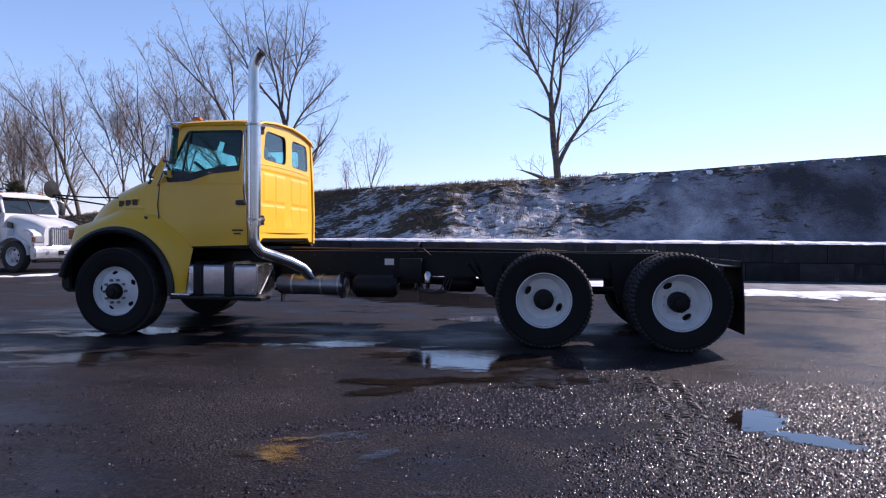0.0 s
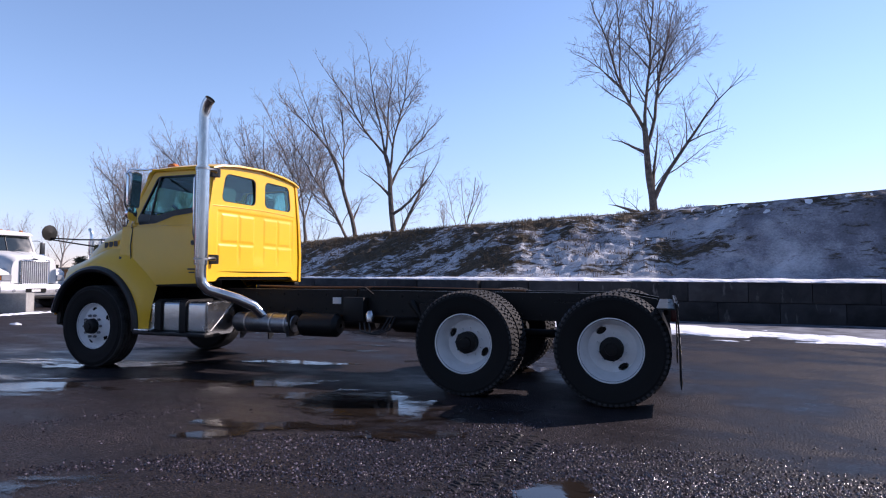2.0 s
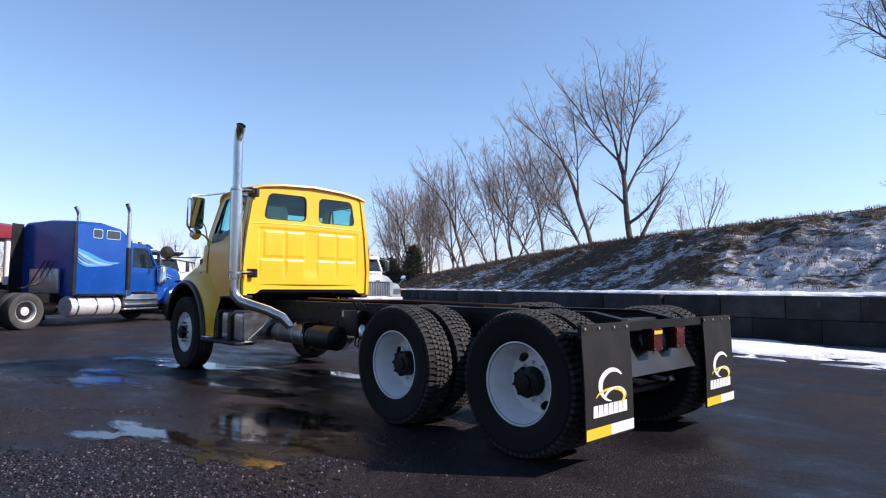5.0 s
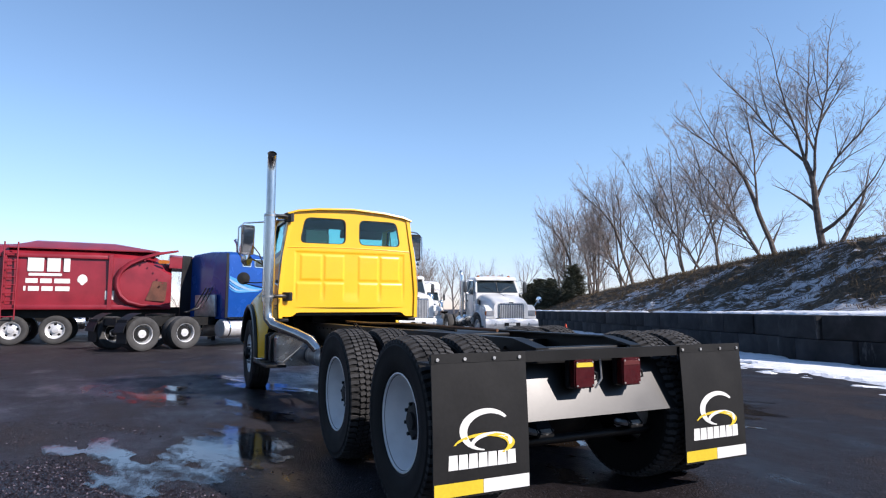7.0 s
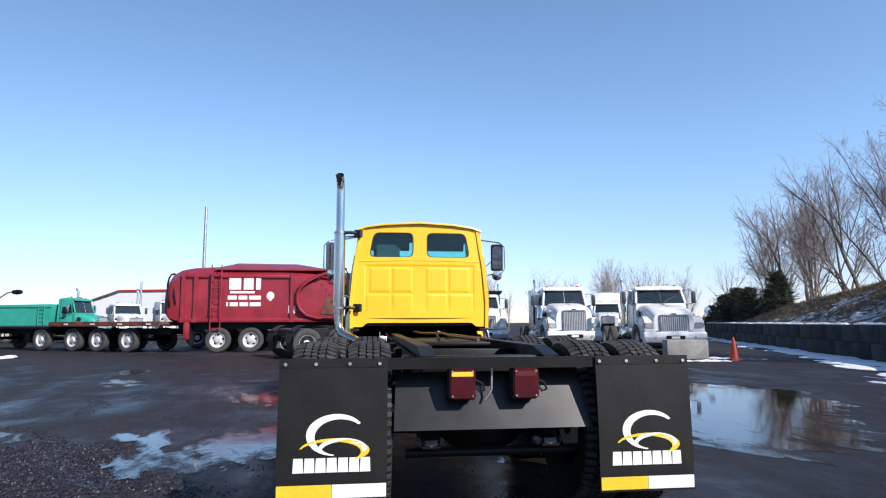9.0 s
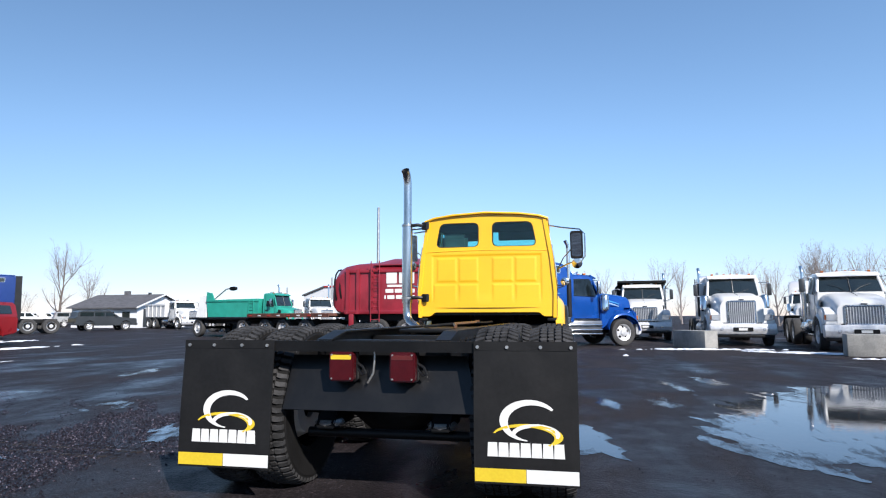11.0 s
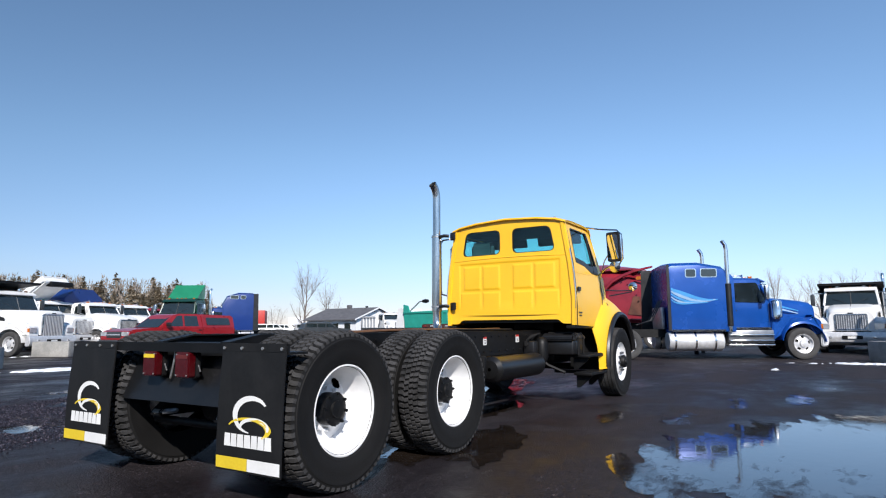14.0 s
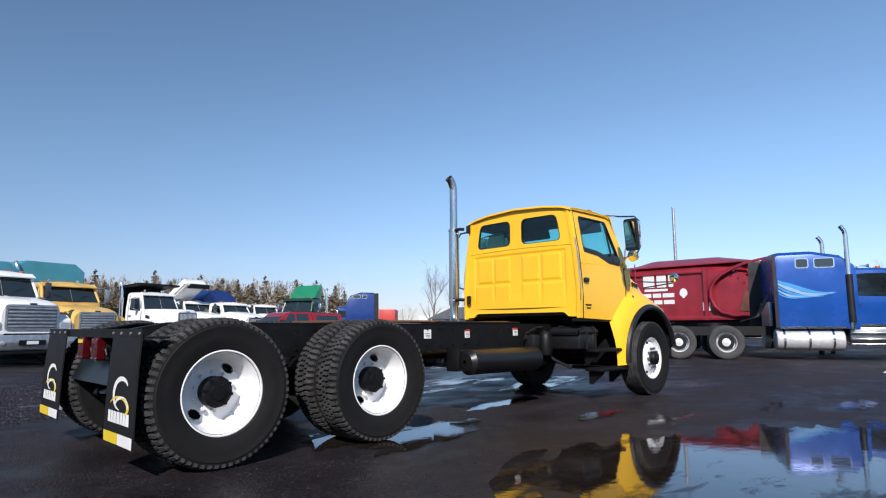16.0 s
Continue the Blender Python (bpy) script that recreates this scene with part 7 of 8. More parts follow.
def pickup(label, m, mat):
    """A crew-cab pickup with a bed cap: x ahead, front axle at 0."""
    t = thing("pickup", m, label, "pickup", "parked cars")
    wb, f, r = 3.45, 0.92, -4.60
    low = [(f - 0.10, 0.42), (f, 0.55), (f + 0.03, 0.80), (f - 0.03, 1.00), (f - 0.25, 1.08), (-0.55, 1.17), (r + 0.04, 1.17), (r, 1.10), (r, 0.56), (r + 0.1, 0.48)]
    for ax in (-wb, 0.0):
        low += [(ax + 0.47 * math.cos(a), 0.40 + 0.47 * max(0.0, math.sin(a))) for a in [math.pi * (1 - k / 8) for k in range(9)]]
    body = part("body", prism(low, -0.94, 0.94, bev=0.045), mat, t)
    glass = [(-0.50, 1.16), (-1.22, 1.70), (-1.50, 1.77), (-2.52, 1.77), (-2.66, 1.70), (-2.72, 1.16)]
    cab = part("cabin", loft([[(x if abs(y) < 0.8 else x - 0.01, y * (1 - 0.16 * (z - 1.16) / 0.6), z) for x, z in glass] for y in (-0.90, -0.88, -0.6, 0.6, 0.88, 0.90)]), mat, t)
    cap_ = [(-2.74, 1.16), (-2.70, 1.70), (-2.78, 1.76), (-4.40, 1.72), (-4.52, 1.62), (-4.58, 1.16)]
    cap = part("bed_cap", loft([[(x, y * (1 - 0.11 * (z - 1.16) / 0.6), z) for x, z in cap_] for y in (-0.90, -0.88, -0.6, 0.6, 0.88, 0.90)]), mat, t)
    for s in (-1, 1):
        lean = lambda u, v: (u, s * (0.906 - 0.245 * (v - 1.16) * 0.90), v)
        for name, poly, owner in (("side_window", [(-0.98, 1.22), (-1.68, 1.22), (-1.68, 1.68), (-1.42, 1.68)], cab), ("side_window", [(-1.78, 1.22), (-2.52, 1.22), (-2.46, 1.68), (-1.78, 1.68)], cab), ("cap_window", [(-2.95, 1.28), (-4.32, 1.28), (-4.26, 1.60), (-2.92, 1.62)], cap)):
            off = 0.004 if owner is cab else 0.03
            part(name, panel(soften(poly, 0.05), [], lambda u, v: (u, lean(u, v)[1] + s * off, v), (0, -s * 0.012, 0)), DARKGLASS, owner)
        for ax in (0.0, -wb):
            far_wheel(t, ax, s * 0.82, s, None, 0.39)
            part("arch_trim", tube([(ax + 0.47 * math.cos(a), s * 0.945, 0.40 + 0.47 * math.sin(a)) for a in [math.pi * k / 10 for k in range(11)]], 0.022, 6), mat, body)
        part("rocker", box(-2.95, -0.50, s * 0.90, s * 0.965, 0.44, 0.56, bev=0.02), DARKGREY, body)
        part("door_seam", tube([(-1.73, s * 0.946, 0.58), (-1.73, s * 0.946, 1.16)], 0.006, 5), TRIM, body)
        part("door_seam", tube([(-0.62, s * 0.946, 0.62), (-0.62, s * 0.946, 1.14)], 0.006, 5), TRIM, body)
        part("door_seam", tube([(-2.72, s * 0.946, 0.60), (-2.72, s * 0.946, 1.16)], 0.006, 5), TRIM, body)
        for x in (-1.58, -2.56):
            part("door_handle", box(x - 0.08, x + 0.08, s * 0.94, s * 0.965, 1.03, 1.07, bev=0.01), TRIM, body)
        part("headlamp", prism(round_rect(s * 0.70 - 0.20, s * 0.70 + 0.20, 0.82, 0.99, 0.04), f - 0.12, f + 0.035, "yz", bev=0.015), LENS, body)
        part("mirror", box(-0.92, -0.78, s * 0.94, s * 1.14, 1.20, 1.38, bev=0.03), TRIM, t)
        part("tail_lamp", box(r - 0.012, r + 0.10, s * 0.80 - 0.13, s * 0.80 + 0.13, 0.85, 1.12, bev=0.01), REDLENS, body)
    part("windscreen", ribbon([[(-0.50 - 0.72 * v + 0.012, y * (0.80 - 0.10 * v), 1.18 + 0.50 * v) for y in (-1, -0.5, 0, 0.5, 1)] for v in (0, 0.5, 1)], 0.014), DARKGLASS, cab)
    grl_ = part("grille", box(f - 0.02, f + 0.05, -0.48, 0.48, 0.74, 1.0, bev=0.03), DARKGREY, t)
    part("bar", box(f + 0.05, f + 0.062, -0.46, 0.46, 0.85, 0.90), CHROME, grl_)
    part("bumper", prism([(f - 0.15, 0.42), (f + 0.06, 0.42), (f + 0.12, 0.50), (f + 0.10, 0.66), (f - 0.15, 0.68)], -0.95, 0.95, bev=0.03), DARKGREY, t)
    part("bumper", box(r - 0.14, r + 0.04, -0.90, 0.90, 0.50, 0.68, bev=0.04), CHROME, t)
    return t


pickup("red crew-cab pickup with a matching bed cap", at(-11.1, -21.0, 3), REDPAINT)
car("dark estate car parked by the house", at(-41.5, -36.5, 150), DARKGREY, 4.6, 1.65)
for x, y, a, mt, lab in ((-52, -55, 140, WHITE, "white pickup parked far off"), (-49, -58, 140, WHITE, "white van parked far off"), (-46, -60.5, 145, LOGOYELLOW, "yellow pickup parked far off"), (-56, -52, 140, STEEL, "silver car parked far off"), (-43, -63, 140, WHITE, "white car parked far off"), (-60, -60, 120, WHITE, "white car parked far off"), (-64, -57, 120, DARKGREY, "dark car parked far off")):
    car(lab, at(x, y, a), mt, 4.8, 1.7)

# maroon tipping trailer
RX, RY0, RY1 = -21.45, -9.35, -1.95
tr = thing("tipping_trailer", pose(0, 0, 0), "maroon steel waste trailer with ladder and white side markings", "trailer")
def rsec(y, zt, inset=0.0, zb=1.25):
    return [(RX - 1.22 + c * (1.22 - inset), y, z) for c, z in ((-1, zb + 0.1), (-1.02, 2.2), (-0.97, zt - 0.35), (-0.6, zt), (0, zt + 0.12), (0.6, zt), (0.97, zt - 0.35), (1.02, 2.2), (1, zb + 0.1), (0.85, zb))]
bd = part("body", loft([rsec(RY0 + 0.02, 2.75, 0.30, 1.75), rsec(RY0 + 0.10, 3.0, 0.14, 1.55), rsec(RY0 + 0.30, 3.28, 0.04, 1.34), rsec(RY0 + 0.62, 3.45, 0, 1.22), rsec(RY0 + 1.0, 3.52, 0, 1.2), rsec(-7.2, 3.58), rsec(-4.2, 3.58), rsec(-2.9, 3.45), rsec(RY1, 2.9, 0.05, 1.3)]), MAROON, tr)
part("top_cover", loft([[(RX - 1.22 + c * 1.1, y, 3.50 + h * (1 - c * c)) for c in (-1, -0.5, 0, 0.5, 1)] + [(RX - 1.22 + c * 1.1, y, 3.46) for c in (1, -1)] for y, h in ((-7.3, 0.15), (-6.6, 0.36), (-4.0, 0.34), (-2.4, 0.05))]), MAROON, bd)
for y in (RY0 + 0.85, -8.0, -4.05, -7.35):
    part("post", prism([(RX - 0.02, y - 0.09), (RX + 0.10, y - 0.07), (RX + 0.10, y + 0.07), (RX - 0.02, y + 0.09)], 1.25, 3.3, "xy"), MAROON, bd)
part("rail", box(RX, RX + 0.09, RY0 + 0.7, RY1, 1.25, 1.42, bev=0.015), MAROON, bd)
part("rail", box(RX - 0.03, RX + 0.06, RY0 + 0.8, -4.1, 3.12, 3.26, bev=0.015), MAROON, bd)
part("arm", sweep(bmesh.new(), [(RX + 0.12, y, z) for y, z in ((-2.3, 1.34), (-3.0, 1.38), (-3.45, 1.5), (-3.72, 1.75), (-3.85, 2.1), (-3.83, 2.45), (-3.68, 2.75), (-3.4, 3.0), (-3.0, 3.2), (-2.5, 3.38), (-1.75, 3.52))], [0.07, 0.10, 0.12, 0.13, 0.13, 0.13, 0.13, 0.12, 0.11, 0.09, 0.06], 10, True, 0.6), MAROON, bd)
part("inner_plate", prism(soften([(-2.85, 1.6), (-2.15, 1.55), (-2.1, 2.3), (-2.6, 2.35), (-2.7, 2.0)], 0.06), RX + 0.0, RX + 0.03, "yz"), RUST, bd)
part("nose_hood", loft([[(RX - 1.22 + c * w, y, z) for c, z in ((-1, zb), (-1, zt - 0.1), (-0.7, zt), (0.7, zt), (1, zt - 0.1), (1, zb))] for y, w, zt, zb in ((-2.05, 1.18, 3.42, 2.86), (-1.2, 1.15, 3.34, 2.84), (-0.45, 1.08, 3.12, 2.82), (-0.1, 1.02, 2.95, 2.80))]), MAROON, bd)
part("cylinder", tube([(RX - 0.25, -1.45, 1.25), (RX - 0.25, -1.45, 2.84)], 0.10, 14), WHITE, bd, "white lifting cylinder")
for k in range(11):
    a = radians(200 - 20 * k)
    part("rivet", tube([(RX + 0.16, -3.05 + 0.78 * math.cos(a), 2.25 + 0.88 * math.sin(a)), (RX + 0.20, -3.05 + 0.78 * math.cos(a), 2.25 + 0.88 * math.sin(a))], 0.03, 6), MAROON, bd)
part("side_lamp", prism(round_rect(-2.45, -2.05, 3.02, 3.16, 0.06), RX + 0.02, RX + 0.06, "yz"), AMBER, bd)
lad = part("ladder", tube([(RX + 0.16, -7.35, 0.9), (RX + 0.16, -7.35, 3.65)], 0.025, 6), MAROON, tr)
part("stile", tube([(RX + 0.16, -6.95, 0.9), (RX + 0.16, -6.95, 3.65)], 0.025, 6), MAROON, lad)
for k in range(9):
    part("rung", tube([(RX + 0.16, -7.35, 1.0 + k * 0.28), (RX + 0.16, -6.95, 1.0 + k * 0.28)], 0.018, 6), MAROON, lad)
for y0, y1, z0, z1 in ((-6.66, -6.17, 2.62, 3.14), (-6.07, -5.66, 2.62, 3.14), (-5.56, -5.36, 2.62, 3.14), (-6.62, -5.6, 2.46, 2.56), (-6.4, -4.9, 3.16, 3.24)):
    part("print_bar", prism(round_rect(y0, y1, z0, z1, 0.03), RX + 0.02, RX + 0.032, "yz"), STICKER, bd, "white print")
for z0, runs in ((2.20, ((-6.70, -6.33), (-6.26, -5.90), (-5.83, -5.34))), (1.92, ((-6.75, -6.68), (-6.61, -6.28), (-6.21, -5.86), (-5.79, -5.34)))):
    for y0, y1 in runs:
        part("print_bar", prism(round_rect(y0, y1, z0, z0 + 0.17, 0.02), RX + 0.02, RX + 0.032, "yz"), STICKER, bd, "white print")
for y in (RY0 + 0.25, RY0 + 0.5):
    part("hoop", tube([(RX - 1.22 + 1.26 * math.cos(a), y - 0.18 * math.sin(a), 2.25 + 1.12 * math.sin(a)) for a in [radians(-50 + 20 * k) for k in range(9)]], 0.04, 6), BLACK, bd)
part("print_mark", prism([(-4.95 + 0.16 * math.cos(a) * (1 if math.sin(a) > -0.5 else 0.6), 2.34 + 0.20 * math.sin(a)) for a in [math.tau * k / 18 for k in range(18)]], RX + 0.02, RX + 0.032, "yz"), STICKER, bd, "white printed mark")
part("notice", box(RX + 0.02, RX + 0.03, -4.2, -3.9, 1.62, 1.95), STICKER, bd, "white notice")
for s in (0, 1):
    part("chassis_rail", box(RX - 0.5 - 1.4 * s, RX - 0.35 - 1.4 * s, RY0 + 0.6, 1.5, 0.95, 1.34), BLACK, tr)
for y in (-7.05, -5.72):
    part("axle", tube([(RX - 0.05, y, 0.52), (RX - 2.4, y, 0.52)], 0.08, 8), BLACK, tr)
    for x, s in ((RX - 0.12, 1), (RX - 2.32, -1)):
        w = far_wheel(tr, 0, 0, s)
        w.matrix_basis = pose(x, y, 0.515, 0, 0, -90 if s > 0 else 90)
part("landing_leg", box(RX - 0.45, RX - 0.3, -0.4, -0.25, 0.0, 1.0), BLACK, tr)
part("landing_leg", box(RX - 2.05, RX - 1.9, -0.4, -0.25, 0.0, 1.0), BLACK, tr)
part("rear_post", box(RX - 0.12, RX + 0.08, -8.42, -8.2, 0.55, 1.3, bev=0.015), MAROON, tr)
part("mud_guard", box(RX - 0.7, RX + 0.0, -8.2, -8.17, 0.3, 1.2), FLAP, tr)

# flat trailer
ft = thing("flat_trailer", at(-24.4, -12.6, 62), "long flat trailer with a rusty red deck", "trailer")
part("deck", box(-2.1, 4.4, -1.25, 1.25, 1.16, 1.30, bev=0.02), RUST, ft)
part("low_deck", box(-8.2, -2.1, -1.2, 1.2, 0.98, 1.10, bev=0.02), BLACK, ft)
for s in (-1, 1):
    part("side_rail", box(-2.1, 4.4, s * 1.25, s * 1.30, 1.10, 1.26), RUST, ft)
    for x in (-7.3, -2.75, -0.75, 0.75, 2.5):
        far_wheel(ft, x, s * 1.02, s)
    part("chassis_rail", box(-8.0, 4.3, s * 0.40, s * 0.52, 0.75, 1.0), BLACK, ft)
for k in range(8):
    part("marker_lamp", box(-1.9 + 0.8 * k, -1.65 + 0.8 * k, -1.315, -1.30, 1.16, 1.22), STICKER if k % 2 else REDTRIM, ft)
for x in (-7.3, -2.75, -0.75, 0.75, 2.5):
    part("axle", tube([(x, -0.9, 0.52), (x, 0.9, 0.52)], 0.08, 8), BLACK, ft)

# concrete blocks and cone
def concrete_block(label, x, y, a, l=1.5):
    ob = link("concrete_block", box(-l / 2, l / 2, -0.3, 0.3, 0, 0.62, bev=0.03), CONCRETE)
    ob.matrix_world = at(x, y, a)
    tagged(ob, label, "concrete block", "yard blocks")
    return ob


intl = [o for o in bpy.data.objects if o.get("label", "").startswith("white tractor with broad")][0]
fm = part("fender_mirror", lathe([(0.001, -0.05), (0.11, -0.03), (0.13, 0.02), (0.001, 0.04)], 20, axis="x", at=(0.75, 1.28, 1.62)), CHROME, intl)
part("arm", tube([(0.72, 1.27, 1.60), (0.62, 1.10, 1.30), (0.55, 1.0, 1.25)], 0.018, 6), CHROME, fm)
concrete_block("grey concrete yard block before the white tractor", -14.05, 9.55, 78, 1.3)
concrete_block("grey concrete yard block before the parked trucks", -18.2, 5.75, 34)
concrete_block("pale concrete yard block before the parked trucks", -8.7, -22.6, 122)
concrete_block("pale concrete yard block before the yellow parked truck", -3.45, -16.1, 128, 1.4)
bt_ = link("traffic_cone", lathe([(0.001, 0.72), (0.025, 0.72), (0.03, 0.70), (0.135, 0.035), (0.14, 0.03)], 20, axis="z"), CONE)
bt_.matrix_world = at(-13.25, 10.75, 0)
tagged(bt_, "orange plastic traffic cone on the asphalt", "traffic cone")
part("base", box(-0.18, 0.18, -0.18, 0.18, 0, 0.035, bev=0.01), CONE, bt_)

# ---- buildings ----
hs = thing("house", at(-54.5, -46.0, 84) @ Matrix.Scale(0.8, 4), "low white house with grey shingled roof", "house")
part("wall", prism([(-4.4, 0), (4.4, 0), (4.4, 2.7), (0, 4.3), (-4.4, 2.7)], -5.6, 5.4, "yz"), SIDING, hs)
for s in (-1, 1):
    part("roof", prism([(0, 4.36), (s * 5.0, 2.52), (s * 5.0, 2.66), (0, 4.52)], -6.0, 5.8, "yz"), SHINGLE, hs)
for x in (-4.2, -1.6, 1.0, 3.6):
    w = part("window", box(x - 0.6, x + 0.6, 4.4, 4.46, 1.0, 2.1), DARKGLASS, hs)
    part("frame", box(x - 0.7, x + 0.7, 4.405, 4.44, 0.9, 1.0), SIDING, w)
    w = part("window", box(x - 0.6, x + 0.6, -4.46, -4.4, 1.0, 2.1), DARKGLASS, hs)
part("porch", box(5.4, 5.46, -3.4, 3.4, 0.1, 2.5), DARKGREY, hs)
part("gable_board", prism([(-5.0, 2.52), (-5.0, 2.7), (0, 4.56), (5.0, 2.7), (5.0, 2.52), (0, 4.36)], 5.8, 5.9, "yz"), SIDING, hs)
part("chimney", box(-1.0, -0.4, -0.3, 0.3, 4.0, 5.0), SHINGLE, hs)
part("roof_vent", box(3.0, 3.3, -0.15, 0.15, 4.0, 4.75), DARKGREY, hs)
bd = thing("warehouse", at(-105, -38.6, 75), "long white warehouse with red roof edge and grey roof slope", "warehouse")
part("wall", box(-2, 8, -5.5, 5.5, 0, 6.5), SIDING, bd)
part("lean_to", prism([(-6.6, 0), (-2, 0), (-2, 6.4), (-6.6, 5.0)], -5.5, 5.5), SIDING, bd)
part("roof_slope", prism([(-6.9, 4.95), (-1.9, 6.45), (-1.9, 6.75), (-6.9, 5.2)], -5.8, 5.8), SHINGLE, bd)
part("roof_edge", box(-2.2, 8.2, -5.7, 5.7, 6.5, 6.78), REDTRIM, bd)
for k in range(4):
    part("door", box(8.0, 8.06, -5 + 2.5 * k, -3 + 2.5 * k, 0, 3.6), STEEL, bd)
for x, y, l, h, m_, lab in ((-80, -82, 9, 3.2, SIDING, "white box trailer far off"), (-70, -88, 7, 3.0, SIDING, "white box trailer far off"), (-92, -66, 10, 3.4, SIDING, "white shed far off"), (-61.5, -71.5, 6, 3.9, REDTRIM, "red box trailer far off"), (-58.0, -73.0, 4, 3.0, SIDING, "white box trailer far off")):
    b_ = thing("box_trailer", at(x, y, 45), lab, "trailer", "far trailers")
    part("box", box(-l / 2, l / 2, -1.3, 1.3, 0.9, h, bev=0.03), m_, b_)
    part("undercarriage", box(-l / 2 + 0.5, l / 2 - 0.5, -1.0, 1.0, 0.0, 0.9), BLACK, b_)
lp = link("lamp_pole", tube([(0, 0, 0), (0, 0, 8.9)], [0.12, 0.09], 10), STEEL)
lp.matrix_world = at(-36.0, -11.6, 0)
tagged(lp, "tall bare steel lamp pole", "lamp pole")
for x, y, h in ((-60, -30, 4.5), (-46, -19, 4.6), (-49.5, -15.5, 4.8)):
    lp = link("utility_pole", tube([(0, 0, 0), (0, 0, h)], [0.1, 0.08], 8), STEEL)
    lp.matrix_world = at(x, y, 0)
    tagged(lp, "slim steel pole far off", "pole")

# ---- trees ----


class Twigs:
    """Gathers tapered tubes."""

    def __init__(self):
        self.v, self.f = [], []

    def tube(self, pts, rads, n):
        up, first = None, len(self.v)
        for i, p in enumerate(pts):
            d = (pts[min(i + 1, len(pts) - 1)] - pts[max(i - 1, 0)]).normalized()
            up = d.orthogonal().normalized() if up is None else (up - d * up.dot(d)).normalized()
            sd2 = d.cross(up)
            for k in range(n):
                a = math.tau * k / n
                self.v.append(p + (up * math.cos(a) + sd2 * math.sin(a)) * rads[i])
        for i in range(len(pts) - 1):
            for k in range(n):
                a, b = first + i * n + k, first + i * n + (k + 1) % n
                self.f.append((a, b, b + n, a + n))

    def mesh(self, name, mat):
        me = bpy.data.meshes.new(name)
        me.from_pydata([tuple(p) for p in self.v], [], self.f)
        me.materials.append(mat)
        return me


def branch(rng, tw, p, d, length, r0, r1, n, seg, wob, lift):
    pts, rads = [p.copy()], [r0]
    for i in range(seg):
        d = (d + Vector((rng.gauss(0, wob), rng.gauss(0, wob), rng.gauss(0, wob) + lift))).normalized()
        p = p + d * length / seg
        pts.append(p.copy())
        rads.append(r0 + (r1 - r0) * (i + 1) / seg)
    tw.tube(pts, rads, n)
    return pts, rads


def at_len(pts, t):
    k = t * (len(pts) - 1)
    i = min(int(k), len(pts) - 2)
    return pts[i].lerp(pts[i + 1], k - i), (pts[i + 1] - pts[i]).normalized()


# Limbs of the trees that stand apart: parent limb, where on it, lean from upright at foot and tip (degrees), length, depth turn.
LONE = [(None, 0, 2, -8, 5.0, 0), (0, 0.97, -22, -18, 9.2, 12), (1, 0.30, -5, -5, 7.2, -25), (0, 0.97, 6, -1, 9.6, -14), (0, 0.80, 12, 14, 9.8, 20), (4, 0.35, 44, 50, 3.2, -30), (0, 0.26, 24, 42, 7.4, -12), (0, 0.27, 8, 2, 4.0, 30), (1, 0.28, -46, -56, 3.2, 10), (0, 0.08, -62, -82, 2.4, 20), (3, 0.30, 20, 14, 6.0, 45), (1, 0.12, -60, -72, 2.6, -35), (0, 0.75, -58, -75, 2.0, 25), (6, 0.45, 62, 70, 2.6, 20)]
BROAD = [(None, 0, 0, -10, 6.4, 0), (0, 1.0, -35, -38, 8.3, 10), (0, 1.0, -15, -14, 7.6, -30), (0, 1.0, 5, 4, 7.7, 25), (0, 0.80, 10, 9, 9.2, -18), (0, 0.65, 25, 48, 6.8, 15), (0, 0.36, 60, 18, 5.4, -10), (0, 0.02, 32, 12, 7.0, 25), (1, 0.3, -12, -8, 5.5, 30), (4, 0.35, 30, 24, 5.0, 40), (0, 0.55, -40, -60, 3.0, 20)]
LEANING = [(None, 0, -4, -28, 7.6, 0), (0, 1.0, -45, -42, 6.2, 10), (0, 0.60, 0, -3, 8.3, -15), (0, 0.75, -22, -14, 6.2, 25), (0, 0.0, -26, -38, 10.5, 15), (4, 0.45, -8, -20, 5.2, -20), (1, 0.2, -25, -20, 5.0, -30), (0, 0.3, 30, 20, 2.0, 30)]
FORKED = [(None, 0, 0, -3, 2.8, 0), (0, 1.0, -13, -30, 10.2, 10), (0, 1.0, -10, -12, 9.4, -25), (0, 1.0, 15, 15, 7.6, 15), (0, 0.0, -36, -26, 9.5, -15), (2, 0.3, 10, 4, 6.5, 30), (3, 0.3, 34, 24, 4.2, -25)]
SLIM = [(None, 0, -3, -6, 11.5, 0), (0, 0.12, -20, -14, 9.5, 20), (0, 0.25, 18, 10, 8.0, -20), (0, 0.45, -24, -16, 6.2, -30), (0, 0.5, 24, 14, 5.4, 30), (0, 0.02, 26, 18, 8.5, 10)]


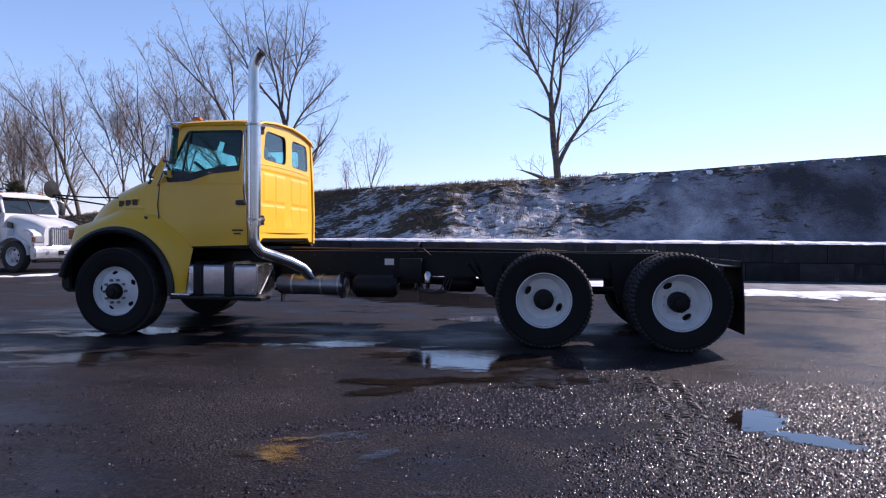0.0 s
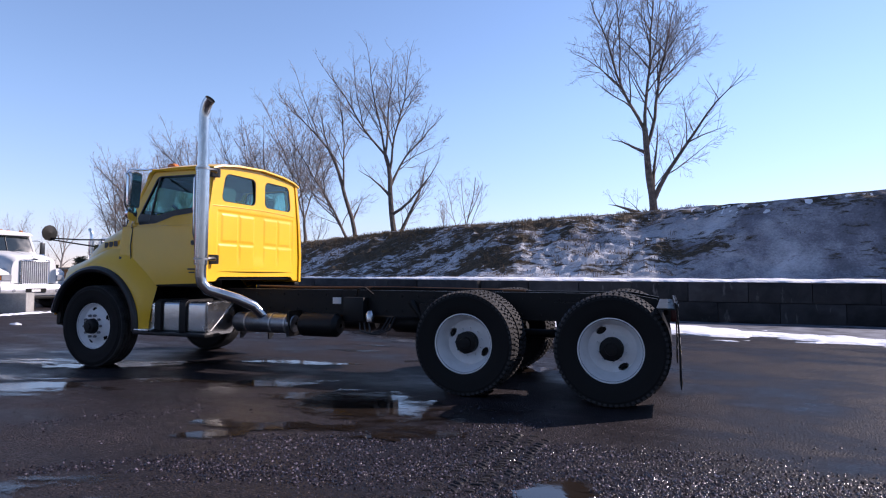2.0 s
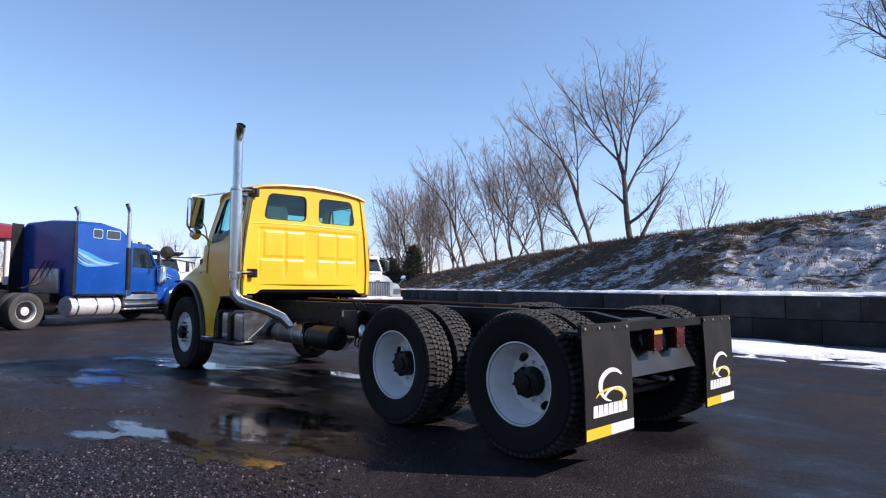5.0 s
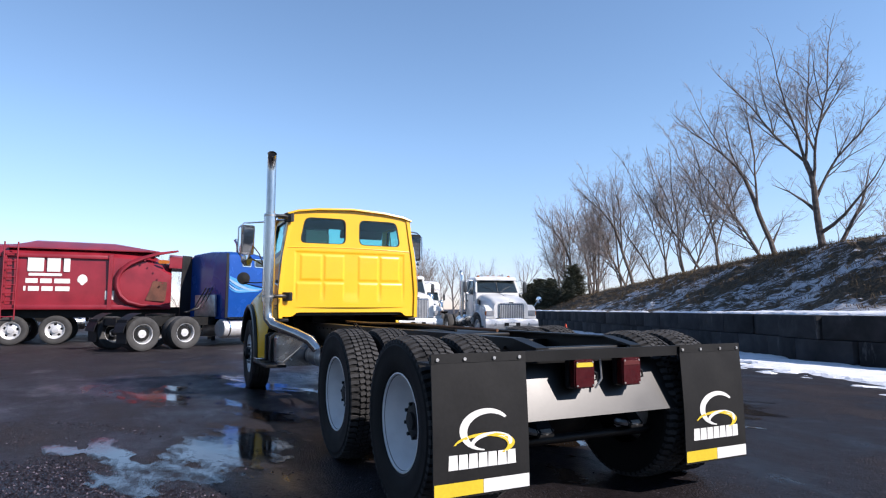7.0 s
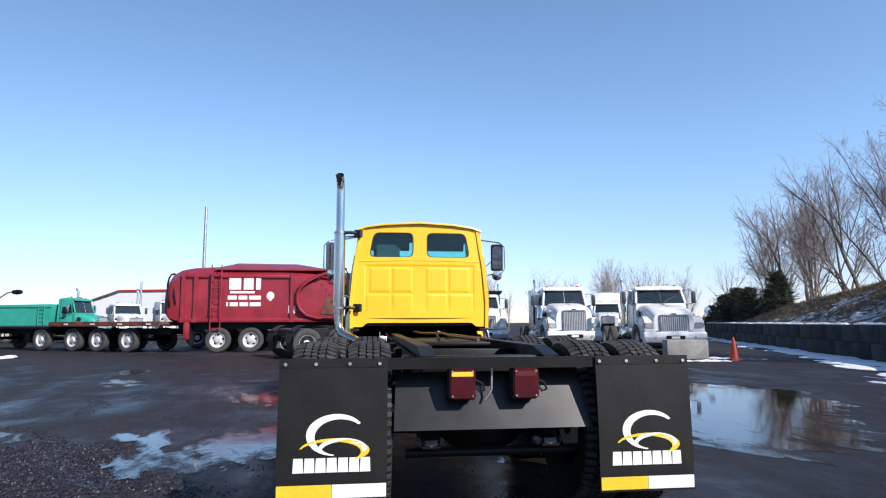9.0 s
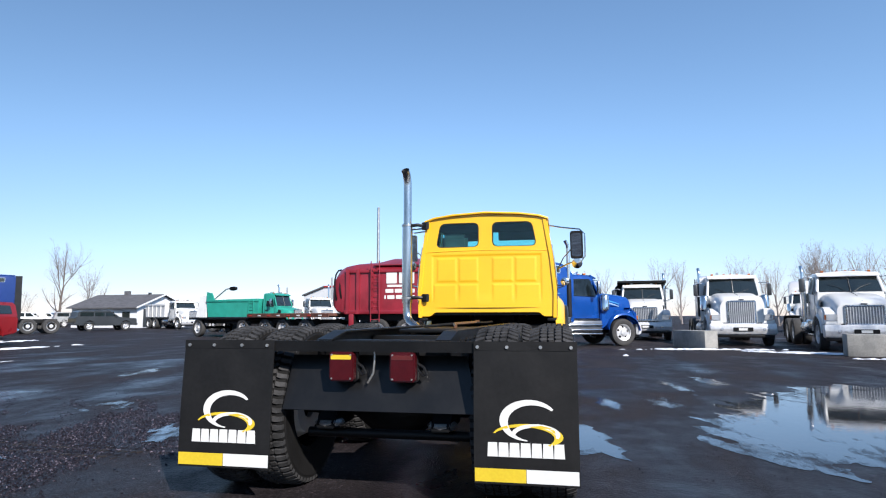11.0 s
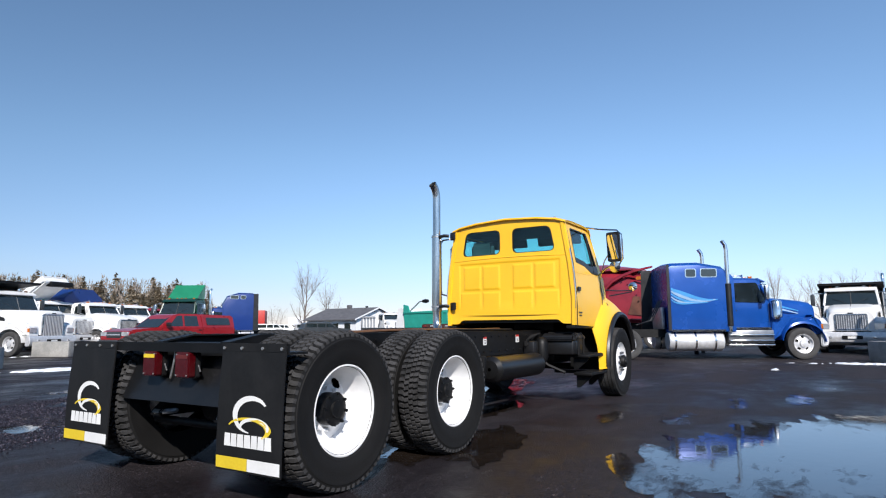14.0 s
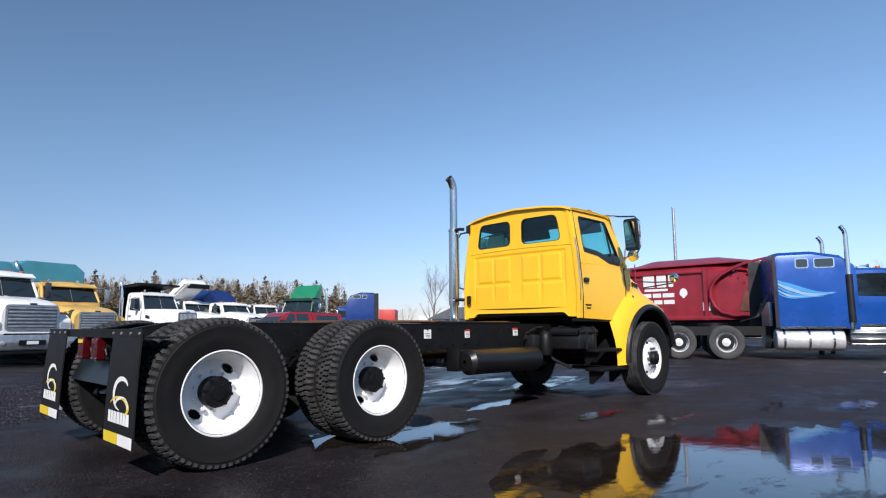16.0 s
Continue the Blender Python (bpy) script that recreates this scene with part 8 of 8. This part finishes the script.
def bare_tree(seed, limbs, r0, twig=1.0, skin=None):
    """Trunk with its limbs (one mesh) and the twigs of the crown (another)."""
    rng = random.Random(seed)
    trunk, crown, made = Twigs(), Twigs(), []
    for parent, where, a0, a1, length, turn in limbs:
        if parent is None:
            p, r = Vector((0, 0, -0.3)), r0
        elif where == 0:
            p, r = Vector((0.12 * math.copysign(1, a0), rng.uniform(-0.2, 0.2), -0.3)), r0 * 0.75
        else:
            pts, rads = made[parent]
            p, r = at_len(pts, min(where, 0.999))[0], max(0.026, rads[min(len(rads) - 1, int(where * len(rads)))] * 0.66)
        n = max(6, int(length * 1.3))
        pts, wob = [p.copy()], rng.uniform(0, 6)
        for i in range(n):
            a = radians(a0 + (a1 - a0) * (i + 0.5) / n + 4.5 * math.sin(wob + i * 1.1) + rng.gauss(0, 2.5))
            t = radians(turn + 7 * math.sin(wob * 2 + i * 0.8))
            p = p + Vector((math.sin(a) * math.cos(t), math.sin(t) * (0.35 + abs(math.sin(a))) * 0.6, math.cos(a))) * length / n
            pts.append(p.copy())
        tip = r * 0.62 if parent is None and length < 8 else 0.008
        rads = [r + (tip - r) * (i / n) ** 0.85 for i in range(n + 1)]
        if parent is None:
            rads[0] *= 1.3
        trunk.tube(pts, rads, 8 if parent is None else 6)
        made.append((pts, rads))
    def spray(p, d, l, r, level):
        """A branch that splits into finer ones, curving up."""
        bp, _ = branch(rng, trunk if r > 0.02 else crown, p, d, l, r, 0.0045, 5 if r > 0.02 else 3, (5, 3, 2, 1)[level], (0.10, 0.12, 0.13, 0.1)[level], (0.06, 0.045, 0.02, 0)[level])
        if level == 3 or l < 0.22:
            return
        m = max(2, int((2.6, 4.2, 5.5)[level] * l * twig + rng.random()))
        for q in range(m):
            t = 0.14 + 0.84 * (q + rng.random()) / m
            p2, d2 = at_len(bp, min(t, 0.99))
            s2 = Vector((rng.gauss(0, 1), rng.gauss(0, 0.9), rng.gauss(0.15, 0.6))).normalized()
            spray(p2, (d2 * 0.9 + s2 * 0.85).normalized(), l * rng.uniform(0.34, 0.58) * (1.2 - 0.55 * t), max(0.0042, r * (1 - t) * 0.5), level + 1)

    for k, ((pts, rads), spec) in enumerate(zip(made, limbs)):
        l = spec[4]
        n = int(l * (1.9 if k else 0.5))
        for j in range(n):
            t = (0.14 if k else 0.5) + 0.86 * (j + rng.random()) / n * (1.0 if k else 0.55)
            if t > 0.99:
                continue
            p, d = at_len(pts, t)
            a = rng.random() * 6.28
            side = Vector((math.cos(a), math.sin(a) * 0.85, rng.uniform(0.1, 0.8)))
            bl = (0.75 + 0.40 * l * (1 - t)) * rng.uniform(0.6, 1.2)
            spray(p, (d * 0.72 + side * 0.8).normalized(), bl, min(0.75 * rads[int(t * (len(rads) - 1))], 0.007 + 0.010 * bl), 0)
    return trunk.mesh("trunk", skin or BARK), crown.mesh("crown", skin or TWIG)


SHRUB = [(None, 0, 4, 8, 3.6, 0), (0, 0.0, -24, -14, 3.6, 20), (0, 0.0, 22, 14, 3.2, -20), (0, 0.2, -12, -4, 3.0, 40), (0, 0.3, 26, 16, 2.4, 10)]
KINDS = [bare_tree(11, LONE, 0.22), bare_tree(12, BROAD, 0.21), bare_tree(13, LEANING, 0.17), bare_tree(14, FORKED, 0.15), bare_tree(15, SHRUB, 0.03, 1.0), bare_tree(16, SLIM, 0.12), bare_tree(17, BROAD, 0.22, 0.55), bare_tree(18, SLIM, 0.13, 0.6), bare_tree(19, BROAD, 0.22, 0.30, HAZETWIG), bare_tree(20, FORKED, 0.18, 0.30, HAZETWIG)]


def plant(kind, x, y, turn, s, label, z=None):
    t = thing("bare_tree", pose(x, y, bank_z(x, y) - 0.05 if z is None else z, 0, 0, turn) @ Matrix.Scale(s, 4), label, "tree", "bare trees")
    for n, me in zip(("trunk", "crown"), KINDS[kind]):
        o = new(n, me)
        o.parent = t


BT = "leafless deciduous tree on the snowy bank"
plant(0, 0.64, 24.3, 18, 1.0, "tall leafless tree with several upright stems on the bank")
for k, x, y, a, s in ((1, -17.6, 33.1, 30, 1.09), (2, -21.4, 34.2, 32, 1.08), (3, -26.2, 34.4, 34, 1.08), (4, -10.8, 29.0, 10, 1.15), (4, -12.6, 30.2, 130, 0.7), (5, -30.2, 35.4, 20, 1.02), (3, -33.0, 36.4, 60, 0.98), (2, -37.5, 37.0, 35, 0.95), (5, -39.6, 37.4, 90, 1.0), (5, -43.8, 38.2, 300, 1.0), (5, -46.0, 39.4, 150, 0.98), (2, -48.6, 39.6, 30, 0.9), (5, -50.8, 39.7, 10, 0.95), (6, -52, 44, 40, 0.85), (7, -54, 41, 60, 0.95), (4, -24.0, 32.5, 45, 0.8), (4, -38, 34, 145, 0.9), (4, -46, 36, 245, 0.9), (4, -31.5, 33.8, 245, 0.7)):
    plant(k, x, y, a, s * (1.06 if x < -28 else 1.0), BT if k != 4 else "low leafless young tree on the bank")
for k, x, y, a, s in ((3, -54, 23.5, 0, 0.66), (8, -60, 27.0, 50, 0.58), (9, -63, 30, 80, 0.66), (8, -66, 33.0, 20, 0.62), (9, -62, 35, 200, 0.62), (8, -70, 37, 120, 0.62), (9, -58, 33.5, 310, 0.5), (8, -66, 24, 20, 0.5), (8, -72, 30, 140, 0.6), (9, -68, 40, 15, 0.62), (8, -66, 43.5, 250, 0.64), (9, -63, 46, 170, 0.6), (6, -74, -74, 0, 0.80), (7, -78, -72, 90, 0.75), (4, -70, -77, 0, 1.2), (6, -95, -30, 60, 0.55)):
    plant(k, x, y, a, s * (1.0 if y > 0 else 1.15), "leafless tree far behind the yard", 0.0)
rng = random.Random(77)
for k in range(15):
    plant(8 + k % 2, -84 + rng.uniform(-5, 5), -6 + 2.4 * k + rng.uniform(-0.8, 0.8), rng.uniform(0, 360), rng.uniform(0.50, 0.66), "haze-paled leafless tree in the far wood", 0.0)


def conifer(seed, height, mat, bush=False, many=1.0):
    """Trunk and tiers of drooping sprays."""
    rng = random.Random(seed)
    trunk, crown = Twigs(), Twigs()
    trunk.tube([Vector((0, 0, -0.2)), Vector((0, 0, height * 0.5)), Vector((0, 0, height * 0.98))], [height * 0.016, height * 0.01, 0.01], 6)
    for k in range(int((120 + height * 9) * many)):
        t = rng.random()
        z = height * (0.10 + 0.9 * t)
        l = height * (0.34 * (1 - t * t) ** 0.5 if bush else 0.24 * (1 - t) ** 0.95) * rng.uniform(0.6, 1.15) + 0.12
        a = rng.random() * 6.28
        out = Vector((math.cos(a), math.sin(a), rng.uniform(-0.45, 0.7) if bush else rng.uniform(-0.2, 0.3)))
        sd3 = Vector((-math.sin(a), math.cos(a), 0))
        p = Vector((0, 0, z))
        for q in range(9):
            u = 0.15 + 0.85 * (q + rng.random()) / 9
            c = p + out * l * u + Vector((0, 0, -0.12 * l * u * u))
            for s in (-1, 1):
                dd = (out * 0.8 + sd3 * s * rng.uniform(0.3, 1.0) + Vector((0, 0, rng.uniform(-0.3, 0.3)))).normalized()
                w = (0.062 * height / 6 + 0.03) / many ** 0.4
                ln = l * 0.30 + 0.10
                n = dd.cross(Vector((0, 0, 1)) + sd3 * rng.uniform(-1, 1)).normalized() * w
                b0 = len(crown.v)
                crown.v += [c - n, c + n, c + dd * ln]
                crown.f.append((b0, b0 + 1, b0 + 2))
    return trunk.mesh("trunk", BARK), crown.mesh("crown", mat)


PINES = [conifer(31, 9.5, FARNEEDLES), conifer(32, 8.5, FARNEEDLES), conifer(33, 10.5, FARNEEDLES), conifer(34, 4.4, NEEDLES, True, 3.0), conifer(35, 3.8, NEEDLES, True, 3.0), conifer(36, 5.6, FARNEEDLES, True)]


def pine(k, x, y, turn, s, label, z=0.0):
    t = thing("conifer", pose(x, y, z, 0, 0, turn) @ Matrix.Scale(s, 4), label, "conifer", "conifers")
    for n, me in zip(("trunk", "crown"), PINES[k]):
        o = new(n, me)
        o.parent = t


rng = random.Random(5)
for k in range(170):
    u = (k % 88) / 87
    x, y = 14 - 74 * u + rng.uniform(-1, 1), -112 + 30 * u + rng.uniform(-3, 3) - 5 * (k // 88)
    pine(k % 3, x, y, rng.uniform(0, 360), rng.uniform(0.76, 1.0) * (1 - 0.10 * (k // 88 == 0)), "brownish conifer in the belt of trees behind the yard")
for k in range(64):
    u = k / 63
    pine(5, 14 - 74 * u + rng.uniform(-0.8, 0.8), -109 + 30 * u + rng.uniform(-2, 2), rng.uniform(0, 360), rng.uniform(0.7, 1.15), "low brownish conifer at the edge of the belt of trees")
for x, y, s in ((-34.5, 25.5, 0.8), (-36.5, 27.0, 0.9), (-38.5, 27.4, 0.85), (-33.2, 26.2, 0.65), (-40.5, 28.6, 0.95), (-35.5, 28.6, 1.0), (-43, 29.5, 0.9), (-37.8, 25.8, 0.8), (-44, 26.6, 0.6), (-42.5, 27.6, 0.7), (-46.5, 26.4, 0.55), (-48.5, 27.6, 0.6)):
    pine(3 + int(s * 10) % 2, x, y, x * 40, s * 0.70, "dark bushy conifer at the end of the wall", max(0.0, bank_z(x, y) - 0.4) if y > wall_y(x) else 0.0)

# bare brush and saplings between the conifers of the belt
brush = Twigs()
rng = random.Random(77)
for k in range(800):
    u = rng.random()
    o = Vector((16 - 78 * u, -116 + 30 * u + rng.uniform(-5, 3), 0))
    h = rng.uniform(5.5, 9.6)
    for j in range(110):
        z = h * rng.uniform(0.05, 0.97)
        a = rng.random() * 6.28
        rad = (0.22 * h * (1 - z / h) + 0.25) * rng.random()
        c = o + Vector((math.cos(a) * rad, math.sin(a) * rad, z))
        up = Vector((math.cos(a) * 0.35, math.sin(a) * 0.35, 1.0)) * rng.uniform(0.5, 1.1) * (1.1 - 0.5 * z / h)
        w = Vector((rng.uniform(-1, 1), rng.uniform(-1, 1), 0)) * 0.085
        b0 = len(brush.v)
        brush.v += [c - w, c + w, c + up]
        brush.f.append((b0, b0 + 1, b0 + 2))
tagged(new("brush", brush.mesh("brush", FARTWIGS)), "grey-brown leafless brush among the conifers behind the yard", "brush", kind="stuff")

# ---- dead grass on the bank, gravel on the yard ----
rng = random.Random(8)
gv, gf = [], []
for k in range(5200):
    x = rng.uniform(-44, 16) if rng.random() < 0.75 else rng.uniform(-20, 4)
    yw, (yc, _) = wall_y(x) + 0.5, crest(x)
    t = rng.random() ** 0.6
    y = yw + (yc + 0.5 - yw) * t
    if fbm(x, y, 0.5, 2.2) + 0.35 * t < -0.05 + 0.02 * x + 0.9 * smooth(-0.5, 3.0, x):
        continue
    z = bank_z(x, y)
    h = rng.uniform(0.06, 0.20)
    for b in range(7):
        a = rng.random() * 6.28
        o = Vector((x + rng.gauss(0, 0.10), y + rng.gauss(0, 0.10), z - 0.03))
        lean = Vector((math.cos(a), math.sin(a) - 0.5, 0)) * h * rng.uniform(0.2, 0.9)
        w = Vector((math.cos(a + 1.57), math.sin(a + 1.57), 0)) * 0.008
        i = len(gv)
        tip = o + lean + Vector((0, 0, h * rng.uniform(0.5, 1.0)))
        mid = o.lerp(tip, 0.5) + Vector((0, 0, h * 0.15))
        gv += [o - w, o + w, mid + w * 0.7, mid - w * 0.7, tip]
        gf += [(i, i + 1, i + 2, i + 3), (i + 3, i + 2, i + 4)]
me = bpy.data.meshes.new("dead_grass")
me.from_pydata([tuple(p) for p in gv], [], gf)
me.materials.append(DRYGRASS)
tagged(new("dead_grass", me), "tufts of dead straw-coloured grass on the bank", "grass", kind="stuff")

# gravel: scattered in swathes, none in the puddles
gen = np.random.default_rng(4)
N = 340000
px_ = np.concatenate([gen.normal(0.4, 2.2, N // 2), gen.uniform(-6.0, 3.0, N // 4), gen.uniform(-11, 8, N // 4)])
py_ = np.concatenate([gen.normal(-4.5, 1.35, N // 2), gen.uniform(-7.0, -1.6, N // 4), gen.uniform(-10, 6, N // 4)])
ca, sa = math.cos(radians(28)), math.sin(radians(28))
u_, v_ = px_ * ca + py_ * sa, py_ * ca - px_ * sa
dens = 0.50 + 0.34 * np.sin(v_ * 3.1 + 1.3 * np.sin(u_ * 0.9) + 0.6) * np.sin(u_ * 0.8 + 1.0) + 0.22 * np.sin(v_ * 8.3 + np.sin(u_ * 2.1) * 1.4) + 0.16 * np.clip(px_, -3, 1.2) - 0.12 * (px_ < -0.9) - 0.45 * np.clip((py_ + 3.0) / 1.3, 0, 1) - 0.6 * np.clip((py_ + 2.6) / 0.8, 0, 1) * (px_ > 0.3) - 0.03 * np.abs(py_ + 4) + 0.3 * (px_ > 0.3) * (py_ < -4.3)
ok = (gen.random(N) < np.clip(dens, 0.012, 0.95)) & ~((np.abs(py_) < 1.5) & (px_ > -7) & (px_ < 1.4) & (gen.random(N) < 0.6))
keep = []
for x, y, o in zip(px_.tolist(), py_.tolist(), ok.tolist()):
    if o and all(not (a < x < b and c < y < d and f(x, y) > 0.10) for a, b, c, d, f in PUDDLES):
        keep.append((x, y))
keep = np.array(keep)
M = len(keep)
# stones half sunk: a ring of four corners and a tip, each turned and stretched on its own
size = gen.uniform(0.0042, 0.0112, M) * np.where(gen.random(M) < 0.06, 1.4, 1.0)
spin = gen.uniform(0, math.tau, M)[:, None] + np.arange(4)[None] * (math.pi / 2) + gen.uniform(-0.5, 0.5, (M, 4))
far_ = size[:, None] * gen.uniform(0.75, 1.25, (M, 4))
pv = np.zeros((M, 5, 3))
pv[:, :4, 0], pv[:, :4, 1], pv[:, :4, 2] = far_ * np.cos(spin), far_ * np.sin(spin), size[:, None] * gen.uniform(-0.35, 0.45, (M, 4))
pv[:, 4, 0], pv[:, 4, 1], pv[:, 4, 2] = size * gen.uniform(-0.5, 0.5, M), size * gen.uniform(-0.5, 0.5, M), size * gen.uniform(0.7, 1.25, M)
pv[:, :, 0] += keep[:, None, 0]
pv[:, :, 1] += keep[:, None, 1]
FAC = np.array(((0, 1, 4), (1, 2, 4), (2, 3, 4), (3, 0, 4)))
pf = (np.arange(M)[:, None, None] * 5 + FAC[None]).reshape(-1, 3)
me = bpy.data.meshes.new("loose_gravel")
me.vertices.add(M * 5)
me.vertices.foreach_set("co", pv.reshape(-1))
me.loops.add(M * 12)
me.loops.foreach_set("vertex_index", pf.reshape(-1).astype(np.int32))
me.polygons.add(M * 4)
me.polygons.foreach_set("loop_start", np.arange(M * 4, dtype=np.int32) * 3)
me.update(calc_edges=True)
me.materials.append(PEBBLE)
tagged(new("loose_gravel", me), "loose wet gravel scattered over the asphalt", "gravel", kind="stuff")
